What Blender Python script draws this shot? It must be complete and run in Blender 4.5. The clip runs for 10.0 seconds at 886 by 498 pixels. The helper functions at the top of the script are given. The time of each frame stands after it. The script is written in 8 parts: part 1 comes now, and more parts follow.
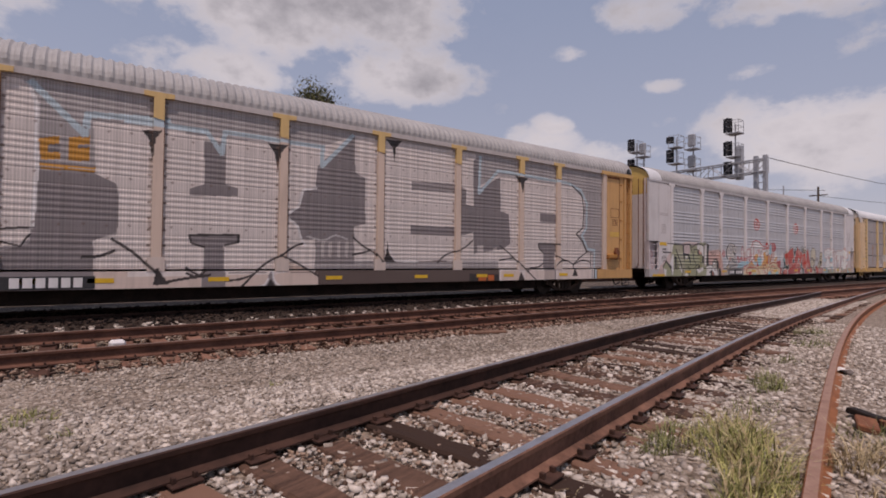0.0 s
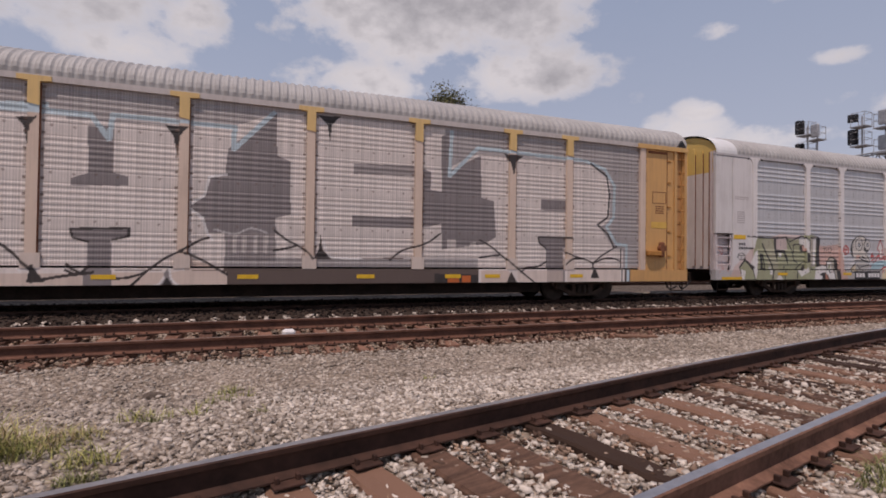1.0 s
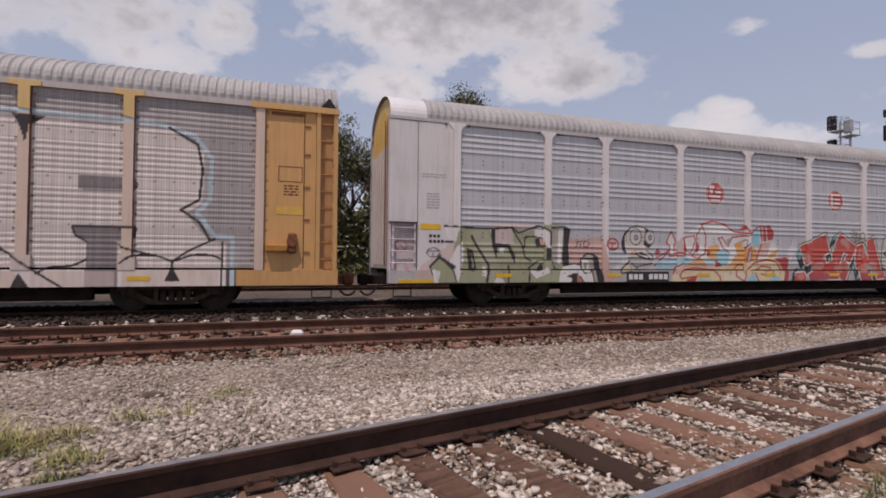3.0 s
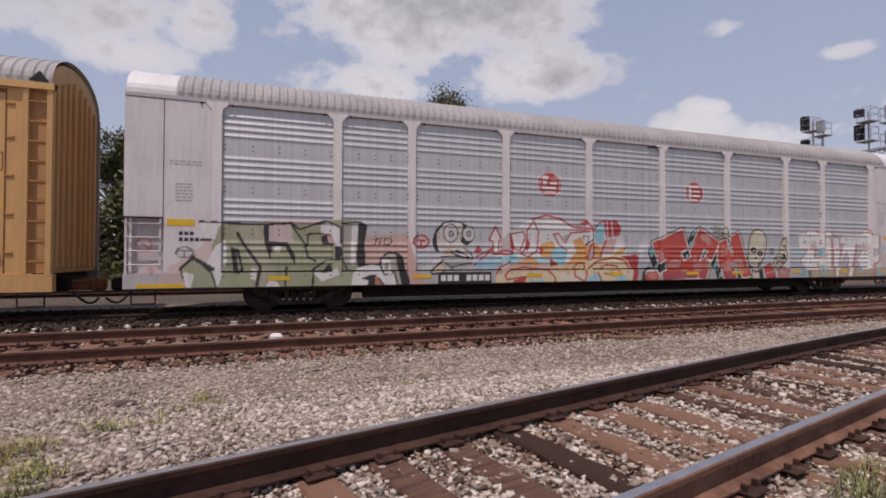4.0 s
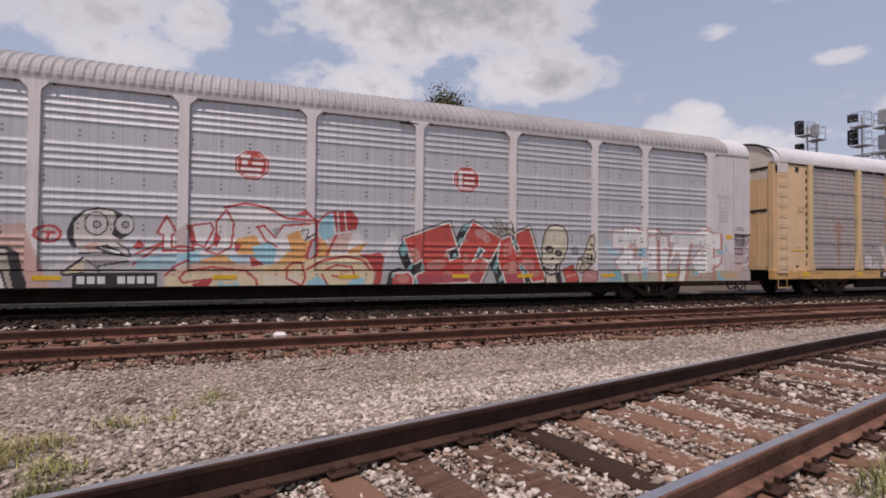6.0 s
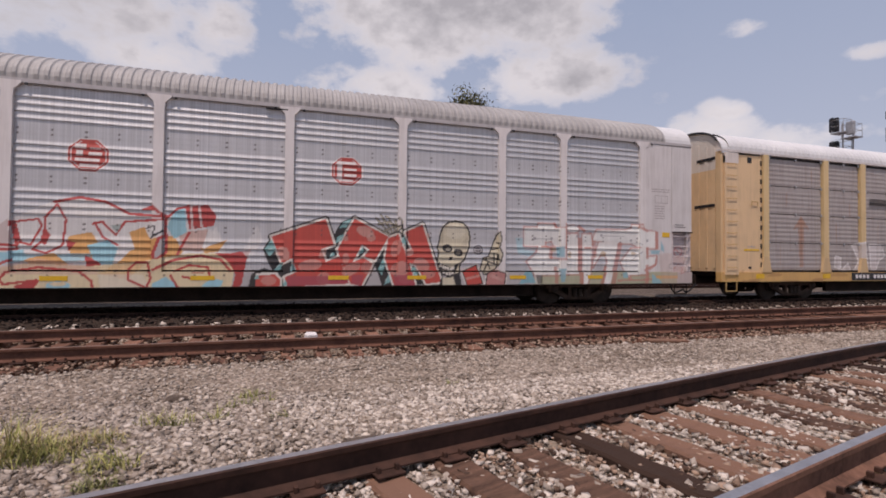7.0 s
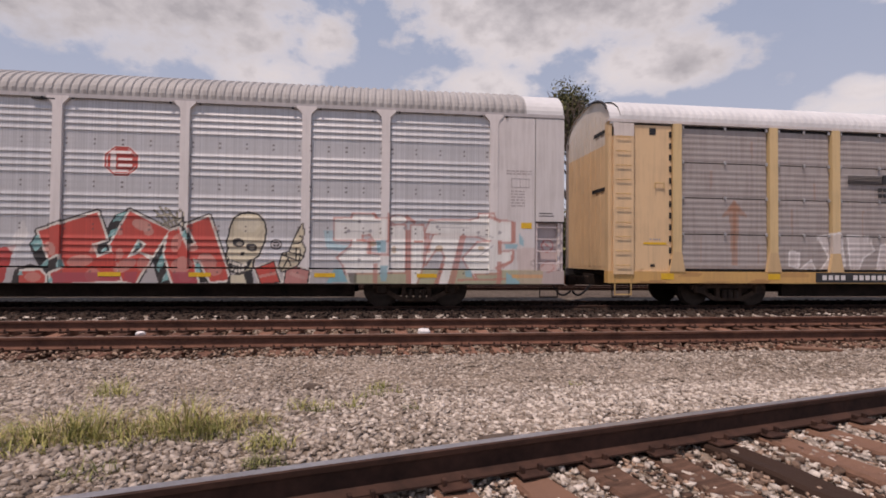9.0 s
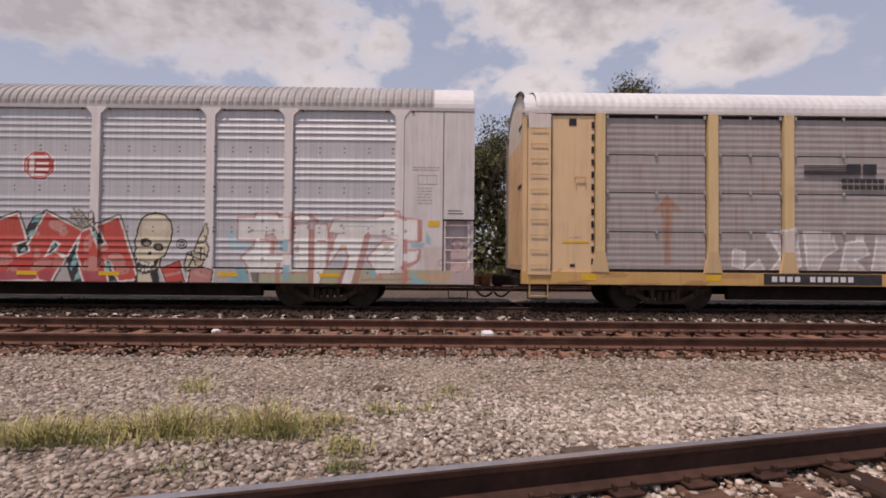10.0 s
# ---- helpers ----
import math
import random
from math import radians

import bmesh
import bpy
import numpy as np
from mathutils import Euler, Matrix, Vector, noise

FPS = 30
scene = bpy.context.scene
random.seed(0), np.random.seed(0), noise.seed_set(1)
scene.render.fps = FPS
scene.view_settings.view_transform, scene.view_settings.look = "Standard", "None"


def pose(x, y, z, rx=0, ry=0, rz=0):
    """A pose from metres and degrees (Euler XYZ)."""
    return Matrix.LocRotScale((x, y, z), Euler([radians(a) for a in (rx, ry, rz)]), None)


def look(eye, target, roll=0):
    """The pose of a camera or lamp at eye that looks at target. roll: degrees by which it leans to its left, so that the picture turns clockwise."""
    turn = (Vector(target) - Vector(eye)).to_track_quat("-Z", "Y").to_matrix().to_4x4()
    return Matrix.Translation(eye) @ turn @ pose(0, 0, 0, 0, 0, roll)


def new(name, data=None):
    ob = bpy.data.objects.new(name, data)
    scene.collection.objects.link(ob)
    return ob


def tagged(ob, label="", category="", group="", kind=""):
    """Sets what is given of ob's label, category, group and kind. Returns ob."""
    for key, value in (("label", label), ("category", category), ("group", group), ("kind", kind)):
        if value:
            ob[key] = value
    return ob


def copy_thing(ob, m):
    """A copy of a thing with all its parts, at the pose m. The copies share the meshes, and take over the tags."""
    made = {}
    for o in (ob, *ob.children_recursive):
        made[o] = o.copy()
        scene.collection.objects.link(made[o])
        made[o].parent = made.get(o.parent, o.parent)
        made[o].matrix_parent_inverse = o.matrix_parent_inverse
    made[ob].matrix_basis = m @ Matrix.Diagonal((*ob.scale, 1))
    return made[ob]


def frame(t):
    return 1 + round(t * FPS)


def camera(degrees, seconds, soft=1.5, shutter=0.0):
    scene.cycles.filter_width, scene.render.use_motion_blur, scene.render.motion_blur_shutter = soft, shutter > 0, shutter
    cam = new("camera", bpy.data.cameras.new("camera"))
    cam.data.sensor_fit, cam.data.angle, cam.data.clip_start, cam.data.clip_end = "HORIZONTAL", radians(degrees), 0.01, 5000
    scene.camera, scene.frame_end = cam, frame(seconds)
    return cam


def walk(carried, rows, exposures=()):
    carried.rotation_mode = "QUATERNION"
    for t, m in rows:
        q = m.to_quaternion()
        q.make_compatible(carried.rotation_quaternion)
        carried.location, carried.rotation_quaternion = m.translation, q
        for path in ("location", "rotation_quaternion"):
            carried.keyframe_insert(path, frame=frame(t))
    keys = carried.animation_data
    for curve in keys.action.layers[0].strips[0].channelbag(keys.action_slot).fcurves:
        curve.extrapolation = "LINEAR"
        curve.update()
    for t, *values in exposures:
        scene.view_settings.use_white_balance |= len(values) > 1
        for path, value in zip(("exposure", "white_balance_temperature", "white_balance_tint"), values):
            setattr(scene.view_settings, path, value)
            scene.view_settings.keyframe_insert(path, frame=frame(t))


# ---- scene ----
cam = camera(84.1, 10.0, soft=1.8)
PATH = [
    (0, (0.084, 0.867, 1.287), (1.234, 2.503, 1.329), 0.6),
    (0.5, (-0.041, 0.93, 1.302), (0.915, 2.687, 1.339), 0.7),
    (1, (-0.114, 1.002, 1.284), (0.58, 2.878, 1.316), 0.7),
    (1.5, (-0.104, 1.066, 1.259), (0.362, 3.01, 1.291), 0.4),
    (2, (0.088, 1.048, 1.222), (0.518, 3.001, 1.256), -0.1),
    (2.5, (0.194, 0.992, 1.259), (0.713, 2.923, 1.297), 0.4),
    (3, (0.163, 0.994, 1.262), (0.77, 2.899, 1.301), 0.5),
    (4.5, (0.247, 0.987, 1.303), (0.929, 2.866, 1.342), 0.2),
    (5, (0.172, 1.007, 1.299), (0.868, 2.881, 1.34), 0.6),
    (5.5, (0.107, 1.023, 1.283), (0.802, 2.898, 1.323), 0.5),
    (7, (-0.084, 1.12, 1.267), (0.526, 3.024, 1.312), 0.5),
    (7.5, (-0.161, 1.142, 1.26), (0.345, 3.076, 1.302), 0.5),
    (8, (-0.206, 1.168, 1.249), (0.211, 3.124, 1.289), 0.4),
    (8.5, (-0.279, 1.2, 1.243), (0.046, 3.173, 1.285), 0.5),
    (9, (-0.346, 1.229, 1.24), (-0.111, 3.215, 1.279), 0.5),
    (9.5, (-0.42, 1.277, 1.236), (-0.282, 3.272, 1.273), 0.6),
    (10, (-0.502, 1.351, 1.252), (-0.486, 3.351, 1.29), 0.5),
]
walk(cam, [(t, look(eye, target, roll)) for t, eye, target, roll in PATH], exposures=[(0, -0.13, 7150, 28), (1, 0.0, 7200, 25), (2.5, 0.06, 7150, 24), (4.5, 0.1, 7000, 24), (7, 0.14, 7150, 25), (8.5, 0.14, 7350, 26), (10, 0.15, 7500, 27)])

# where the middle of the train's second car is, second by second
TRAIN = [(0, 33.75), (0.5, 30.88), (1, 28.0), (1.5, 25.11), (2, 22.13), (2.5, 19.18), (3, 16.23), (3.4, 13.92), (3.8, 11.82), (4.2, 9.75),
         (4.5, 8.36), (5, 6.40), (5.5, 4.50), (7, -1.43), (7.5, -3.40), (8, -5.32), (8.5, -7.32), (9, -9.30), (9.5, -11.30), (10, -13.20)]
RAIL_Z, TRACK_Y = -0.02, 15.02     # the train's rail tops and the middle of its track
LIFT = 0.12                        # how high the bodies ride on their bogies
MID_Y, MID_Z = 10.055, 0.035       # the empty main track

# ---- world and sun ----
SUN_EL, SUN_AZ = 69.0, 222.0       # azimuth from +y over +x


def node(nt, kind, *ins, **props):
    n = nt.nodes.new(kind)
    for k, v in props.items():
        if k == "op":
            n.operation = v
        elif k == "blend":
            n.blend_type = v
        elif k == "dtype":
            n.data_type = v
    for i, v in enumerate(ins):
        if v is None:
            continue
        if isinstance(v, bpy.types.NodeSocket):
            nt.links.new(v, n.inputs[i])
        else:
            n.inputs[i].default_value = v
    return n


def maths(nt, op, *ins):
    return node(nt, "ShaderNodeMath", *ins, op=op).outputs[0]


def ramp(nt, fac, stops):
    n = nt.nodes.new("ShaderNodeValToRGB")
    e = n.color_ramp.elements
    while len(e) < len(stops):
        e.new(0.5)
    for el, (p, c) in zip(e, stops):
        el.position, el.color = p, (*c, 1) if len(c) == 3 else c
    nt.links.new(fac, n.inputs[0])
    return n.outputs[0]


def noise_tex(nt, vec, scale, detail=4, rough=0.55):
    n = nt.nodes.new("ShaderNodeTexNoise")
    n.inputs["Scale"].default_value, n.inputs["Detail"].default_value, n.inputs["Roughness"].default_value = scale, detail, rough
    if vec is not None:
        nt.links.new(vec, n.inputs["Vector"])
    return n.outputs[0]


def mixc(nt, fac, a, b, blend="MIX"):
    n = nt.nodes.new("ShaderNodeMix")
    n.data_type, n.blend_type = "RGBA", blend
    for sock, v in ((n.inputs[0], fac), (n.inputs[6], a), (n.inputs[7], b)):
        if isinstance(v, bpy.types.NodeSocket):
            nt.links.new(v, sock)
        else:
            sock.default_value = v if not isinstance(v, tuple) else (*v, 1)
    return n.outputs[2]


def build_world():
    w = bpy.data.worlds.new("sky")
    scene.world = w
    w.use_nodes = True
    nt = w.node_tree
    nt.nodes.clear()
    sky = nt.nodes.new("ShaderNodeTexSky")
    sky.sky_type, sky.sun_disc = "NISHITA", False
    sky.sun_elevation, sky.sun_rotation = radians(SUN_EL), radians(SUN_AZ)
    sky.air_density, sky.dust_density, sky.ozone_density = 1.0, 1.2, 1.0
    co = nt.nodes.new("ShaderNodeTexCoord").outputs["Generated"]
    sep = nt.nodes.new("ShaderNodeSeparateXYZ")
    nt.links.new(co, sep.inputs[0])
    az = maths(nt, "MULTIPLY", maths(nt, "ARCTAN2", sep.outputs[0], sep.outputs[1]), 57.29578)
    el = maths(nt, "MULTIPLY", maths(nt, "ARCSINE", sep.outputs[2]), 57.29578)
    # cumulus heaps: azimuth, elevation, half width, half height, weight
    heaps = [(-30, 27, 27, 9.5, 1.4), (-7, 23.5, 3.6, 4.2, 0.9), (-13, 19.5, 9, 2.2, 0.7), (19, 28, 21, 8.5, 1.4), (30, 20.5, 11.5, 3.6, 1.15), (10, 19.5, 9, 2.6, 0.8),
             (46, 13.2, 4.8, 2.2, 1.0), (47.5, 15.0, 2.6, 1.6, 1.0), (54, 11.5, 6, 1.4, 0.6), (71, 11.5, 9.5, 5.5, 1.15), (49, 22.3, 2.8, 1.1, 0.75), (58, 25.5, 6, 2.4, 0.9), (72, 24, 9, 2.2, 0.8), (59, 18.3, 2.2, 0.7, 0.5),
             (68, 18.5, 4.0, 0.8, 0.5), (-60, 22, 16, 9, 0.9), (100, 15, 16, 7, 0.9), (180, 22, 60, 9, 0.7), (-115, 18, 35, 8, 0.8), (8, 36, 30, 5, 0.8)]
    best, shade = None, None
    for a, e, hw, hh, wt in heaps:
        u = maths(nt, "DIVIDE", maths(nt, "SUBTRACT", az, a), hw)
        v = maths(nt, "DIVIDE", maths(nt, "SUBTRACT", el, e), hh)
        r = maths(nt, "ADD", maths(nt, "MULTIPLY", u, u), maths(nt, "MULTIPLY", v, v))
        d = maths(nt, "MULTIPLY", maths(nt, "SUBTRACT", 1.0, r), wt)
        best = d if best is None else maths(nt, "SMOOTH_MAX", best, d, 0.15)
    comb = nt.nodes.new("ShaderNodeCombineXYZ")
    nt.links.new(az, comb.inputs[0])
    nt.links.new(maths(nt, "MULTIPLY", el, 1.5), comb.inputs[1])
    big = noise_tex(nt, comb.outputs[0], 0.11, 9, 0.58)
    fine = noise_tex(nt, comb.outputs[0], 0.35, 6, 0.6)
    dens = maths(nt, "ADD", maths(nt, "MULTIPLY", maths(nt, "MAXIMUM", best, -0.45), 0.50), maths(nt, "ADD", maths(nt, "MULTIPLY", maths(nt, "SUBTRACT", big, 0.5), 1.75), maths(nt, "MULTIPLY", maths(nt, "SUBTRACT", fine, 0.5), 0.55)))
    cover = ramp(nt, dens, [(0.0, (0.07, 0.07, 0.07)), (0.08, (0.20, 0.20, 0.20)), (0.22, (0.66, 0.66, 0.66)), (0.46, (1, 1, 1))])
    broad = noise_tex(nt, comb.outputs[0], 0.055, 5, 0.6)
    puff = maths(nt, "ADD", maths(nt, "MULTIPLY", maths(nt, "SUBTRACT", broad, 0.5), 1.2), maths(nt, "MULTIPLY", maths(nt, "SUBTRACT", fine, 0.5), 0.40))
    thick = maths(nt, "ADD", maths(nt, "MULTIPLY", dens, 0.50), maths(nt, "ADD", puff, maths(nt, "ADD", maths(nt, "MULTIPLY", maths(nt, "SUBTRACT", el, 21.0), 0.020), maths(nt, "MULTIPLY_ADD", ramp(nt, maths(nt, "MULTIPLY_ADD", az, 0.01, 0.5), [(0.28, (1, 1, 1)), (0.44, (0, 0, 0))]), 0.17, 0.36))))
    tone = ramp(nt, thick, [(0.34, (0.62, 0.668, 0.705)), (0.56, (0.56, 0.605, 0.645)), (0.76, (0.45, 0.49, 0.53)), (1.0, (0.34, 0.372, 0.41))])
    hazy = ramp(nt, maths(nt, "MULTIPLY", el, 0.0111), [(0.0, (0.52, 0.58, 0.66)), (0.12, (0.36, 0.455, 0.59)), (0.4, (0.225, 0.345, 0.525)), (1.0, (0.13, 0.2, 0.4))])
    blue = mixc(nt, 0.75, mixc(nt, 1.0, sky.outputs[0], (0.09, 0.09, 0.09), "MULTIPLY"), hazy)
    out = mixc(nt, cover, blue, tone)
    bg = nt.nodes.new("ShaderNodeBackground")
    nt.links.new(out, bg.inputs[0])
    bg.inputs[1].default_value = 1.0
    o = nt.nodes.new("ShaderNodeOutputWorld")
    nt.links.new(bg.outputs[0], o.inputs[0])


build_world()
sun = new("sun", bpy.data.lights.new("sun", "SUN"))
sun.data.energy, sun.data.angle, sun.data.color = 3.0, radians(1.0), (1.0, 0.95, 0.88)
_a, _e = radians(SUN_AZ), radians(SUN_EL)
sun.matrix_world = look((0, 0, 40), Vector((0, 0, 40)) - Vector((math.sin(_a) * math.cos(_e), math.cos(_a) * math.cos(_e), math.sin(_e))))

# ---- materials ----
def material(name, rough=0.7, metal=0.0, spec=0.4):
    m = bpy.data.materials.new(name)
    m.use_nodes = True
    nt = m.node_tree
    b = nt.nodes["Principled BSDF"]
    b.inputs["Roughness"].default_value, b.inputs["Metallic"].default_value = rough, metal
    b.inputs["Specular IOR Level"].default_value = spec
    return m, nt, b


def coords(nt, which="Object"):
    return nt.nodes.new("ShaderNodeTexCoord").outputs[which]


def stretched(nt, vec, sx, sy, sz):
    n = nt.nodes.new("ShaderNodeMapping")
    n.inputs["Scale"].default_value = (sx, sy, sz)
    nt.links.new(vec, n.inputs["Vector"])
    return n.outputs[0]


def bump(nt, b, height, strength=0.3, dist=0.02):
    n = nt.nodes.new("ShaderNodeBump")
    n.inputs["Strength"].default_value, n.inputs["Distance"].default_value = strength, dist
    nt.links.new(height, n.inputs["Height"])
    nt.links.new(n.outputs[0], b.inputs["Normal"])


def plain(name, dark, light, scale=6, rough=0.7, metal=0.0, bumps=0.2, stretch=(1, 1, 1), island=0.0, rand=0.0, spec=0.4, dist=0.01):
    """Two tones mixed by coarse and fine noise."""
    m, nt, b = material(name, rough, metal, spec)
    v = stretched(nt, coords(nt), *stretch)
    big, fine = noise_tex(nt, v, scale, 5), noise_tex(nt, v, scale * 7, 4)
    f = maths(nt, "ADD", maths(nt, "MULTIPLY", big, 0.65), maths(nt, "MULTIPLY", fine, 0.35))
    if island:
        g = nt.nodes.new("ShaderNodeNewGeometry").outputs["Random Per Island"]
        f = maths(nt, "ADD", f, maths(nt, "MULTIPLY", maths(nt, "SUBTRACT", g, 0.5), island))
    if rand:
        g = nt.nodes.new("ShaderNodeObjectInfo").outputs["Random"]
        f = maths(nt, "ADD", f, maths(nt, "MULTIPLY", maths(nt, "SUBTRACT", g, 0.5), rand))
    nt.links.new(ramp(nt, f, [(0.3, dark), (0.72, light)]), b.inputs["Base Color"])
    if bumps:
        bump(nt, b, fine, bumps, dist)
    return m


def car_material(name, holes, rough=0.45, dirt=0.5, hole_tone=0.5, bare=0.0):
    """Painted steel: the paint of each spot is in the colour attribute; dust, streaks and, on screens, perforations."""
    m, nt, b = material(name, rough, 0.0, 0.45)
    at = nt.nodes.new("ShaderNodeAttribute")
    at.attribute_name = "paint"
    col = at.outputs["Color"]
    v = coords(nt)
    sep = nt.nodes.new("ShaderNodeSeparateXYZ")
    nt.links.new(v, sep.inputs[0])
    streak = noise_tex(nt, stretched(nt, v, 5, 1, 0.35), 2.2, 6, 0.65)
    blot = noise_tex(nt, v, 1.3, 6, 0.6)
    d = maths(nt, "ADD", maths(nt, "MULTIPLY", streak, 0.6), maths(nt, "MULTIPLY", blot, 0.4))
    col = mixc(nt, ramp(nt, d, [(0.46, (0, 0, 0)), (0.75, (dirt, dirt, dirt))]), col, (0.16, 0.12, 0.10))
    if holes:
        px, pz, r = holes
        fx = maths(nt, "SUBTRACT", maths(nt, "FRACT", maths(nt, "DIVIDE", sep.outputs[0], px)), 0.5)
        fz = maths(nt, "SUBTRACT", maths(nt, "FRACT", maths(nt, "DIVIDE", sep.outputs[2], pz)), 0.5)
        dd = maths(nt, "ADD", maths(nt, "MULTIPLY", fx, fx), maths(nt, "MULTIPLY", fz, fz))
        strips = noise_tex(nt, stretched(nt, v, 6.5, 0.0, 0.02), 1.0, 2)
        rows = noise_tex(nt, stretched(nt, v, 0.03, 0.0, 5.0), 1.0, 2)
        plaid = maths(nt, "MULTIPLY", ramp(nt, noise_tex(nt, stretched(nt, v, 11, 0.0, 0.05), 1.0, 3, 0.7), [(0.42, (0.5, 0.5, 0.5)), (0.56, (1, 1, 1))]), ramp(nt, noise_tex(nt, stretched(nt, v, 0.05, 0.0, 9), 1.0, 3, 0.7), [(0.40, (0.72, 0.72, 0.72)), (0.56, (1, 1, 1))]))
        col = mixc(nt, hole_tone * 1.5, col, mixc(nt, 1.0, col, plaid, "MULTIPLY"))
        rr = maths(nt, "MULTIPLY", maths(nt, "ADD", maths(nt, "MULTIPLY", strips, 1.3), maths(nt, "SUBTRACT", rows, 0.55)), r)
        col = mixc(nt, maths(nt, "MULTIPLY", maths(nt, "LESS_THAN", dd, rr), hole_tone), col, (0.03, 0.028, 0.03))
    nt.links.new(col, b.inputs["Base Color"])
    fine = noise_tex(nt, v, 14, 4)
    nt.links.new(maths(nt, "ADD", maths(nt, "MULTIPLY", d, 0.5), rough - 0.2), b.inputs["Roughness"])
    if bare:
        nt.links.new(maths(nt, "MULTIPLY", at.outputs["Alpha"], bare), b.inputs["Metallic"])
    bump(nt, b, fine, 0.12, 0.01)
    return m


M = {}
M["sheet"] = car_material("perforated_painted_steel", (0.055, 0.042, 0.20), 0.5, 0.22, 0.25)
M["sheet_fine"] = car_material("finely_perforated_steel", (0.06, 0.046, 0.10), 0.47, 0.15, 0.17, 0.40)
M["screen"] = car_material("galvanised_screen", None, 0.5, 0.55)
M["paint"] = car_material("painted_steel", None, 0.5, 0.34)
M["roof"] = plain("weathered_galvanised_roof", (0.27, 0.262, 0.26), (0.42, 0.41, 0.405), 0.8, 0.7, 0.15, 0.05, (1, 1, 1), 0, 0, 0.25)
M["roof_white"] = plain("white_roof_paint", (0.52, 0.525, 0.535), (0.68, 0.685, 0.69), 0.9, 0.55, 0.0, 0.05)
M["dark_steel"] = plain("grimy_dark_steel", (0.007, 0.005, 0.004), (0.034, 0.022, 0.017), 3, 0.8, 0.0, 0.3, (1, 1, 1), 0, 0, 0.2)
M["wheel"] = plain("rolled_wheel_steel", (0.020, 0.014, 0.011), (0.075, 0.049, 0.038), 5, 0.65, 0.1, 0.2, (1, 1, 1), 0, 0, 0.3)
M["bogie"] = plain("rusty_cast_steel", (0.035, 0.022, 0.017), (0.12, 0.078, 0.059), 4, 0.8, 0.0, 0.3, (1, 1, 1), 0, 0, 0.25)
M["rail"] = plain("rusty_rail_steel", (0.018, 0.009, 0.007), (0.085, 0.041, 0.029), 3, 0.8, 0.0, 0.3, (1, 1, 1), 0, 0, 0.25)
M["rail_brown"] = plain("brown_rail_steel", (0.075, 0.038, 0.027), (0.26, 0.135, 0.094), 4, 0.85, 0.0, 0.35, (1, 1, 1), 0, 0, 0.2)
M["rail_main"] = plain("red_brown_rail_steel", (0.060, 0.029, 0.021), (0.19, 0.090, 0.062), 3, 0.85, 0.0, 0.3, (1, 1, 1), 0, 0, 0.2)
M["rail_rust"] = plain("bright_rust", (0.16, 0.055, 0.022), (0.33, 0.125, 0.05), 4, 0.8, 0.1, 0.3)
M["rail_top"] = plain("worn_rail_head", (0.36, 0.35, 0.36), (0.58, 0.57, 0.59), 9, 0.34, 0.85, 0.05, (1, 1, 1))
M["rail_top_rust"] = plain("rubbed_rust", (0.20, 0.10, 0.065), (0.36, 0.22, 0.16), 9, 0.6, 0.0, 0.05)
M["rail_top_dull"] = plain("dull_rail_head", (0.15, 0.105, 0.088), (0.30, 0.22, 0.185), 9, 0.5, 0.5, 0.05)
M["tie"] = plain("weathered_creosoted_wood", (0.044, 0.025, 0.018), (0.195, 0.108, 0.074), 5, 0.9, 0.0, 0.7, (0.5, 4, 3), 0, 0.8, 0.2, 0.009)
M["tie_main"] = plain("rust_stained_wood", (0.085, 0.042, 0.030), (0.26, 0.135, 0.093), 5, 0.9, 0.0, 0.7, (6, 0.4, 3), 0, 0.5, 0.2, 0.012)
M["stone_small"] = plain("trodden_gravel", (0.23, 0.188, 0.154), (0.50, 0.431, 0.369), 9, 0.92, 0.0, 0.35, (1, 1, 1), 0.65, 0, 0.2)
M["stone_dusty"] = plain("dusty_ballast", (0.18, 0.146, 0.119), (0.45, 0.385, 0.331), 9, 0.92, 0.0, 0.35, (1, 1, 1), 0.65, 0, 0.2)
M["stone"] = plain("limestone_ballast", (0.29, 0.241, 0.201), (0.63, 0.555, 0.488), 9, 0.92, 0.0, 0.35, (1, 1, 1), 0.6, 0, 0.2)
M["stone_rust"] = plain("rust_stained_ballast", (0.085, 0.052, 0.038), (0.36, 0.25, 0.185), 9, 0.92, 0.0, 0.35, (1, 1, 1), 0.9, 0, 0.2)
# darkened rail, wood and stone: the shade under the train put into their colour
M["rail_dark"] = plain("shade_dark_rail_steel", (0.028, 0.015, 0.012), (0.090, 0.047, 0.035), 3, 0.8, 0.0, 0.3, (1, 1, 1), 0, 0, 0.2)
M["tie_dark"] = plain("shade_black_wood", (0.014, 0.009, 0.008), (0.055, 0.034, 0.027), 5, 0.9, 0.0, 0.6, (6, 0.4, 3), 0, 0.3, 0.15, 0.012)
M["stone_black"] = plain("shade_black_ballast", (0.009, 0.006, 0.006), (0.070, 0.046, 0.036), 9, 0.9, 0.0, 0.35, (1, 1, 1), 0.9, 0, 0.15)
M["leaf"] = plain("tree_leaves", (0.040, 0.046, 0.018), (0.165, 0.160, 0.062), 2, 0.7, 0.0, 0.0, (1, 1, 1), 0.8)
M["grass"] = plain("grass_blades", (0.17, 0.185, 0.05), (0.44, 0.41, 0.15), 3, 0.8, 0.0, 0.0, (1, 1, 1), 0.8)
M["straw"] = plain("dry_straw", (0.25, 0.18, 0.09), (0.50, 0.40, 0.24), 3, 0.85, 0.0, 0.0, (1, 1, 1), 0.6)
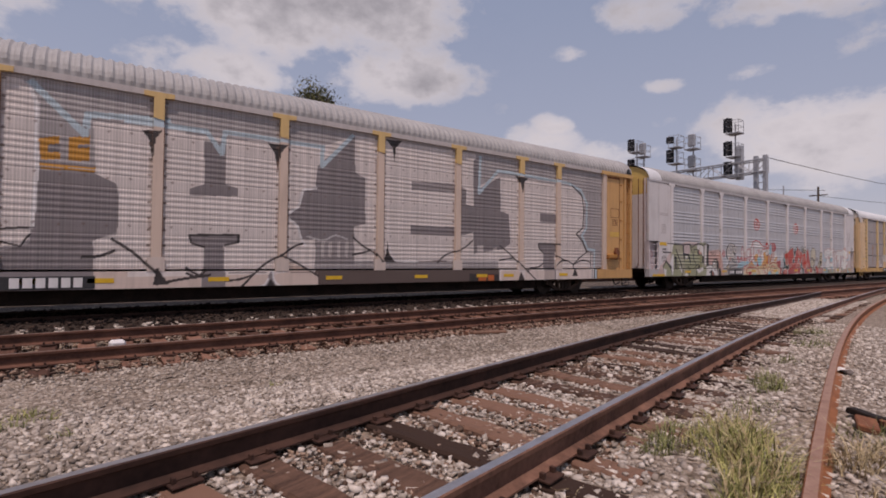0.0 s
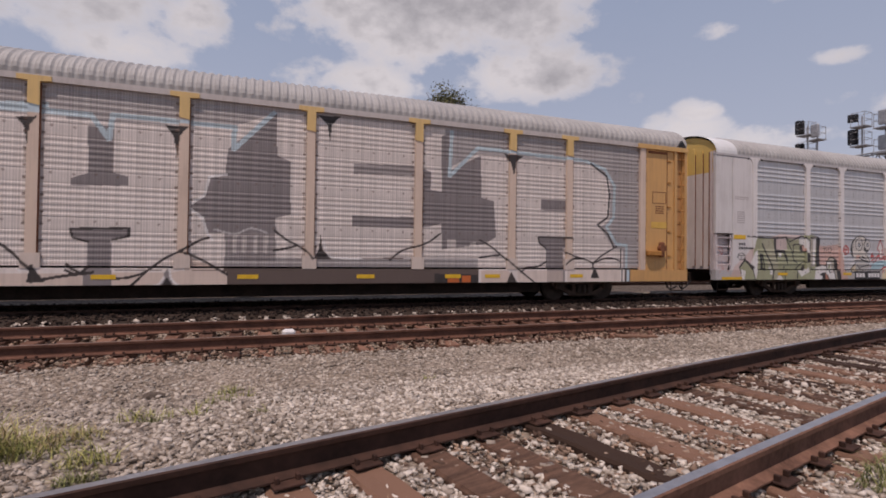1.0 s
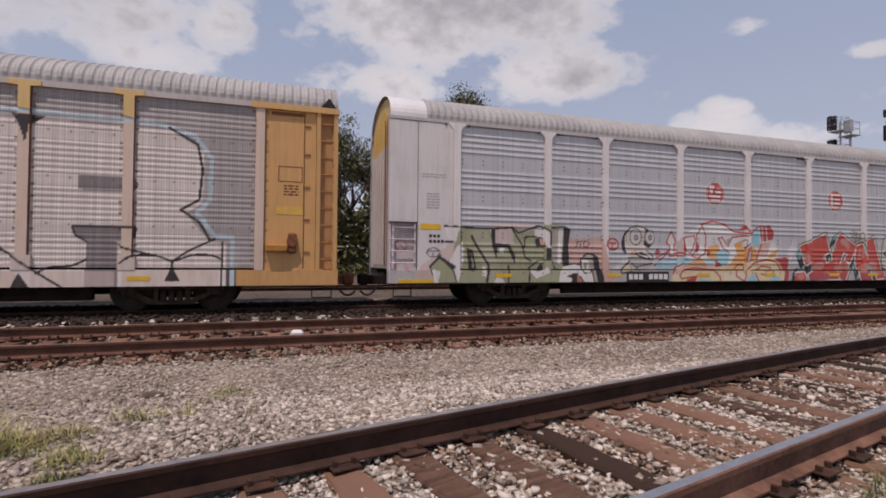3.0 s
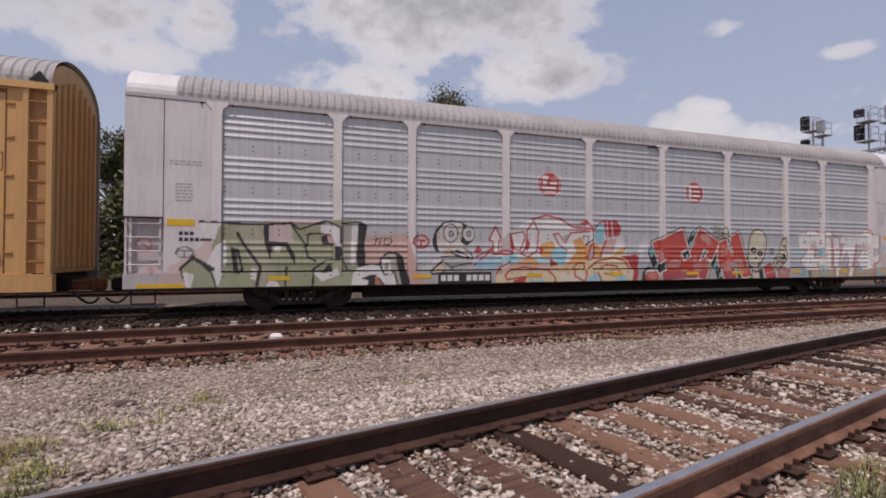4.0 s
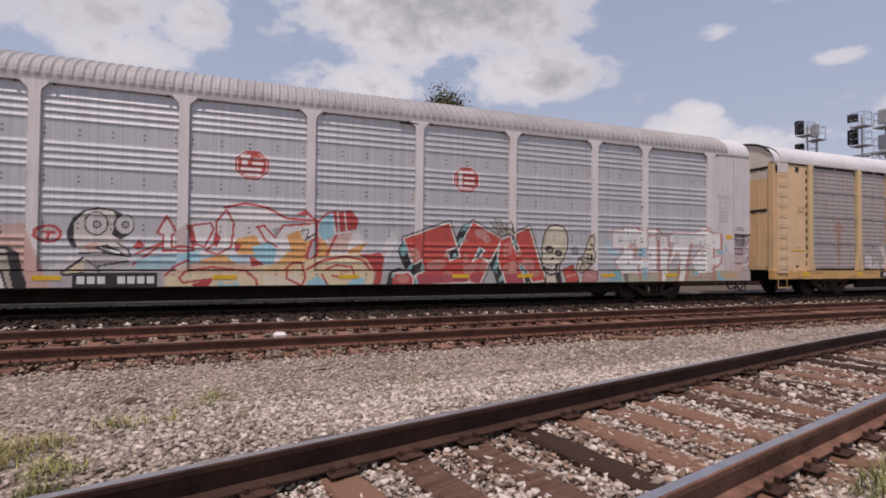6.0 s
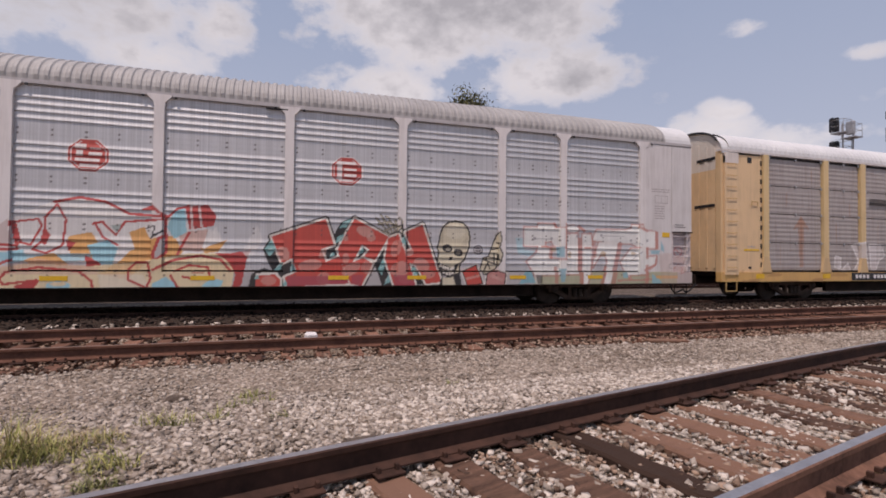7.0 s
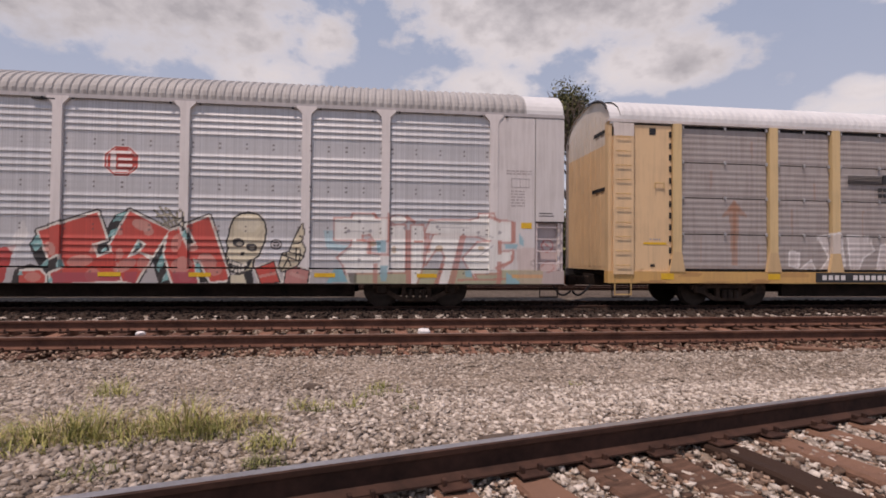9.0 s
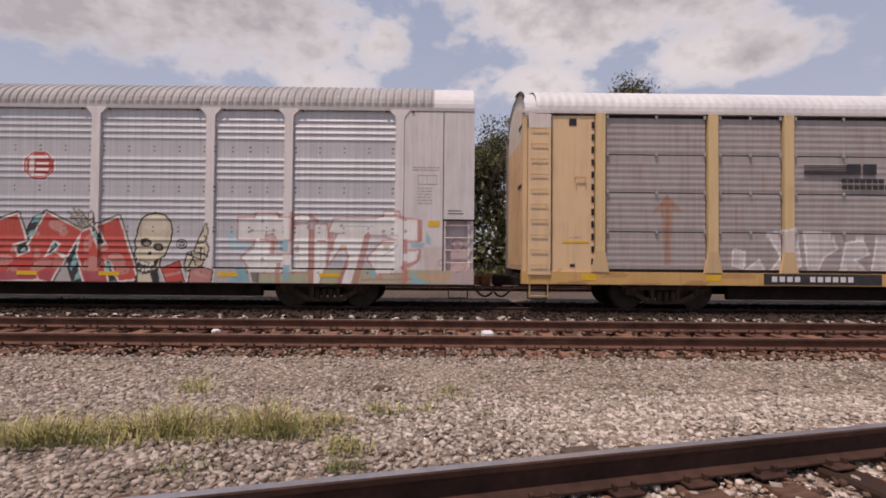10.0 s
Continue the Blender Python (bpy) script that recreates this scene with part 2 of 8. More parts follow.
M["weed"] = plain("low_weeds", (0.09, 0.10, 0.035), (0.26, 0.26, 0.10), 3, 0.8, 0.0, 0.0, (1, 1, 1), 0.8)
M["bark"] = plain("bark", (0.05, 0.035, 0.028), (0.14, 0.105, 0.08), 6, 0.9, 0.0, 0.6, (4, 4, 0.7))
M["galv"] = plain("galvanised_steel", (0.30, 0.30, 0.31), (0.50, 0.50, 0.52), 5, 0.5, 0.5, 0.1)
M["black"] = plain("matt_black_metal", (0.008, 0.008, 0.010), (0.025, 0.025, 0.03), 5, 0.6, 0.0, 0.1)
M["white"] = plain("white_paint", (0.6, 0.58, 0.57), (0.8, 0.78, 0.77), 4, 0.6, 0.0, 0.1)
M["yellow"] = plain("reflective_yellow", (0.62, 0.36, 0.02), (0.80, 0.50, 0.04), 6, 0.4, 0.0, 0.05)
M["amber"] = plain("faded_amber_label", (0.56, 0.33, 0.07), (0.70, 0.44, 0.10), 6, 0.5, 0.0, 0.05)
M["ink"] = plain("stencil_black", (0.02, 0.02, 0.022), (0.05, 0.05, 0.055), 6, 0.7, 0.0, 0.05)
M["grey_ink"] = plain("faded_stencil", (0.33, 0.29, 0.29), (0.45, 0.41, 0.41), 6, 0.7, 0.0, 0.05)
M["rust"] = plain("flaking_rust", (0.10, 0.035, 0.018), (0.30, 0.12, 0.06), 8, 0.9, 0.1, 0.5)
M["wire"] = plain("black_cable", (0.02, 0.02, 0.02), (0.05, 0.05, 0.05), 4, 0.7, 0, 0)


def ground_material():
    m, nt, b = material("gravel_bed", 0.95, 0.0, 0.2)
    v = coords(nt)
    vo = nt.nodes.new("ShaderNodeTexVoronoi")
    vo.inputs["Scale"].default_value = 24
    warp = mixc(nt, 0.06, v, node(nt, "ShaderNodeTexNoise", v, None, 40.0).outputs[1])
    nt.links.new(warp, vo.inputs["Vector"])
    cell = nt.nodes.new("ShaderNodeSeparateColor")
    nt.links.new(vo.outputs["Color"], cell.inputs[0])
    tone = maths(nt, "ADD", maths(nt, "MULTIPLY", cell.outputs[0], 0.55), maths(nt, "MULTIPLY", noise_tex(nt, v, 0.45, 6), 0.55))
    col = ramp(nt, tone, [(0.2, (0.20, 0.153, 0.115)), (0.5, (0.345, 0.28, 0.225)), (0.85, (0.52, 0.44, 0.37))])
    crack = ramp(nt, vo.outputs["Distance"], [(0.35, (1, 1, 1)), (0.75, (0.38, 0.34, 0.31))])
    col = mixc(nt, 0.85, col, crack, "MULTIPLY")
    soil = noise_tex(nt, v, 0.8, 7, 0.62)
    col = mixc(nt, ramp(nt, soil, [(0.52, (0, 0, 0)), (0.72, (0.55, 0.55, 0.55))]), col, (0.22, 0.17, 0.12))
    # shade under the train put into the bed's colour as a near-black strip
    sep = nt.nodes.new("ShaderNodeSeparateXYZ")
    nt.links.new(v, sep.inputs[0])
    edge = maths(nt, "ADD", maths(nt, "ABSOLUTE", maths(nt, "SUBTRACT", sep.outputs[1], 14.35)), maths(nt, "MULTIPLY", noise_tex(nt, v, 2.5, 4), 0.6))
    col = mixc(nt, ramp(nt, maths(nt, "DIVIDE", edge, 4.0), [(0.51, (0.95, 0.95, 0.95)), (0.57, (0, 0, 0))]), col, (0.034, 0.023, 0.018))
    # ground colour multiplied darker beyond the train, fading in from y = 16.5 to 18
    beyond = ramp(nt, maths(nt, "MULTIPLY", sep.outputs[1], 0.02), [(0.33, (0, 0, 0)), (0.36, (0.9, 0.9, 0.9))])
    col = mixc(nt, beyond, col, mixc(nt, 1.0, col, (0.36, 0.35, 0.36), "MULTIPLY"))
    nt.links.new(col, b.inputs["Base Color"])
    bump(nt, b, maths(nt, "SUBTRACT", 1.0, vo.outputs["Distance"]), 0.9, 0.03)
    return m


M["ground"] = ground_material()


# ---- building helpers ----
def mesh_of(name, verts, faces, mats=(), smooth=False, slots=None):
    me = bpy.data.meshes.new(name)
    me.from_pydata([tuple(v) for v in verts], [], [tuple(int(i) for i in f) for f in faces])
    for mt in mats:
        me.materials.append(mt)
    if smooth:
        me.polygons.foreach_set("use_smooth", [True] * len(me.polygons))
    if slots is not None:
        me.polygons.foreach_set("material_index", slots)
    me.update()
    return me


def part(name, bm, mat, parent, label="", smooth=False, at=None):
    """Links a bmesh, or a ready mesh, as one part under a thing."""
    if isinstance(bm, bpy.types.Mesh):
        me = bm
    else:
        me = bpy.data.meshes.new(name)
        bmesh.ops.recalc_face_normals(bm, faces=bm.faces)
        bm.to_mesh(me)
        bm.free()
        if smooth:
            me.polygons.foreach_set("use_smooth", [True] * len(me.polygons))
    if mat is not None and not me.materials:
        me.materials.append(mat)
    ob = new(name, me)
    ob.parent = parent
    if at is not None:
        ob.matrix_basis = at
    if label:
        tagged(ob, label)
    return ob


def thing(name, label, category, group="", kind="", at=None):
    ob = new(name)
    ob.empty_display_size = 0.2
    if at is not None:
        ob.matrix_basis = at
    return tagged(ob, label, category, group, kind)


def box(bm, x0, x1, y0, y1, z0, z1, bevel=0.0):
    r = bmesh.ops.create_cube(bm, size=1.0, matrix=Matrix.LocRotScale(((x0 + x1) / 2, (y0 + y1) / 2, (z0 + z1) / 2), None, (abs(x1 - x0), abs(y1 - y0), abs(z1 - z0))))
    if bevel:
        es = {e for v in r["verts"] for e in v.link_edges}
        bmesh.ops.bevel(bm, geom=list(es), offset=bevel, segments=1, affect="EDGES")
    return bm


def rod(bm, p, q, r=0.012, n=6):
    p, q = Vector(p), Vector(q)
    d = q - p
    m = Matrix.Translation((p + q) / 2) @ d.to_track_quat("Z", "Y").to_matrix().to_4x4()
    bmesh.ops.create_cone(bm, cap_ends=True, segments=n, radius1=r, radius2=r, depth=d.length, matrix=m)
    return bm


def hose(bm, pts, r=0.02, n=6):
    for a, b in zip(pts, pts[1:]):
        rod(bm, a, b, r, n)
    return bm


def prism(bm, outline, y0, y1):
    """An outline in x and z, drawn from y0 to y1."""
    a = [bm.verts.new((x, y0, z)) for x, z in outline]
    b = [bm.verts.new((x, y1, z)) for x, z in outline]
    bm.faces.new(a)
    bm.faces.new(b[::-1])
    for i in range(len(a)):
        j = (i + 1) % len(a)
        bm.faces.new((a[i], b[i], b[j], a[j]))
    return bm


def B():
    return bmesh.new()


def smoothstep(a, b, x):
    t = np.clip((np.asarray(x, float) - a) / (b - a), 0, 1)
    return t * t * (3 - 2 * t)


# ---- ground ----
def siding_y(x):
    """The far rail of the siding in the foreground."""
    return 4.0 + 0.245 * x - 0.00185 * x * x


def siding_z(x):
    return 0.18 - 0.19 * smoothstep(6, 24, x)


def ground_z(x, y):
    near = -0.03 - 0.18 * smoothstep(5.0, 7.5, y)
    b = near + (-0.21 - near) * smoothstep(6, 24, x)
    d = siding_y(np.asarray(x, float)) - y
    b = b - 0.035 * smoothstep(-0.55, -0.2, d) * (1 - smoothstep(1.7, 2.05, d))
    b = b - 0.10 * smoothstep(8.55, 8.8, y) * (1 - smoothstep(11.6, 12.0, y)) + 0.11 * smoothstep(12.0, 13.3, y) + 0.12 * smoothstep(17, 24, y)
    return b


def build_ground():
    xs = np.concatenate([[-2500, -900, -300, -120, -60, -35], np.arange(-22, 40.01, 0.25), [46, 60, 90, 160, 400, 1000, 2500]])
    ys = np.concatenate([[-2500, -600, -150, -50, -20, -10, -5], np.arange(-2, 20.01, 0.25), [22, 25, 30, 40, 60, 100, 200, 500, 2500]])
    gx, gy = np.meshgrid(xs, ys)
    gz = ground_z(gx, gy)
    rng = np.random.default_rng(3)
    gz = gz + rng.normal(0, 0.006, gz.shape) * (np.abs(gx) < 40) * (np.abs(gy) < 20)
    nx, ny = len(xs), len(ys)
    v = np.stack([gx, gy, gz], -1).reshape(-1, 3)
    i = (np.arange(ny - 1)[:, None] * nx + np.arange(nx - 1)).reshape(-1)
    f = np.stack([i, i + 1, i + nx + 1, i + nx], 1)
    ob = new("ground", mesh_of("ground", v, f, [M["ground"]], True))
    tagged(ob, "grey limestone gravel ground between the railway tracks", "ground", kind="structure")


build_ground()

def stones(name, pts, sizes, mat, label, seed, category="gravel"):
    """Broken stones as one mesh: a jittered twenty-sided lump at each point."""
    rng = np.random.default_rng(seed)
    bm = B()
    bmesh.ops.create_cube(bm, size=1.45)
    bmesh.ops.triangulate(bm, faces=bm.faces[:])
    tv = np.array([v.co[:] for v in bm.verts])
    tf = np.array([[v.index for v in f.verts] for f in bm.faces])
    bm.free()
    n, k = len(pts), len(tv)
    lumps = tv[None] * (1 + rng.normal(0, 0.22, (n, k, 1)))
    for _ in range(5):
        nrm = rng.normal(0, 1, (n, 1, 3))
        nrm /= np.linalg.norm(nrm, axis=-1, keepdims=True)
        over = (lumps * nrm).sum(-1, keepdims=True) - rng.uniform(0.45, 0.85, (n, 1, 1))
        lumps = lumps - np.clip(over, 0, None) * nrm
    lumps = lumps * 1.2 * np.stack([rng.uniform(0.8, 1.35, n), rng.uniform(0.65, 1.05, n), rng.uniform(0.45, 0.8, n)], -1)[:, None]
    ang = rng.uniform(0, 2 * math.pi, n)
    tilt = rng.normal(0, 0.45, n)
    ct, st = np.cos(tilt)[:, None], np.sin(tilt)[:, None]
    y, z = lumps[..., 1] * ct - lumps[..., 2] * st, lumps[..., 1] * st + lumps[..., 2] * ct
    ca, sa = np.cos(ang)[:, None], np.sin(ang)[:, None]
    x, y = lumps[..., 0] * ca - y * sa, lumps[..., 0] * sa + y * ca
    v = np.stack([x, y, z], -1) * np.asarray(sizes)[:, None, None] + np.asarray(pts)[:, None]
    f = (tf[None] + (np.arange(n) * k)[:, None, None]).reshape(-1, 3)
    me = bpy.data.meshes.new(name)
    me.vertices.add(n * k)
    me.vertices.foreach_set("co", v.reshape(-1))
    me.loops.add(len(f) * 3)
    me.loops.foreach_set("vertex_index", f.reshape(-1).astype(np.int32))
    me.polygons.add(len(f))
    me.polygons.foreach_set("loop_start", np.arange(0, len(f) * 3, 3, dtype=np.int32))
    me.update(calc_edges=True)
    me.materials.append(mat)
    return tagged(new(name, me), label, category, kind="stuff")


# ---- tracks ----
def offset_curve(fn, xs, d):
    """Points d to the right of the curve y = fn(x)."""
    out = []
    for x in xs:
        s = (fn(x + 0.01) - fn(x - 0.01)) / 0.02
        n = math.hypot(1, s)
        out.append((x + d * s / n, fn(x) - d / n))
    return out


def rail_mesh(pts, top, head_mat, body_mat, height=0.178):
    """A flat-bottomed rail swept along pts = (x, y, z of its top)."""
    prof = [(-0.07, 0), (-0.07, 0.011), (-0.03, 0.024), (-0.009, 0.034), (-0.009, 0.126), (-0.034, 0.140), (-0.036, 0.170), (-0.028, 0.178),
            (0.028, 0.178), (0.036, 0.170), (0.034, 0.140), (0.009, 0.126), (0.009, 0.034), (0.03, 0.024), (0.07, 0.011), (0.07, 0)]
    v, f, slots = [], [], []
    k = len(prof)
    for i, p in enumerate(pts):
        a, b = pts[max(0, i - 1)], pts[min(len(pts) - 1, i + 1)]
        dx, dy = b[0] - a[0], b[1] - a[1]
        l = math.hypot(dx, dy)
        nx, ny = -dy / l, dx / l
        for s, h in prof:
            v.append((p[0] + nx * s, p[1] + ny * s, p[2] - height + h))
    for i in range(len(pts) - 1):
        for j in range(k):
            j2 = (j + 1) % k
            f.append((i * k + j, (i + 1) * k + j, (i + 1) * k + j2, i * k + j2))
            slots.append(1 if j == 7 else 0)
    f.append(tuple(range(k)))
    f.append(tuple(range((len(pts) - 1) * k, len(pts) * k))[::-1])
    slots += [0, 0]
    me = mesh_of("rail", v, f, [body_mat, head_mat], False, slots)
    bm = B()
    bm.from_mesh(me)
    bmesh.ops.recalc_face_normals(bm, faces=bm.faces)
    bm.to_mesh(me)
    bm.free()
    return me


def tie_mesh(seed, length, mat):
    rng = random.Random(seed)
    bm = B()
    nx, w, h = 14, 0.115, 0.17
    rings = []
    for i in range(nx + 1):
        y = -length / 2 + length * i / nx
        jw, jt = rng.uniform(-0.008, 0.008), rng.uniform(-0.012, 0.002)
        ring = [(-w + jw, y, -h), (-w + jw, y, -0.02 + jt), (-w + 0.018, y, jt), (rng.uniform(-0.03, 0.03), y, jt - rng.uniform(0, 0.016)), (w - 0.018, y, jt), (w - jw, y, -0.02 + jt), (w - jw, y, -h)]
        rings.append([bm.verts.new(c) for c in ring])
    for a, b in zip(rings, rings[1:]):
        for j in range(6):
            bm.faces.new((a[j], a[j + 1], b[j + 1], b[j]))
    bm.faces.new(rings[0])
    bm.faces.new(rings[-1][::-1])
    bmesh.ops.recalc_face_normals(bm, faces=bm.faces)
    me = bpy.data.meshes.new("tie")
    bm.to_mesh(me)
    bm.free()
    me.materials.append(mat)
    return me


def plate_mesh():
    bm = B()
    box(bm, -0.09, 0.09, -0.15, 0.15, 0, 0.014, 0.003)
    for x in (-0.06, 0.06):
        for y in (-0.085, 0.085):
            box(bm, x - 0.012, x + 0.012, y - 0.018, y + 0.018, 0.012, 0.05, 0.004)
    me = bpy.data.meshes.new("tie_plate")
    bmesh.ops.recalc_face_normals(bm, faces=bm.faces)
    bm.to_mesh(me)
    bm.free()
    me.materials.append(M["rail"])
    return me


def build_siding():
    t = thing("railway_siding", "rusty siding track with worn rails on old wooden ties in gravel", "railway track", kind="structure")
    xs = np.concatenate([np.arange(-6, 12, 0.5), np.arange(12, 27.1, 1.0)])
    part("rail", rail_mesh([(x, siding_y(x), float(siding_z(x))) for x in xs], 0, M["rail_top"], M["rail"]), None, t, "worn steel rail with a shiny top")
    xs2 = np.concatenate([np.arange(-6, 12, 0.5), np.arange(12, 39, 1.0)])
    part("rail", rail_mesh([(x, y, float(siding_z(x))) for x, y in offset_curve(siding_y, xs2, 1.505)], 0, M["rail_top"], M["rail_brown"]), None, t, "worn steel rail with a shiny top")
    ties = [tie_mesh(i, 2.55, M["tie"]) for i in range(6)]
    pl = plate_mesh()
    x, i = -4.9, 0
    rng = random.Random(5)
    while x < 24:
        s = (siding_y(x + 0.01) - siding_y(x - 0.01)) / 0.02
        a = math.degrees(math.atan(s))
        (cx, cy), = offset_curve(siding_y, [x], 0.7525)
        z = float(siding_z(x)) - 0.192
        o = part("tie", ties[i % 6], None, t, at=pose(cx, cy, z - rng.uniform(0, 0.012), rng.uniform(-1, 1), rng.uniform(-2, 2), a + rng.uniform(-2, 2)))
        if x < 14:
            for d in (0.0, 1.505):
                (qx, qy), = offset_curve(siding_y, [x], d)
                part("tie_plate", pl, None, t, at=pose(qx, qy, z + 0.003, 0, 0, a + (180 if i % 2 else 0)))
        x += 0.50 * math.cos(math.radians(a)) + rng.uniform(-0.04, 0.04)
        i += 1


def main_track(name, yc, z, x0, x1, head, label, plates=True, body=None, cant=0.0, wood="tie_main"):
    body = body or M["rail"]
    t = thing(name, label, "railway track", kind="structure")
    for s in (-1, 1):
        part("rail", rail_mesh([(x, yc + s * 0.7525, z + s * cant) for x in np.arange(x0, x1 + 0.1, 4.0)], 0, head, body), None, t, "rust-brown steel rail with a worn top")
    ties = [tie_mesh(20 + i, 2.6, M[wood]) for i in range(5)]
    pl = plate_mesh()
    rng = random.Random(11)
    n = int((x1 - x0) / 0.5)
    for i in range(n):
        x = x0 + 0.5 * i + rng.uniform(-0.03, 0.03)
        part("tie", ties[i % 5], None, t, at=pose(x, yc + rng.uniform(-0.04, 0.04), z - 0.19, math.degrees(cant / 0.7525), rng.uniform(-1, 1), rng.uniform(-1.2, 1.2)))
        if plates and -9 < x < 16:
            for s in (-1, 1):
                part("tie_plate", pl, None, t, at=pose(x, yc + s * 0.7525, z - 0.187 + s * cant, 0, 0, 180 if i % 2 else 0))


build_siding()
main_track("main_track", MID_Y, MID_Z, -26, 74, M["rail_top_dull"], "empty main track with rust-brown rails on stained wooden ties", True, M["rail_main"], 0.03)
main_track("train_track", TRACK_Y, RAIL_Z, -36, 84, M["rail_dark"], "main track under the train with rails and ties in shade-dark colours", False, M["rail_dark"], 0.0, "tie_dark")
main_track("far_track", 21.6, 0.10, -40, 90, M["rail_top_dull"], "another track beyond the train with rusty rails", False)
# the old rail that runs off to the side
old = thing("old_rail", "single rust-orange rail half sunk in gravel and weeds", "rail", kind="structure")
part("rail", rail_mesh([(x, 0.95 + 0.30 * x - 0.003 * x * x, 0.15 - 0.19 * float(smoothstep(6, 24, x))) for x in np.concatenate([np.arange(-1, 12, 0.5), np.arange(12, 41, 1.0)])], 0, M["rail_top_rust"], M["rail_rust"]), None, old, "rust-orange rail with a dulled top")


# ---- the train ----
HALF, HW = 13.56, 1.52              # half length and half width of a covered car carrier
SILL0, SILL1, EAVE, PEAK = 0.48, 0.87, 4.86, 5.71
POSTS = (-11.70, -8.92, -6.98, -4.20, -1.40, 1.40, 4.20, 7.02, 8.95, 11.70)

LOUVRE = 1.06                       # the lowest rib of the white-post car's screens


class Paint:
    """What is painted on one side of a car: shapes in metres along the car and above the rail, later ones over earlier ones."""

    def __init__(self):
        self.shapes = []

    def poly(self, col, *pts, alpha=1.0):
        self.shapes.append((col, np.array(pts, float), alpha))

    def rect(self, col, x0, z0, x1, z1, alpha=1.0):
        self.poly(col, (x0, z0), (x1, z0), (x1, z1), (x0, z1), alpha=alpha)

    def oval(self, col, x, z, rx, rz, turn=0.0, alpha=1.0):
        a = np.linspace(0, 2 * math.pi, 22)[:-1]
        c, s = math.cos(radians(turn)), math.sin(radians(turn))
        self.poly(col, *[(x + rx * math.cos(t) * c - rz * math.sin(t) * s, z + rx * math.cos(t) * s + rz * math.sin(t) * c) for t in a], alpha=alpha)

    def line(self, col, w, *pts, alpha=1.0):
        for (x0, z0), (x1, z1) in zip(pts, pts[1:]):
            l = math.hypot(x1 - x0, z1 - z0) or 1
            nx, nz = -(z1 - z0) / l * w / 2, (x1 - x0) / l * w / 2
            ex, ez = (x1 - x0) / l * w * 0.3, (z1 - z0) / l * w * 0.3
            self.poly(col, (x0 + nx - ex, z0 + nz - ez), (x1 + nx + ex, z1 + nz + ez), (x1 - nx + ex, z1 - nz + ez), (x0 - nx - ex, z0 - nz - ez), alpha=alpha)

    def curve(self, col, w, *pts, alpha=1.0):
        """A smooth stroke through the points."""
        q = [Vector(p) for p in (pts[0],) + pts + (pts[-1],)]
        out = []
        for a, b, c, d in zip(q, q[1:], q[2:], q[3:]):
            for t in (0.0, 0.25, 0.5, 0.75):
                out.append(tuple(0.5 * (2 * b + (c - a) * t + (2 * a - 5 * b + 4 * c - d) * t * t + (3 * b - a - 3 * c + d) * t ** 3)))
        self.line(col, w, *out, pts[-1], alpha=alpha)

    def outlined(self, col, edge, w, *pts):
        self.poly(col, *pts)
        self.line(edge, w, *pts, pts[0])

    def colour(self, x, z, base):
        out = np.array(np.broadcast_to(base, (len(x), 3)), float)
        for col, p, alpha in self.shapes:
            lo, hi = p.min(0), p.max(0)
            k = np.nonzero((x >= lo[0]) & (x <= hi[0]) & (z >= lo[1]) & (z <= hi[1]))[0]
            if not len(k):
                continue
            px, pz, inside = x[k], z[k], np.zeros(len(k), bool)
            for (x0, z0), (x1, z1) in zip(p, np.roll(p, -1, 0)):
                if z0 == z1:
                    continue
                hit = ((z0 > pz) != (z1 > pz)) & (px < (x1 - x0) * (pz - z0) / (z1 - z0) + x0)
                inside ^= hit
            kk = k[inside]
            out[kk] = out[kk] * (1 - alpha) + np.array(col) * alpha
        return out


def coat(me, base, paint=None, front=None):
    """Stores the paint of each vertex in the mesh."""
    n = len(me.vertices)
    co = np.empty(n * 3)
    me.vertices.foreach_get("co", co)
    co = co.reshape(-1, 3)
    col = np.array(np.broadcast_to(base, (n, 3)), float)
    bare = col.copy()
    if paint is not None:
        k = co[:, 1] < (front if front is not None else 0)
        col[k] = paint.colour(co[k, 0], co[k, 2], col[k])
    at = me.attributes.new("paint", "FLOAT_COLOR", "POINT")
    at.data.foreach_set("color", np.concatenate([col, (np.abs(col - bare).sum(1) < 0.02)[:, None]], 1).astype(np.float32).reshape(-1))


def sheet(xs, zs, depth, y, side=-1, rim=0.05):
    """A pressed sheet: depth[i] is how far the row zs[i] stands out; its rim is turned back."""
    xs, zs, depth = np.asarray(xs), np.asarray(zs), np.asarray(depth)
    nx, nz = len(xs), len(zs)
    X, Z = np.meshgrid(xs, zs)
    Y = np.repeat((y + side * depth)[:, None], nx, 1)
    X2 = np.vstack([X[:1], X, X[-1:]])
    Z2 = np.vstack([Z[:1], Z, Z[-1:]])
    Y2 = np.vstack([np.full((1, nx), y - side * rim), Y, np.full((1, nx), y - side * rim)])
    X2 = np.hstack([X2[:, :1], X2, X2[:, -1:]])
    Z2 = np.hstack([Z2[:, :1], Z2, Z2[:, -1:]])
    Y2 = np.hstack([np.full((nz + 2, 1), y - side * rim), Y2, np.full((nz + 2, 1), y - side * rim)])
    v = np.stack([X2, Y2, Z2], -1).reshape(-1, 3)
    w = nx + 2
    i = (np.arange(nz + 1)[:, None] * w + np.arange(w - 1)).reshape(-1)
    f = np.stack([i, i + 1, i + w + 1, i + w], 1) if side < 0 else np.stack([i, i + w, i + w + 1, i + 1], 1)
    return v, f


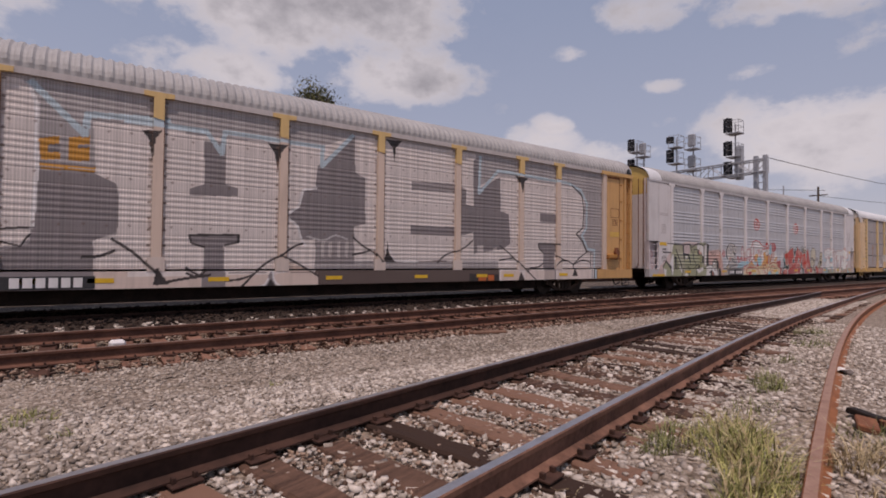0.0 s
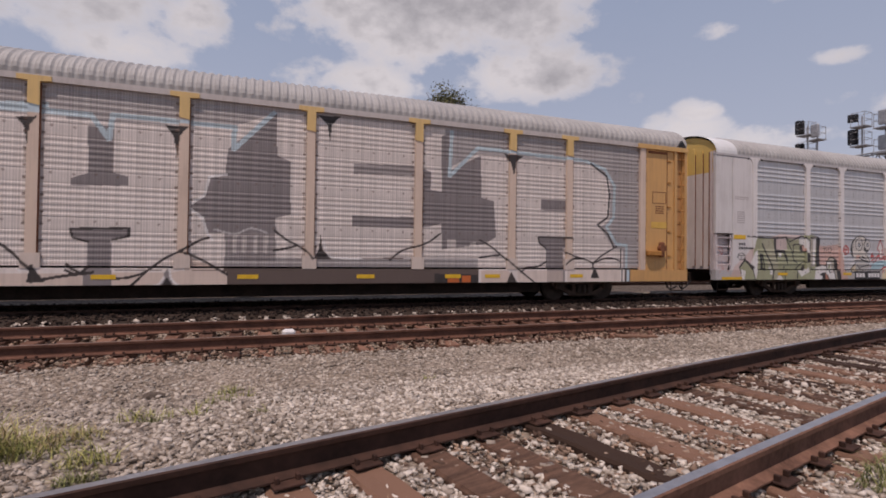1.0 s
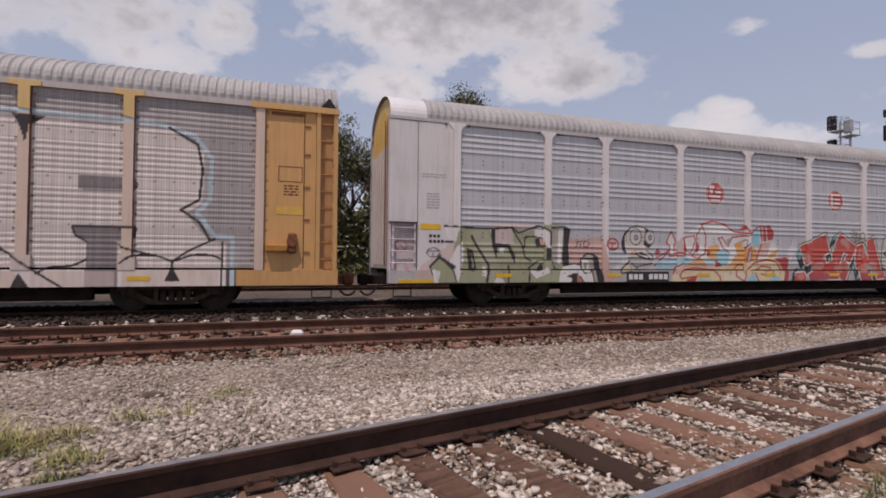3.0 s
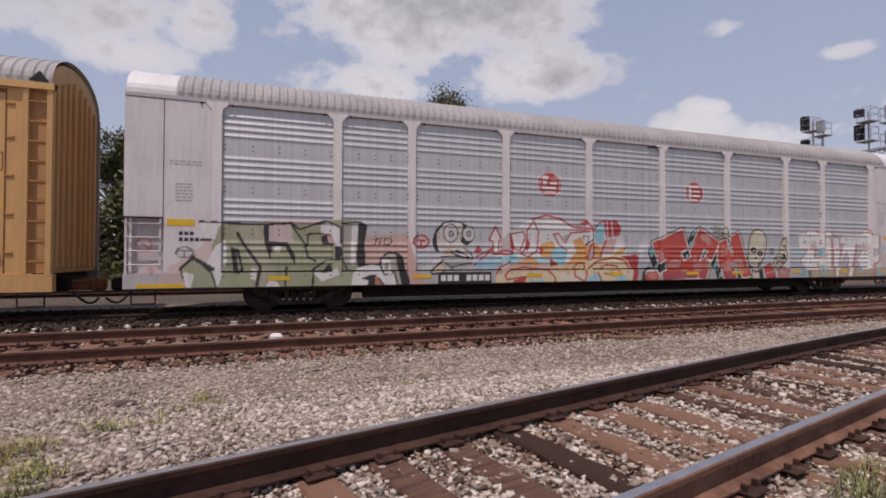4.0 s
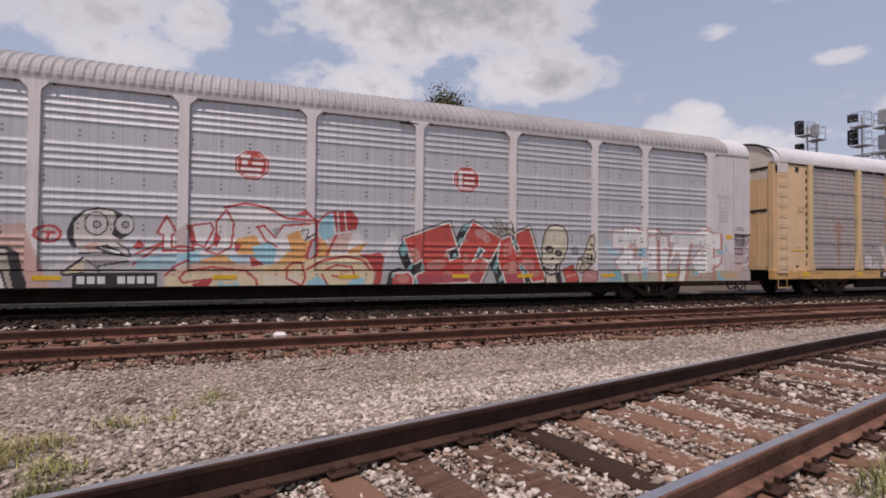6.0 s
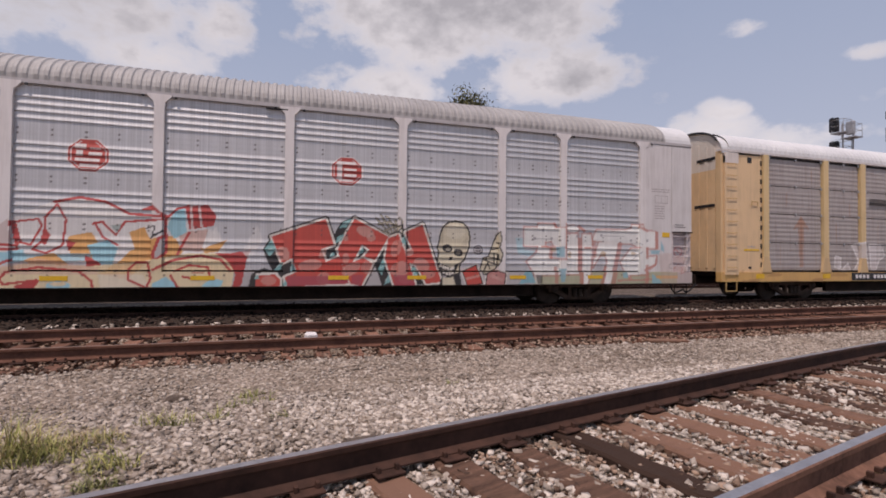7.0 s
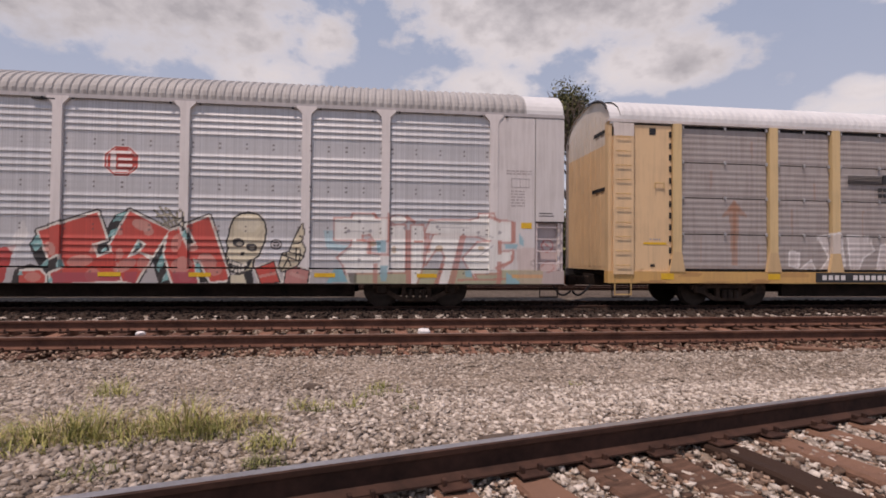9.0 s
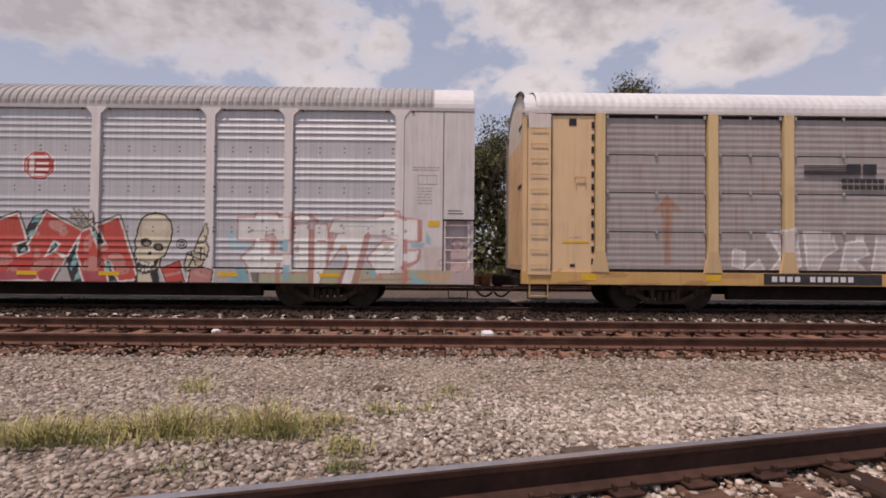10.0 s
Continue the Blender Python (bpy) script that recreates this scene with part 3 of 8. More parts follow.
def sheet_part(name, xs, zs, depth, y, mat, parent, base, paint=None, side=-1, label=""):
    v, f = sheet(xs, zs, depth, y, side)
    me = mesh_of(name, v, f, [mat])
    coat(me, base, paint)
    return part(name, me, None, parent, label)


def ribs(z0, z1, pitch, depth, groups=None):
    """Rows of a sheet with pressed ribs; groups: flat bands between them."""
    zs, ds = [z0], [0.0]
    z = z0 + 0.03
    while z + pitch * 0.9 < z1:
        if groups is None or not any(a < z + pitch / 2 < b for a, b in groups):
            zs += [z] + [z + pitch * c for c in (0.16, 0.34, 0.52, 0.66)]
            ds += [0.0, depth * 0.9, depth, depth, 0.0]
        else:
            zs += [z, z + pitch * 0.33, z + pitch * 0.66]
            ds += [depth * 0.5] * 3
        z += pitch
    return zs + [z1], ds + [0.0]


def louvres(z0, z1, first, depth):
    """Rows of a sheet with courses of four drip-edged ribs between flat bolted bands."""
    zs, ds = [z0], [0.0]
    for c in range(5):
        for i in range(4):
            z = first + c * 0.997 + i * 0.154
            if z < z0 + 0.01 or z + 0.15 > z1:
                continue
            zs += [z, z + 0.014, z + 0.036, z + 0.060, z + 0.088, z + 0.120]
            ds += [0.0, depth, depth * 0.98, depth * 0.55, depth * 0.15, 0.0]
    return zs + [z1], ds + [0.0]


def finer(zs, ds, step, top):
    """The same rows with more of them below a height, for sharper paint."""
    oz, od = [zs[0]], [ds[0]]
    for a, b, p, q in zip(zs, zs[1:], ds, ds[1:]):
        n = max(1, int(math.ceil((b - a) / step - 0.01))) if a < top else 1
        for i in range(1, n + 1):
            oz.append(a + (b - a) * i / n)
            od.append(p + (q - p) * i / n)
    return oz, od


def steps(a, b, d):
    return np.linspace(a, b, max(2, int(round((b - a) / d)) + 1))


def painted_box(name, x0, x1, y0, y1, z0, z1, mat, parent, base, paint=None, d=0.03, label=""):
    """A box whose long front is cut finely enough to carry paint."""
    zs = steps(z0, z1, d)
    v, f = sheet(steps(x0, x1, d), zs, np.zeros(len(zs)), y0, -1, y1 - y0)
    me = mesh_of(name, v, f, [mat])
    coat(me, base, paint)
    return part(name, me, None, parent, label)


def wheelset(parent, x):
    ob = part("wheelset", rod(B(), (0, -0.95, 0), (0, 0.95, 0), 0.08, 12), M["wheel"], parent, "pair of dark steel wheels on an axle")
    for s in (-1, 1):
        bm = B()
        for r, a, b in ((0.46, 0.72, 0.80), (0.42, 0.69, 0.83), (0.485, 0.69, 0.72), (0.16, 0.68, 0.87), (0.10, 0.87, 1.13)):
            rod(bm, (0, s * a, 0), (0, s * b, 0), r, 28)
        for i in range(3):
            c = i * 2.094
            rod(bm, (0.045 * math.cos(c), s * 1.12, 0.045 * math.sin(c)), (0.045 * math.cos(c), s * 1.15, 0.045 * math.sin(c)), 0.016, 6)
        part("wheel", bm, M["wheel"], ob)
    ob.matrix_basis = pose(x, 0, 0.46 - LIFT)
    return ob


def bogie(car, x):
    e = part("bogie", box(B(), -0.24, 0.24, -0.95, 0.95, 0.42, 0.86, 0.02), M["dark_steel"], car, "dark cast-steel bogie")
    e.matrix_basis = pose(x, 0, -LIFT)
    for s in (-1, 1):
        y0, y1 = s * 0.94, s * 1.06
        bm = prism(B(), [(-1.12, 0.58), (-1.12, 0.46), (-0.6, 0.50), (0.6, 0.50), (1.12, 0.46), (1.12, 0.58), (0.7, 0.66), (0.45, 0.74), (-0.45, 0.74), (-0.7, 0.66)], y0, y1)
        prism(bm, [(-0.42, 0.15), (0.42, 0.15), (0.42, 0.25), (-0.42, 0.25)], y0, y1)
        for h in (-1, 1):
            prism(bm, [(h * 1.02, 0.46), (h * 0.80, 0.47), (h * 0.34, 0.24), (h * 0.44, 0.15)], y0, y1 - s * 0.003)
            prism(bm, [(h * 0.38, 0.25), (h * 0.28, 0.25), (h * 0.28, 0.5), (h * 0.38, 0.5)], y0, y1 + s * 0.003)
        part("side_frame", bm, M["bogie"], e)
        bm = B()
        for i in range(3):
            rod(bm, (-0.17 + 0.17 * i, s * 1.09, 0.22), (-0.17 + 0.17 * i, s * 1.09, 0.46), 0.07, 10)
        part("spring", bm, M["wheel"], e, "nest of coil springs")
        for a in (-0.89, 0.89):
            part("axle_box", box(B(), a - 0.15, a + 0.15, s * 0.98, s * 1.12, 0.36, 0.58, 0.03), M["bogie"], e)


def roof_mesh(x0, x1, pitch, amp, mat, eave=EAVE, peak=PEAK, hw=HW):
    n = int((x1 - x0) / pitch * 8) if amp else 12
    xs = np.linspace(x0, x1, n + 1)
    ph = ((xs - x0) / pitch) % 1.0 if amp else xs * 0
    up = amp * np.clip(2.5 - np.abs(ph - 0.5) * 8, 0, 1)
    th = np.concatenate([[0], np.linspace(0, math.pi, 25), [math.pi]])
    ys = -hw * np.cos(th)
    zs = eave + (peak - eave) * np.sin(th) ** 0.9
    zs[0] = zs[-1] = eave - 0.07
    # the corrugation runs out at the eaves
    ease = np.clip(np.sin(th) * 6, 0, 1)
    ny, nz = -np.cos(th) * ease, np.sin(th) * ease
    v = np.stack([np.repeat(xs[:, None], len(th), 1), ys[None] + up[:, None] * ny[None], zs[None] + up[:, None] * nz[None]], -1).reshape(-1, 3)
    k = len(th)
    i = (np.arange(len(xs) - 1)[:, None] * k + np.arange(k - 1)).reshape(-1)
    f = np.stack([i, i + k, i + k + 1, i + 1], 1)[:, ::-1]
    return mesh_of("roof", v, f, [mat], False)


def end_outline(inset, z0):
    th = np.linspace(0, math.pi, 15)
    return [(-HW + inset, z0)] + [(-(HW - inset) * math.cos(t), EAVE - 0.02 + (PEAK - EAVE - inset) * math.sin(t) ** 0.9) for t in th] + [(HW - inset, z0)]


def end_wall(car, s, base, paint_top, split, deep=0.07):
    """The closed end doors of a car: two leaves with upright ribs below a curved top."""
    x = s * (HALF - 0.09)
    for side in (-1, 1):
        bm = B()
        out = [(y, z) for y, z in end_outline(0.05, SILL1) if y * side >= -0.001]
        if side < 0:
            out = out + [(-0.01, PEAK - 0.06), (-0.01, SILL1)]
        else:
            out = [(0.01, SILL1), (0.01, PEAK - 0.06)] + out
        a = [bm.verts.new((x, y, z)) for y, z in out]
        b = [bm.verts.new((x - s * 0.06, y, z)) for y, z in out]
        bm.faces.new(a)
        bm.faces.new(b[::-1])
        for i in range(len(a)):
            j = (i + 1) % len(a)
            bm.faces.new((a[i], b[i], b[j], a[j]))
        for i in range(4):
            y = side * (0.2 + i * 0.33)
            box(bm, x, x + s * deep, y - 0.05, y + 0.05, SILL1 + 0.1, EAVE + 0.45 - 0.12 * i, 0.01)
        # cut in height so that the two colours meet in a line
        bmesh.ops.bisect_plane(bm, geom=bm.verts[:] + bm.edges[:] + bm.faces[:], plane_co=(0, 0, split), plane_no=(0, 0, 1))
        bmesh.ops.triangulate(bm, faces=bm.faces[:])
        bmesh.ops.split_edges(bm, edges=[e for e in bm.edges if all(abs(v.co.z - split) < 1e-4 for v in e.verts)])
        me = bpy.data.meshes.new("end_door")
        bmesh.ops.recalc_face_normals(bm, faces=bm.faces)
        bm.to_mesh(me)
        bm.free()
        n = len(me.vertices)
        up = np.zeros(n, bool)
        for p in me.polygons:
            if p.center.z > split:
                up[list(p.vertices)] = True
        coat(me, np.where(up[:, None], np.array(paint_top)[None], np.array(base)[None]))
        part("end_door", me, M["paint"], car)


def rungs(parent, mat, x0, x1, zs, y, back, r=0.014):
    """Bent ladder rungs: one part each."""
    bm = B()
    rod(bm, (x0, y, 0), (x1, y, 0), r, 6)
    for x in (x0 + 0.015, x1 - 0.015):
        rod(bm, (x, y, 0), (x, back, 0), r * 0.85, 5)
    me = bpy.data.meshes.new("rung")
    bm.to_mesh(me)
    bm.free()
    me.materials.append(mat)
    for z in zs:
        part("rung", me, None, parent, at=pose(0, 0, z))


def figures(parent, mat, xs, w, z0, z1, y):
    """Figures that are not to be read: one plain bar each."""
    me = bpy.data.meshes.new("figure")
    bm = box(B(), 0, w, y - 0.005, y, z0, z1)
    bm.to_mesh(me)
    bm.free()
    me.materials.append(mat)
    for x in xs:
        part("figure", me, None, parent, at=pose(x, 0, 0))


def ladder(car, x0, x1, z0, z1, y, mat, n):
    bm = B()
    box(bm, x0 - 0.025, x0 + 0.025, y - 0.03, y, z0, z1, 0.004)
    box(bm, x1 - 0.025, x1 + 0.025, y - 0.03, y, z0, z1, 0.004)
    ob = part("ladder", bm, mat, car)
    rungs(ob, mat, x0, x1, [z0 + (z1 - z0) * (i + 0.5) / n for i in range(n)], y - 0.05, y + 0.02)
    return ob


def underframe(car, base=None):
    bm = B()
    box(bm, -HALF + 0.2, HALF - 0.2, -1.30, 1.30, 0.72, 0.84)
    box(bm, -HALF + 0.1, HALF - 0.1, -0.35, 0.35, 0.42, 0.74, 0.02)
    box(bm, -8.2, 8.2, -1.1, -0.95, 0.15, 0.72, 0.02)
    box(bm, -8.2, 8.2, 0.95, 1.1, 0.15, 0.72, 0.02)
    for x in (-6.5, -5.2, -2.6, 0, 2.6, 5.2, 6.5):
        box(bm, x - 0.08, x + 0.08, -1.40, 1.40, 0.5, 0.74)
    part("underframe", bm, M["dark_steel"], car, "black grimy underframe")
    bm = B()
    box(bm, -1.4, 0.6, -0.9, -0.4, 0.30, 0.55, 0.04)
    rod(bm, (1.2, -0.7, 0.42), (2.6, -0.7, 0.42), 0.19, 14)
    rod(bm, (-6, -1.15, 0.5), (6, -1.15, 0.5), 0.025)
    part("brake_gear", bm, M["dark_steel"], car)
    for s in (-1, 1):
        bm = B()
        box(bm, s * (HALF - 0.3), s * (HALF + 0.32), -0.11, 0.11, 0.42, 0.68, 0.03)
        box(bm, s * (HALF + 0.26), s * (HALF + 0.58), -0.17, 0.13, 0.40, 0.72, 0.06)
        part("coupler", bm, M["rust"] if s > 0 else M["dark_steel"], car, "knuckle coupler")
        x = s * (HALF + 0.05)
        pts = [(x + s * 0.52 * t, -0.55 + 0.1 * math.sin(t * 3), 0.44 - 0.30 * math.sin(t * math.pi / 1.25)) for t in np.linspace(0, 1, 9)]
        part("air_hose", hose(B(), pts, 0.028, 6), M["black"], car, "hanging black air hose")
        # steps and grab irons below the corner
        bm = B()
        for a in (0.15, 0.62):
            rod(bm, (s * (HALF - a), -1.46, 0.60), (s * (HALF - a), -1.46, 0.16), 0.016)
        rod(bm, (s * (HALF - 0.15), -1.46, 0.17), (s * (HALF - 0.62), -1.46, 0.17), 0.018)
        rod(bm, (s * (HALF - 0.15), -1.46, 0.40), (s * (HALF - 0.62), -1.46, 0.40), 0.016)
        part("corner_step", bm, M["dark_steel"], car)


def flat_bars(car, name, mat, bars, y, label=""):
    """Marks that cannot be read, or a stencil: thin bars on the side."""
    bm = B()
    for x0, z0, x1, z1 in bars:
        box(bm, x0, x1, y - 0.004, y, z0, z1)
    ob = part(name, bm, mat, car, label)
    return tagged(ob, label or "small stencilled marks", kind="stuff") if name.startswith("stencil") else ob


def text_lines(x0, z1, w, rows, h=0.035, gap=0.07, seed=1):
    rng, out = random.Random(seed), []
    for r in range(rows):
        x, z = x0, z1 - r * gap
        while x < x0 + w:
            l = rng.uniform(0.05, 0.16)
            out.append((x, z - h, min(x + l, x0 + w), z))
            x += l + 0.03
    return out


def far_side(car, base, mat):
    for a, b in zip(POSTS, POSTS[1:]):
        zs, ds = ribs(SILL1, EAVE, 0.3, 0.03)
        sheet_part("screen_panel", [a + 0.05, b - 0.05], zs, ds, HW - 0.05, mat, car, base, None, 1)
    for s in (-1, 1):
        sheet_part("end_panel", sorted([s * 11.72, s * HALF]), [SILL1, EAVE], [0, 0], HW - 0.04, mat, car, base, None, 1)
    sheet_part("side_sill", [-HALF, HALF], [SILL0, SILL1], [0, 0], HW - 0.01, mat, car, base, None, 1)


def reflectors(car, xs, z=0.66, w=0.46, h=0.10):
    for x in xs:
        part("reflector", box(B(), x - w / 2, x + w / 2, -HW - 0.022, -HW - 0.017, z - h / 2, z + h / 2), M["yellow"], car, "yellow reflective strip")


def common(name, label):
    car = thing(name, label, "railway car", "cars of the train")
    bogie(car, -9.78), bogie(car, 9.78)
    wheels = [wheelset(car, x + d) for x in (-9.78, 9.78) for d in (-0.89, 0.89)]
    underframe(car)
    return car, wheels


def lettered_car(paint):
    """Grey screens between tan posts with yellow T heads, orange ends, under white lettering."""
    car, wheels = common("autorack_car", "grey car carrier with orange ends and huge white graffiti letters")
    grey, tan, orange = (0.41, 0.375, 0.37), (0.64, 0.50, 0.41), (0.60, 0.335, 0.125)
    # rusty rivets down the sheet edges and along the flat bands
    for i, x in enumerate(POSTS):
        for h in (-1, 1):
            for j in range(12):
                paint.oval((0.13, 0.075, 0.055), x + h * 0.155, 1.08 + j * 0.32 + 0.03 * ((i + j) % 3), 0.035, 0.032, 0, 0.75)
                if (i * 5 + j * 3) % 4 == 0:
                    paint.line((0.26, 0.14, 0.08), 0.05, (x + h * 0.15, 1.06 + j * 0.32), (x + h * 0.15, 0.86 + j * 0.32), alpha=0.4)
            paint.line((0.33, 0.20, 0.13), 0.035, (x + h * 0.115, 0.9), (x + h * 0.115, 4.7), alpha=0.35)
    for j in range(58):
        for z in (1.83, 2.85, 3.85):
            paint.oval((0.16, 0.10, 0.08), -11.6 + j * 0.405, z + 0.02 * (j % 2), 0.03, 0.028, 0, 0.6)
    for a, b in zip(POSTS, POSTS[1:]):
        zs, ds = ribs(SILL1 + 0.03, EAVE - 0.04, 0.125, 0.007, [(1.72, 1.95), (2.72, 2.98), (3.72, 3.98)])
        sheet_part("screen_panel", steps(a + 0.09, b - 0.09, 0.022), *finer(zs, ds, 0.024, 4.9), -HW + 0.06, M["sheet"], car, grey, paint)
    thin = Paint()
    thin.shapes = [sh for sh in paint.shapes if sum(sh[0]) < 0.12 or sh[0][2] > sh[0][0] + 0.1]
    for i, x in enumerate(POSTS):
        painted_box("post", x - 0.10, x + 0.10, -HW - 0.02, -HW + 0.10, SILL1 - 0.02, EAVE - 0.10, M["paint"], car, tan, thin)
        part("post_edge", box(B(), x + 0.101, x + 0.112, -HW - 0.012, -HW + 0.06, SILL1 + 0.3, EAVE - 0.14), M["rust"], car, "dark rusty seam along the post")
        if abs(x) < 11:
            bm = prism(B(), [(x - 0.30, EAVE + 0.0), (x - 0.30, EAVE - 0.10), (x - 0.105, EAVE - 0.12), (x - 0.105, EAVE - 0.58), (x + 0.105, EAVE - 0.62), (x + 0.105, EAVE - 0.12), (x + 0.30, EAVE - 0.10), (x + 0.30, EAVE + 0.0)], -HW - 0.035, -HW + 0.05)
            me = bpy.data.meshes.new("post_head")
            bm.to_mesh(me)
            bm.free()
            coat(me, (0.66, 0.45, 0.19))
            part("post_head", me, M["paint"], car, "yellow T-shaped post head")
            painted_box("post_foot", x - 0.17, x + 0.17, -HW - 0.026, -HW + 0.04, SILL1 - 0.02, SILL1 + 0.30, M["paint"], car, (0.62, 0.52, 0.46), thin)
    painted_box("side_sill", -HALF, HALF, -HW - 0.015, -HW + 0.2, SILL0, SILL1 - 0.02, M["paint"], car, (0.115, 0.082, 0.072), paint, 0.02)
    painted_box("top_rail", -HALF, HALF, -HW - 0.01, -HW + 0.12, EAVE - 0.10, EAVE + 0.03, M["paint"], car, (0.50, 0.455, 0.44), None, 0.3)
    part("roof", roof_mesh(-HALF, HALF - 0.04, 0.19, 0.034, M["roof"]), None, car, "weathered grey corrugated arched roof")
    for s in (-1, 1):
        x0, x1 = sorted((s * 11.81, s * 13.0))
        painted_box("end_panel", x0, x1, -HW + 0.03, -HW + 0.10, SILL1 - 0.02, EAVE - 0.12, M["paint"], car, orange, paint, 0.05, "orange-brown painted end panel")
        painted_box("end_beam", *sorted((s * 11.5, s * HALF)), -HW - 0.05, -HW + 0.12, EAVE - 0.12, EAVE + 0.02, M["paint"], car, (0.62, 0.37, 0.14), None, 0.2, "orange beam over the end")
        x0, x1 = sorted((s * 13.02, s * (HALF - 0.04)))
        for k, x in enumerate((x0 + 0.04, x1 - 0.04)):
            painted_box("corner_post", x - 0.05, x + 0.05, -HW - 0.02, -HW + 0.14, SILL1 - 0.05, EAVE - 0.12, M["paint"], car, (0.56, 0.32, 0.125), None, 0.3)
        back = painted_box("corner_back", x0, x1, -HW + 0.12, -HW + 0.16, SILL1, EAVE - 0.12, M["paint"], car, (0.45, 0.23, 0.09), None, 0.3)
        m = plain("orange_rung", (0.30, 0.13, 0.03), (0.5, 0.23, 0.06))
        rungs(back, m, x0 + 0.04, x1 - 0.04, [SILL1 + 0.25 + i * 0.42 for i in range(9)], -HW, -HW + 0.12)
        painted_box("kick_plate", *sorted((s * 11.9, s * 13.2)), -HW - 0.01, -HW + 0.05, SILL0 + 0.03, SILL1, M["paint"], car, (0.60, 0.33, 0.11), None, 0.3)
        end_wall(car, s, (0.56, 0.32, 0.13), (0.56, 0.32, 0.13), 4.3)
        part("door_seam", box(B(), s * 12.72 - 0.012, s * 12.72 + 0.012, -HW + 0.02, -HW + 0.035, SILL1, EAVE - 0.14), M["rust"], car, "dark rusty door seam")
        for z in (1.3, 2.1, 2.9, 3.7, 4.4):
            part("hinge", box(B(), s * 12.80 - 0.07, s * 12.80 + 0.07, -HW + 0.005, -HW + 0.035, z - 0.03, z + 0.03, 0.01), m, car)
        part("door_track", box(B(), *sorted((s * 11.95, s * 12.7)), -HW + 0.01, -HW + 0.05, EAVE - 0.24, EAVE - 0.17), M["rust"], car)
        # hand brake shelf and lock
        bm = box(B(), *sorted((s * 11.85, s * 12.35)), -HW - 0.16, -HW + 0.03, 1.30, 1.46, 0.02)
        part("brake_platform", bm, m, car, "orange brake platform")
        bm = B()
        rod(bm, (s * 12.46, -HW - 0.10, 1.55), (s * 12.46, -HW + 0.03, 1.55), 0.13, 12)
        box(bm, s * 12.46 - 0.10, s * 12.46 + 0.10, -HW - 0.08, -HW + 0.03, 1.26, 1.75, 0.03)
        part("hand_brake", bm, M["rust"], car, "rusty hand brake housing")
        flat_bars(car, "stencil_frame", M["rust"], [(s * 12.4 - 0.28, 3.0, s * 12.4 + 0.28, 3.02), (s * 12.4 - 0.28, 3.36, s * 12.4 + 0.28, 3.38), (s * 12.4 - 0.28, 3.0, s * 12.4 - 0.26, 3.38), (s * 12.4 + 0.26, 3.0, s * 12.4 + 0.28, 3.38)], -HW + 0.03)
        flat_bars(car, "stencil", M["rust"], text_lines(s * 12.4 - 0.15, 2.92, 0.34, 4), -HW + 0.03)
        part("warning_label", box(B(), s * 12.4 - 0.32, s * 12.4 + 0.32, -HW + 0.024, -HW + 0.029, 2.20, 2.40), M["amber"], car, "faded amber warning label")
    # torn sheet at the end of the roof
    bm = prism(B(), [(13.12, EAVE + 0.06), (13.46, EAVE + 0.05), (13.30, EAVE + 0.27)], -HW - 0.045, -HW + 0.05)
    part("roof_tear", bm, M["black"], car, "dark tear in the roof's edge")
    reflectors(car, (-9.6, -6.35, -5.2, -2.9, 0.0, 2.8, 5.2, 6.4, 9.2))
    # unreadable number, drawn as bars
    nb = part("number_board", box(B(), -6.95, -5.3, -HW - 0.022, -HW - 0.018, 0.50, 0.76), M["ink"], car, "black number board with white block figures")
    figures(nb, M["white"], [-6.66 + i * 0.2 for i in range(6)], 0.15, 0.53, 0.73, -HW - 0.023)
    far_side(car, grey, M["screen"])
    return car, wheels


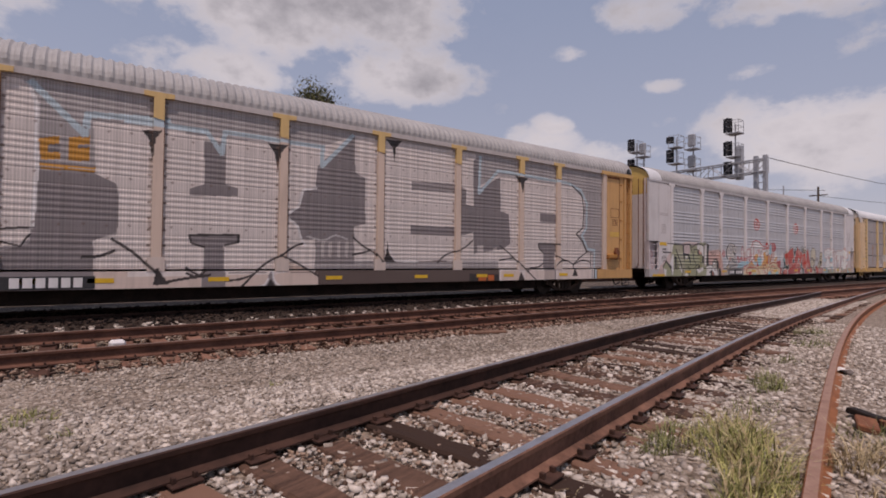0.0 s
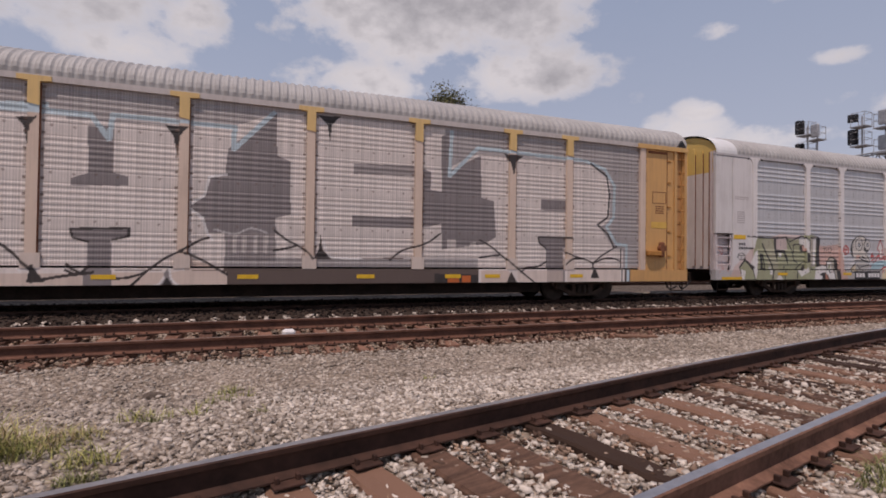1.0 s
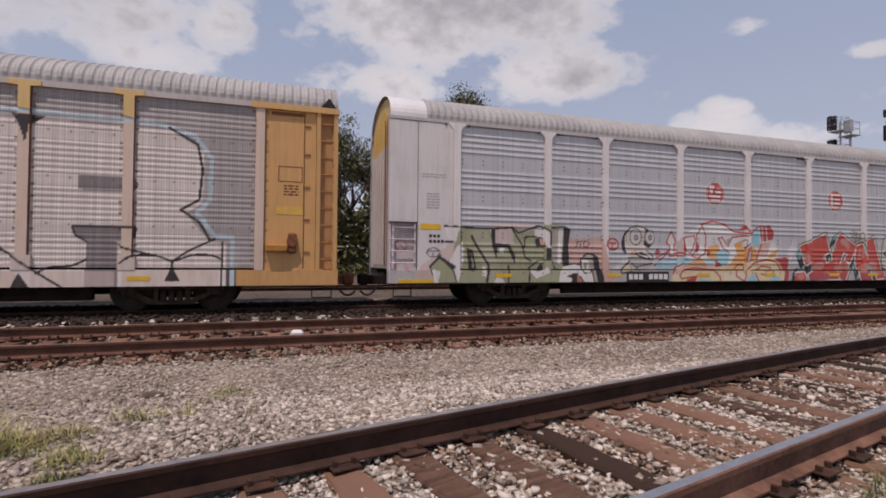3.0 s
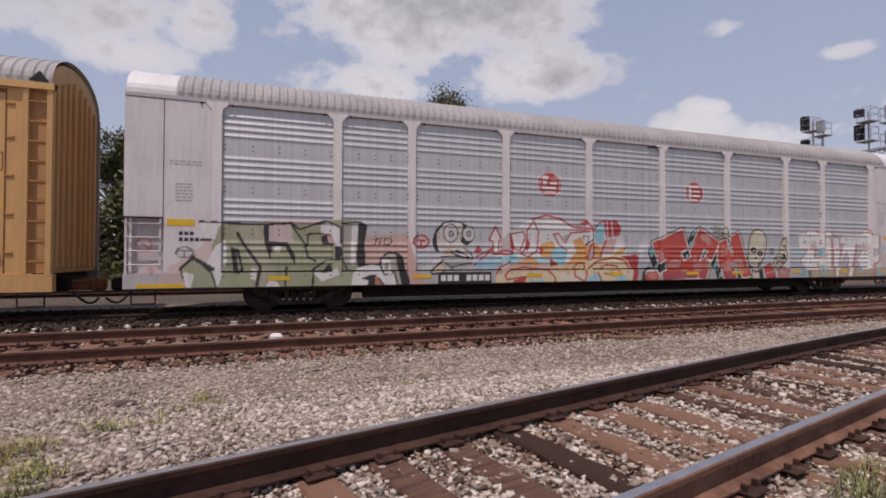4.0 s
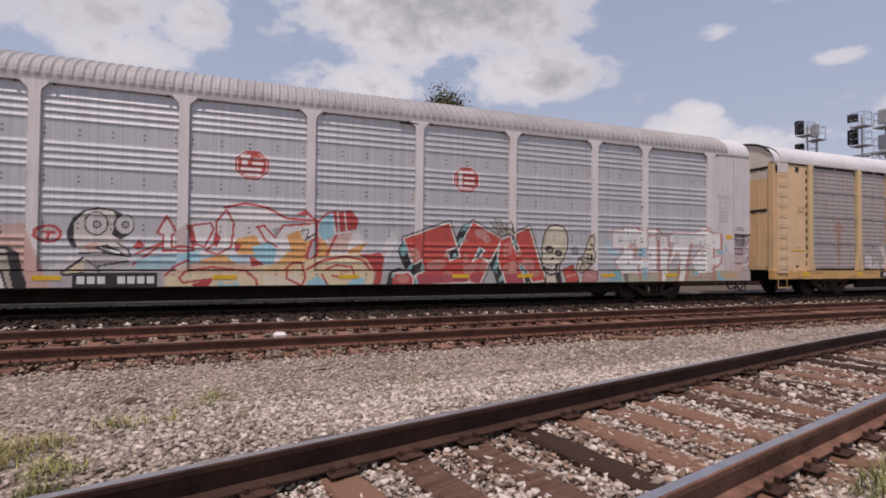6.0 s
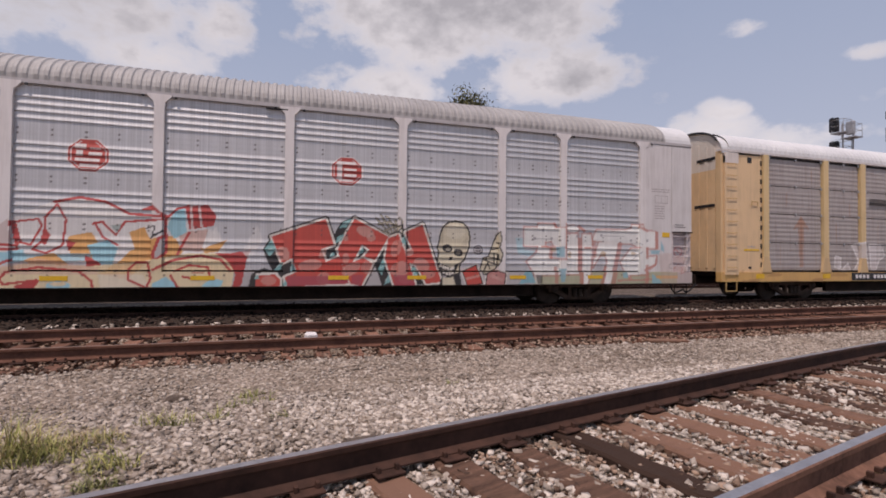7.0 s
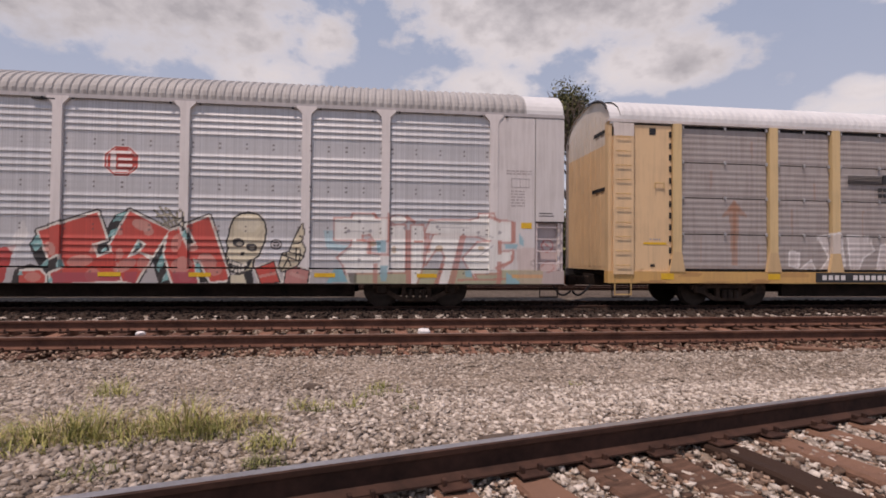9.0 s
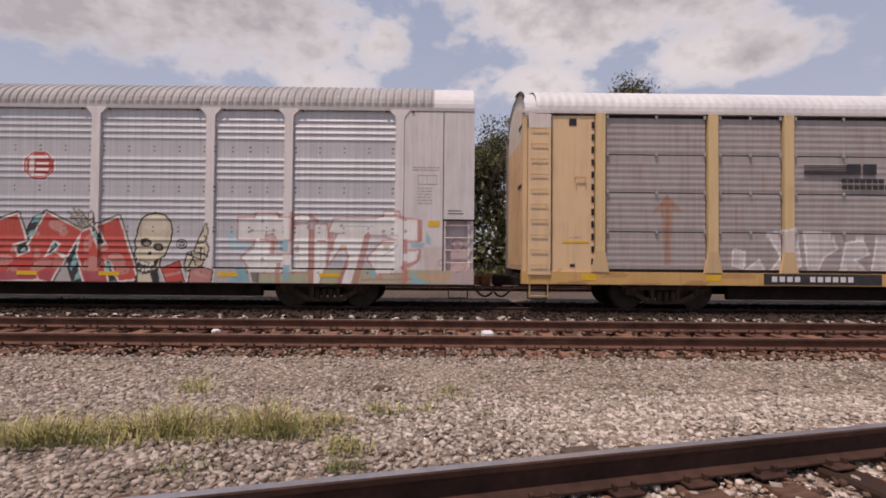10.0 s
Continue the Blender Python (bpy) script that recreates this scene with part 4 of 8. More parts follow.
def white_post_car(paint):
    """Light grey ribbed screens between white posts; graffiti along the foot."""
    car, wheels = common("autorack_car", "light grey ribbed car carrier, white posts, colourful graffiti along its foot")
    grey, white = (0.58, 0.58, 0.595), (0.70, 0.665, 0.655)
    # bolts in pairs along the flat bands, at the sheets' edges too
    for a, b in zip(POSTS, POSTS[1:]):
        for c in range(-1, 4):
            for f in (0.06, 0.28, 0.5, 0.72, 0.94):
                for dz in (0.0, 0.11):
                    paint.oval((0.10, 0.08, 0.08), a + (b - a) * f, LOUVRE + 0.70 + c * 0.997 + dz, 0.026, 0.024, 0, 0.8)
        paint.line((0.26, 0.22, 0.22), 0.03, (a + 0.125, 0.95), (a + 0.125, 4.72), alpha=0.5)
    # red octagon emblems
    red, pale = (0.50, 0.075, 0.06), (0.74, 0.71, 0.70)
    for x in (-2.75, 2.78):
        for r, col in ((0.40, pale), (0.37, red), (0.33, pale), (0.315, red)):
            paint.poly(col, *[(x + r * 1.08 * math.cos(radians(22.5 + 45 * i)), 3.37 + r * math.sin(radians(22.5 + 45 * i))) for i in range(8)])
        for x0, z0, x1, z1 in ([(-0.24, 0.14, -0.04, 0.24), (0.02, 0.13, 0.24, 0.18), (-0.22, -0.02, -0.1, 0.1), (0.0, 0.0, 0.26, 0.07), (-0.24, -0.14, 0.22, -0.07), (-0.16, -0.26, 0.2, -0.19)] if x < 0 else
                               [(-0.24, -0.2, -0.12, 0.24), (-0.12, 0.17, 0.22, 0.24), (-0.08, 0.01, 0.25, 0.08), (-0.08, -0.14, 0.25, -0.07), (-0.2, -0.26, 0.16, -0.2)]):
            paint.rect(pale, x + x0, 3.37 + z0, x + x1, 3.37 + z1, alpha=0.9)
    for a, b in zip(POSTS, POSTS[1:]):
        zs, ds = louvres(SILL1 + 0.02, EAVE - 0.06, LOUVRE, 0.018)
        sheet_part("screen_panel", steps(a + 0.08, b - 0.08, 0.021), *finer(zs, ds, 0.022, 3.8), -HW + 0.055, M["sheet_fine"], car, grey, paint)
    for x in POSTS:
        painted_box("post", x - 0.105, x + 0.105, -HW - 0.02, -HW + 0.10, SILL1 - 0.02, EAVE - 0.30, M["paint"], car, white, paint)
        for h in (-1, 1):
            bm = prism(B(), [(x, EAVE - 0.31), (x + h * 0.105, EAVE - 0.31), (x + h * 0.115, EAVE - 0.20), (x + h * 0.24, EAVE - 0.07), (x + h * 0.24, EAVE - 0.02), (x, EAVE - 0.02)], -HW - 0.018, -HW + 0.06)
            bmesh.ops.recalc_face_normals(bm, faces=bm.faces)
            me = bpy.data.meshes.new("gusset")
            bm.to_mesh(me)
            bm.free()
            coat(me, white)
            part("gusset", me, M["paint"], car, "white flared post head")
            part("bolt", box(B(), x + h * 0.33 - 0.03, x + h * 0.33 + 0.03, -HW - 0.03, -HW, EAVE - 0.10, EAVE - 0.055, 0.008), M["black"], car)
    painted_box("side_sill", -HALF, HALF, -HW - 0.015, -HW + 0.2, SILL0 + 0.03, SILL1 - 0.02, M["paint"], car, (0.44, 0.42, 0.42), paint, 0.022)
    part("sill_lip", box(B(), -HALF, HALF, -HW - 0.03, -HW + 0.1, SILL0, SILL0 + 0.03), M["dark_steel"], car)
    painted_box("top_rail", -HALF, HALF, -HW - 0.012, -HW + 0.12, EAVE - 0.055, EAVE + 0.03, M["paint"], car, (0.45, 0.43, 0.44), None, 0.3)
    part("roof", roof_mesh(-12.55, 12.55, 0.19, 0.034, M["roof"]), None, car, "grey corrugated arched roof")
    for s in (-1, 1):
        part("roof_cap", roof_mesh(*sorted((s * 12.55, s * (HALF - 0.02))), 0.28, 0.0, M["roof_white"]), None, car, "smooth white roof end")
        x0, x1 = sorted((s * 11.81, s * 12.78))
        painted_box("end_panel", x0, x1, -HW + 0.0, -HW + 0.08, SILL1 - 0.02, EAVE - 0.04, M["paint"], car, (0.64, 0.61, 0.605), paint, 0.03, "white painted end panel")
        x0, x1 = sorted((s * 12.80, s * HALF))
        painted_box("end_panel", x0, x1, -HW + 0.0, -HW + 0.08, 2.12, EAVE - 0.04, M["paint"], car, (0.62, 0.595, 0.59), paint, 0.04)
        painted_box("ladder_recess", x0, x1, -HW + 0.16, -HW + 0.22, SILL1 - 0.2, 2.12, M["paint"], car, (0.52, 0.46, 0.47), paint, 0.03)
        m = plain("white_rung", (0.5, 0.42, 0.42), (0.66, 0.6, 0.6))
        ladder(car, x0 + 0.04, x1 - 0.05, SILL0 + 0.1, 2.12, -HW + 0.05, m, 5)
        bm = B()
        rod(bm, (x0, -HW - 0.03, 2.10), (x1, -HW - 0.03, 2.10), 0.016)
        part("grab_iron", bm, M["dark_steel"], car)
        end_wall(car, s, (0.66, 0.60, 0.585), (0.70, 0.48, 0.15), 4.25, 0.03)
        bm = B()
        for y in (-1.30, -1.42):
            box(bm, s * (HALF - 0.04) - 0.03, s * (HALF - 0.04) + 0.03, y - 0.02, y + 0.02, SILL1, EAVE + 0.1)
        part("door_post", bm, m, car)
        # rusty seams and a lock bar down the end doors
        for y in (-0.62, -0.95, -1.20):
            part("door_seam", box(B(), *sorted((s * (HALF - 0.062), s * (HALF - 0.054))), y - 0.02, y + 0.02, SILL1 + 0.1, EAVE + 0.1), M["rust"], car)
        # stencils
        c = s * 12.35
        flat_bars(car, "stencil", M["grey_ink"], text_lines(c - 0.2, 2.90, 0.36, 6, 0.03, 0.075, 3 + s) + text_lines(c - 0.32, 3.42, 0.66, 2, 0.03, 0.07, 8 + s), -HW)
        if s > 0:
            flat_bars(car, "stencil_frame", M["grey_ink"], [(c - 0.2, 2.98, c + 0.28, 2.995), (c - 0.2, 3.2, c + 0.28, 3.215), (c - 0.2, 2.98, c - 0.185, 3.2), (c + 0.265, 2.98, c + 0.28, 3.2), (c + 0.03, 2.98, c + 0.045, 3.2)], -HW)
        part("warning_label", box(B(), *sorted((s * 12.15, s * 12.72)) if s < 0 else (12.42, 12.70), -HW - 0.006, -HW - 0.001, 1.93, 2.08), M["yellow"], car, "yellow warning label")
        flat_bars(car, "car_number", M["ink"], [(c - 0.12 + i * 0.11, 1.72, c - 0.04 + i * 0.11, 1.80) for i in range(3)] + [(c - 0.12 + i * 0.11, 1.58, c - 0.04 + i * 0.11, 1.66) for i in range(4)] if s < 0 else [(12.9, 2.25, 13.3, 2.27), (12.9, 2.32, 13.25, 2.34)], -HW, "small black block figures")
    reflectors(car, (-10.3, -6.7, -3.3, -0.45, 2.6, 4.6, 7.5, 10.0), 0.71, 0.5, 0.10)
    part("reflector", box(B(), -13.3, -12.35, -HW - 0.03, -HW - 0.02, 0.52, 0.61), M["yellow"], car, "yellow reflective strip")
    # number board
    nb = part("number_board", box(B(), -6.25, -4.68, -HW - 0.026, -HW - 0.018, 0.50, 0.82), M["ink"], car, "black number board with white block figures")
    figures(nb, M["white"], [-6.17 + i * 0.185 for i in (0, 1, 2, 4, 5, 6, 7)], 0.14, 0.58, 0.74, -HW - 0.027)
    part("roof_vent", box(B(), 0.85, 1.35, -HW - 0.02, -HW + 0.02, EAVE - 0.12, EAVE - 0.09), M["black"], car)
    far_side(car, grey, M["screen"])
    return car, wheels


TAN_POSTS = (-11.62, -8.80, -6.90, -4.10, -1.38, 1.38, 4.10, 6.90, 8.80, 11.62)


def tan_car(paint):
    """Dull grey ribbed screens in bolted courses between yellow posts, tan-yellow ends, white roof."""
    car, wheels = common("autorack_car", "dull grey car carrier with tan-yellow posts and ends, white roof")
    grey, tan = (0.36, 0.325, 0.315), (0.72, 0.505, 0.295)
    clip = bpy.data.meshes.new("bracket")
    bm = box(B(), -0.032, 0.032, -HW + 0.0, -HW + 0.05, -0.05, 0.05, 0.012)
    bm.to_mesh(clip)
    bm.free()
    clip.materials.append(M["galv"])
    courses = [(SILL1 + 0.06, 1.84), (1.87, 2.82), (2.85, 3.77), (3.80, EAVE - 0.16)]
    for a, b in zip(TAN_POSTS, TAN_POSTS[1:]):
        for z0, z1 in courses:
            zs, ds = ribs(z0, z1, 0.155, 0.0065)
            sheet_part("screen_panel", steps(a + 0.16, b - 0.16, 0.035), zs, ds, -HW + 0.06, M["screen"], car, grey, paint)
        # added black sheet behind the screens, so the gaps between courses read as shaded
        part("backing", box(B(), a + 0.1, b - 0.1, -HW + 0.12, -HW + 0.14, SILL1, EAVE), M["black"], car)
        for z in (1.855, 2.835, 3.785, EAVE - 0.14):
            for x in (a + 0.19, (a + b) / 2, b - 0.19):
                part("bracket", clip, None, car, at=pose(x, 0, z))
    for x in TAN_POSTS:
        painted_box("post", x - 0.12, x + 0.12, -HW - 0.03, -HW + 0.10, SILL1 - 0.02, EAVE - 0.06, M["paint"], car, (0.66, 0.48, 0.25), paint)
        bm = prism(B(), [(x - 0.22, SILL1 - 0.02), (x + 0.22, SILL1 - 0.02), (x + 0.12, SILL1 + 0.5), (x - 0.12, SILL1 + 0.5)], -HW - 0.034, -HW + 0.05)
        me = bpy.data.meshes.new("post_foot")
        bm.to_mesh(me)
        bm.free()
        coat(me, (0.60, 0.42, 0.23))
        part("post_foot", me, M["paint"], car)
    painted_box("side_sill", -HALF, HALF, -HW - 0.015, -HW + 0.2, SILL0 + 0.06, SILL1 - 0.02, M["paint"], car, (0.60, 0.36, 0.13), paint)
    painted_box("top_rail", -HALF, HALF, -HW - 0.012, -HW + 0.12, EAVE - 0.06, EAVE + 0.01, M["paint"], car, (0.60, 0.56, 0.55), None, 0.3)
    part("roof", roof_mesh(-HALF + 0.35, HALF - 0.35, 0.22, 0.011, M["roof_white"], EAVE, PEAK - 0.05), None, car, "white painted corrugated roof with rusty edges")
    m = plain("tan_rung", (0.40, 0.25, 0.09), (0.58, 0.40, 0.18))
    for s in (-1, 1):
        # curved hood over the end
        part("roof_end", roof_mesh(*sorted((s * (HALF - 0.35), s * (HALF - 0.05))), 0.3, 0.0, M["roof_white"], EAVE - 0.05, PEAK - 0.10), None, car, "white hood over the end")
        painted_box("end_panel", *sorted((s * 11.76, s * 12.82)), -HW + 0.03, -HW + 0.10, SILL1 - 0.02, EAVE - 0.12, M["paint"], car, tan, paint, 0.05, "tan painted door panel")
        slot = bpy.data.meshes.new("slot")
        bm = box(B(), s * 11.80 - 0.03, s * 11.80 + 0.03, -HW + 0.012, -HW + 0.03, 0, 0.16)
        bm.to_mesh(slot)
        bm.free()
        slot.materials.append(M["black"])
        for i in range(12):
            part("slot", slot, None, car, at=pose(0, 0, SILL1 + 0.15 + i * 0.31))
        part("hatch", box(B(), s * 12.30 - 0.09, s * 12.30 + 0.09, -HW + 0.02, -HW + 0.032, EAVE - 0.37, EAVE - 0.19), M["black"], car, "square opening")
        part("hatch", box(B(), s * 12.30 - 0.06, s * 12.30 + 0.06, -HW + 0.02, -HW + 0.032, 0.97, 1.04), M["black"], car)
        bm = B()
        rod(bm, (s * 12.0, -HW - 0.02, 3.20), (s * 12.25, -HW - 0.02, 3.20), 0.012)
        rod(bm, (s * 12.0, -HW - 0.02, 3.20), (s * 12.0, -HW - 0.02, 3.05), 0.012)
        rod(bm, (s * 12.25, -HW - 0.02, 3.20), (s * 12.25, -HW - 0.02, 3.05), 0.012)
        part("handle", bm, m, car)
        part("edge_seam", box(B(), s * 12.835 - 0.01, s * 12.835 + 0.01, -HW + 0.0, -HW + 0.10, SILL1, EAVE - 0.12), M["rust"], car)
        x0, x1 = sorted((s * 12.86, s * 13.42))
        lp = painted_box("ladder_panel", x0, x1, -HW - 0.05, -HW + 0.06, SILL1 - 0.10, EAVE - 0.20, M["paint"], car, (0.72, 0.51, 0.305), None, 0.2, "tan ladder panel")
        painted_box("ladder_top", x0, x1, -HW - 0.053, -HW + 0.06, EAVE - 0.44, EAVE - 0.10, M["paint"], car, (0.66, 0.60, 0.56), None, 0.2)
        rungs(lp, m, x0 + 0.06, x1 - 0.10, [SILL1 + 0.14 + i * 0.375 for i in range(10)], -HW - 0.085, -HW - 0.04, 0.009)
        painted_box("corner_panel", *sorted((s * 13.44, s * (HALF - 0.02))), -HW + 0.02, -HW + 0.22, SILL1 - 0.1, EAVE - 0.06, M["paint"], car, (0.66, 0.46, 0.26), None, 0.3)
        end_wall(car, s, (0.72, 0.505, 0.295), (0.68, 0.62, 0.56), 4.25, 0.015)
        for y, z in ((-0.9, 4.62), (-0.8, 3.06)):
            part("end_slot", box(B(), *sorted((s * (HALF - 0.078), s * (HALF - 0.070))), y - 0.42, y + 0.42, z - 0.05, z + 0.05), M["black"], car)
        bm = B()
        pts = [(s * (HALF - 0.06), -1.40 * math.cos(t), EAVE + 0.0 + 0.80 * math.sin(t) ** 0.8) for t in np.linspace(0.35, 1.5, 12)]
        hose(bm, pts, 0.035, 6)
        part("roof_seal", bm, M["black"], car, "black rubber edge along the roof end")
        bm = B()
        for x in (s * 12.92, s * 13.37):
            rod(bm, (x, -HW - 0.02, SILL1 - 0.1), (x, -HW - 0.02, 0.22), 0.016)
        rod(bm, (s * 12.92, -HW - 0.02, 0.24), (s * 13.37, -HW - 0.02, 0.24), 0.016)
        part("step", bm, m, car)
        flat_bars(car, "car_number", M["grey_ink"], text_lines(s * 12.2 - 0.18, 1.72, 0.3, 1), -HW + 0.03)
        part("stripe", box(B(), *sorted((s * 11.9, s * 12.55)), -HW + 0.022, -HW + 0.029, 1.56, 1.62), M["yellow"], car)
    reflectors(car, (-11.9, -8.8, -5.0, -1.4, 2.2, 6.0, 9.5), 0.72, 0.36, 0.16)
    # company mark as plain bars
    bm = B()
    for i in range(6):
        box(bm, -6.50, -5.45 + 0.02 * i, -HW + 0.012, -HW + 0.02, 3.33 + i * 0.042, 3.352 + i * 0.042)
    for x in (-5.42, -5.02):
        box(bm, x, x + 0.34, -HW + 0.012, -HW + 0.02, 3.34, 3.60)
    for k, z in ((0, 3.12), (1, 2.96)):
        for i in range(7 if k == 0 else 8):
            box(bm, -5.55 + i * 0.155, -5.55 + i * 0.155 + 0.12, -HW + 0.012, -HW + 0.02, z, z + 0.11)
    part("company_mark", bm, M["ink"], car, "black company mark in plain bars")
    nb = part("number_board", box(B(), -7.55, -4.6, -HW - 0.024, -HW - 0.018, SILL0 + 0.09, SILL1 - 0.03), M["ink"], car, "black number board with white block figures")
    figures(nb, M["white"], [-7.35 + i * 0.19 for i in (0, 1, 2, 3, 5, 6, 7, 8, 9, 10)], 0.13, 0.64, 0.77, -HW - 0.025)
    far_side(car, grey, M["screen"])
    return car, wheels


# ---- graffiti ----
def lettered_paint():
    """Huge whitish letters with dark gaps, pale blue outlines and black cracks."""
    p = Paint()
    w = (0.76, 0.68, 0.64)
    leg = (0.66, 0.53, 0.46)
    d = (0.245, 0.215, 0.218)
    k = (0.035, 0.028, 0.028)
    bl = (0.50, 0.62, 0.68)
    o = (0.60, 0.27, 0.03)
    h = (0.80, 0.77, 0.76)
    p.poly(w, (-7.36, 4.69), (-6.55, 4.66), (-6.35, 4.36), (-6.31, 3.69), (-6.3, 1.77), (-7.29, 1.6))
    p.poly(w, (-5.4, 4.01), (-3.65, 4.14), (-3.58, 0.44), (-5.33, 0.49), (-5.35, 1.52), (-4.93, 1.65), (-4.95, 2.69), (-5.33, 2.89))
    p.poly(d, (-6.29, 2.9), (-5.38, 2.94), (-4.98, 2.75), (-4.92, 2.51), (-4.93, 1.71), (-5.35, 1.5), (-5.33, 0.47), (-7.26, 0.52), (-7.28, 1.09), (-6.39, 1.41), (-6.33, 1.75))
    p.poly(w, (-7.29, 1.62), (-6.38, 1.7), (-6.39, 1.49), (-6.52, 1.37), (-7.28, 1.3))
    p.poly(leg, (-5.34, 0.87), (-3.59, 0.86), (-3.58, 0.42), (-5.33, 0.47))
    p.line(k, 0.04, (-7.29, 1.64), (-6.31, 1.75))
    p.line(k, 0.04, (-7.29, 1.46), (-6.81, 1.44), (-6.52, 1.36), (-6.38, 1.6))
    p.line(h, 0.07, (-6.46, 4.62), (-6.33, 4.25), (-6.3, 2.9), (-6.34, 1.77))
    p.poly(o, (-6.28, 3.53), (-5.95, 3.63), (-5.94, 3.15), (-6.24, 3.1))
    p.poly(d, (-6.14, 3.42), (-5.94, 3.47), (-5.94, 3.31), (-6.14, 3.26))
    p.poly(o, (-5.8, 3.62), (-5.45, 3.71), (-5.44, 3.17), (-5.79, 3.14))
    p.poly(d, (-5.65, 3.49), (-5.45, 3.53), (-5.45, 3.46), (-5.65, 3.42))
    p.line(o, 0.05, (-6.24, 3.01), (-5.35, 3.03))
    p.line(o, 0.04, (-6.23, 2.94), (-5.35, 2.97))
    p.line(bl, 0.13, (-6.42, 4.65), (-5.54, 3.72), (-5.49, 4.15), (-4.0, 4.28))
    p.poly(w, (-4.81, 3.97), (-0.47, 4.15), (0.59, 4.65), (4.95, 4.69), (4.96, 3.57), (5.94, 4.09), (9.75, 4.06), (10.49, 3.59), (10.46, 2.39), (10.1, 2.15), (10.62, 1.51), (10.99, 1.45), (11.0, 0.42), (5.98, 0.39), (5.97, 1.15), (-0.53, 1.12), (-0.52, 0.36), (-4.73, 0.41))
    p.poly(leg, (-4.74, 0.73), (-0.53, 0.73), (-0.52, 0.34), (-4.73, 0.39))
    p.poly(d, (-3.26, 3.91), (-2.79, 3.96), (-2.77, 2.94), (-2.5, 2.87), (-2.48, 2.67), (-3.55, 2.6), (-3.56, 2.76), (-3.24, 2.9))
    p.poly(d, (-3.56, 1.71), (-2.46, 1.75), (-2.45, 1.53), (-2.79, 1.46), (-2.77, 0.36), (-3.21, 0.37), (-3.21, 1.39), (-3.51, 1.5))
    p.line(k, 0.05, (-3.54, 1.69), (-2.46, 1.73), (-2.46, 1.55), (-2.77, 1.47))
    p.line(k, 0.05, (-3.54, 1.69), (-3.49, 1.5), (-3.21, 1.41))
    p.poly(d, (-0.48, 3.67), (0.59, 4.62), (0.61, 3.59), (0.92, 3.48), (0.94, 2.17), (0.6, 2.08), (0.61, 1.72), (-0.9, 1.67), (-1.0, 2.02), (-1.32, 2.27), (-0.98, 2.54), (-0.9, 2.98), (-0.54, 3.06))
    p.poly(d, (-0.52, 1.68), (0.6, 1.74), (0.62, 1.03), (-0.51, 1.02), alpha=0.85)
    p.poly(w, (-0.36, 1.61), (-0.25, 1.64), (-0.27, 1.19), (-0.35, 1.24), alpha=0.5)
    p.poly(w, (-0.15, 1.61), (-0.04, 1.64), (-0.06, 1.19), (-0.15, 1.24), alpha=0.5)
    p.poly(w, (0.1, 1.62), (0.21, 1.65), (0.19, 1.19), (0.1, 1.24), alpha=0.5)
    p.poly(w, (0.33, 1.63), (0.44, 1.66), (0.42, 1.19), (0.33, 1.25), alpha=0.5)
    p.line(h, 0.06, (-0.51, 3.06), (-0.87, 2.98), (-0.97, 2.54), (-1.32, 2.27), (-1.0, 2.01), (-0.9, 1.67), (-0.78, 1.51))
    p.poly(d, (2.46, 3.54), (4.25, 3.62), (4.25, 3.34), (2.47, 3.28), alpha=0.85)
    p.poly(d, (2.44, 2.2), (4.11, 2.23), (4.11, 1.95), (2.44, 1.94))
    p.poly(d, (4.28, 3.58), (4.57, 3.47), (4.55, 3.0), (4.87, 2.95), (4.85, 4.49), (5.08, 4.57), (5.09, 3.55), (6.04, 4.05), (6.06, 2.86), (6.45, 2.78), (6.53, 1.76), (6.18, 1.56), (4.89, 1.38), (4.88, 2.09), (4.5, 1.98), (4.3, 1.98))
    p.poly(w, (5.05, 1.66), (5.32, 1.67), (5.32, 1.32), (5.06, 1.32), alpha=0.6)
    p.poly(w, (5.73, 1.58), (5.9, 1.62), (5.9, 1.24), (5.73, 1.24), alpha=0.6)
    p.poly(d, (8.0, 2.93), (9.04, 2.93), (9.16, 2.77), (9.04, 2.57), (8.0, 2.6))
    p.poly(d, (7.91, 1.83), (9.11, 1.83), (9.11, 1.55), (8.75, 1.48), (8.8, 0.43), (8.18, 0.44), (8.17, 1.47), (7.91, 1.63))
    p.line(k, 0.05, (7.91, 1.79), (9.11, 1.79), (9.09, 1.59))
    p.line(k, 0.05, (7.91, 1.76), (7.97, 1.6), (8.17, 1.47))
    p.line(bl, 0.11, (-4.81, 4.14), (-3.21, 4.15), (-2.87, 3.67), (-2.81, 4.2), (-0.35, 4.18), (-0.36, 3.66))
    p.line(bl, 0.11, (-0.36, 3.66), (0.53, 4.63))
    p.line(bl, 0.1, (5.15, 4.64), (5.1, 3.4), (5.94, 4.25), (9.54, 4.17), (10.27, 3.96), (10.64, 3.46), (10.61, 2.48), (10.35, 2.17), (10.72, 1.65), (11.12, 1.61), (11.11, 0.42))
    p.line(k, 0.06, (9.74, 4.1), (10.34, 3.76), (10.45, 3.18), (10.39, 2.48), (10.01, 2.23), (10.4, 1.95), (10.62, 1.55))
    p.line(k, 0.04, (10.9, 1.52), (10.89, 0.42))
    p.poly(d, (-3.28, 0.81), (-2.75, 0.81), (-2.75, 0.44), (-3.27, 0.45))
    p.poly(d, (-1.75, 0.74), (-1.63, 0.92), (-1.55, 0.43), (-1.83, 0.44))
    p.poly(leg, (-2.73, 0.76), (-1.75, 0.76), (-1.75, 0.60), (-1.88, 0.44), (-2.73, 0.44))
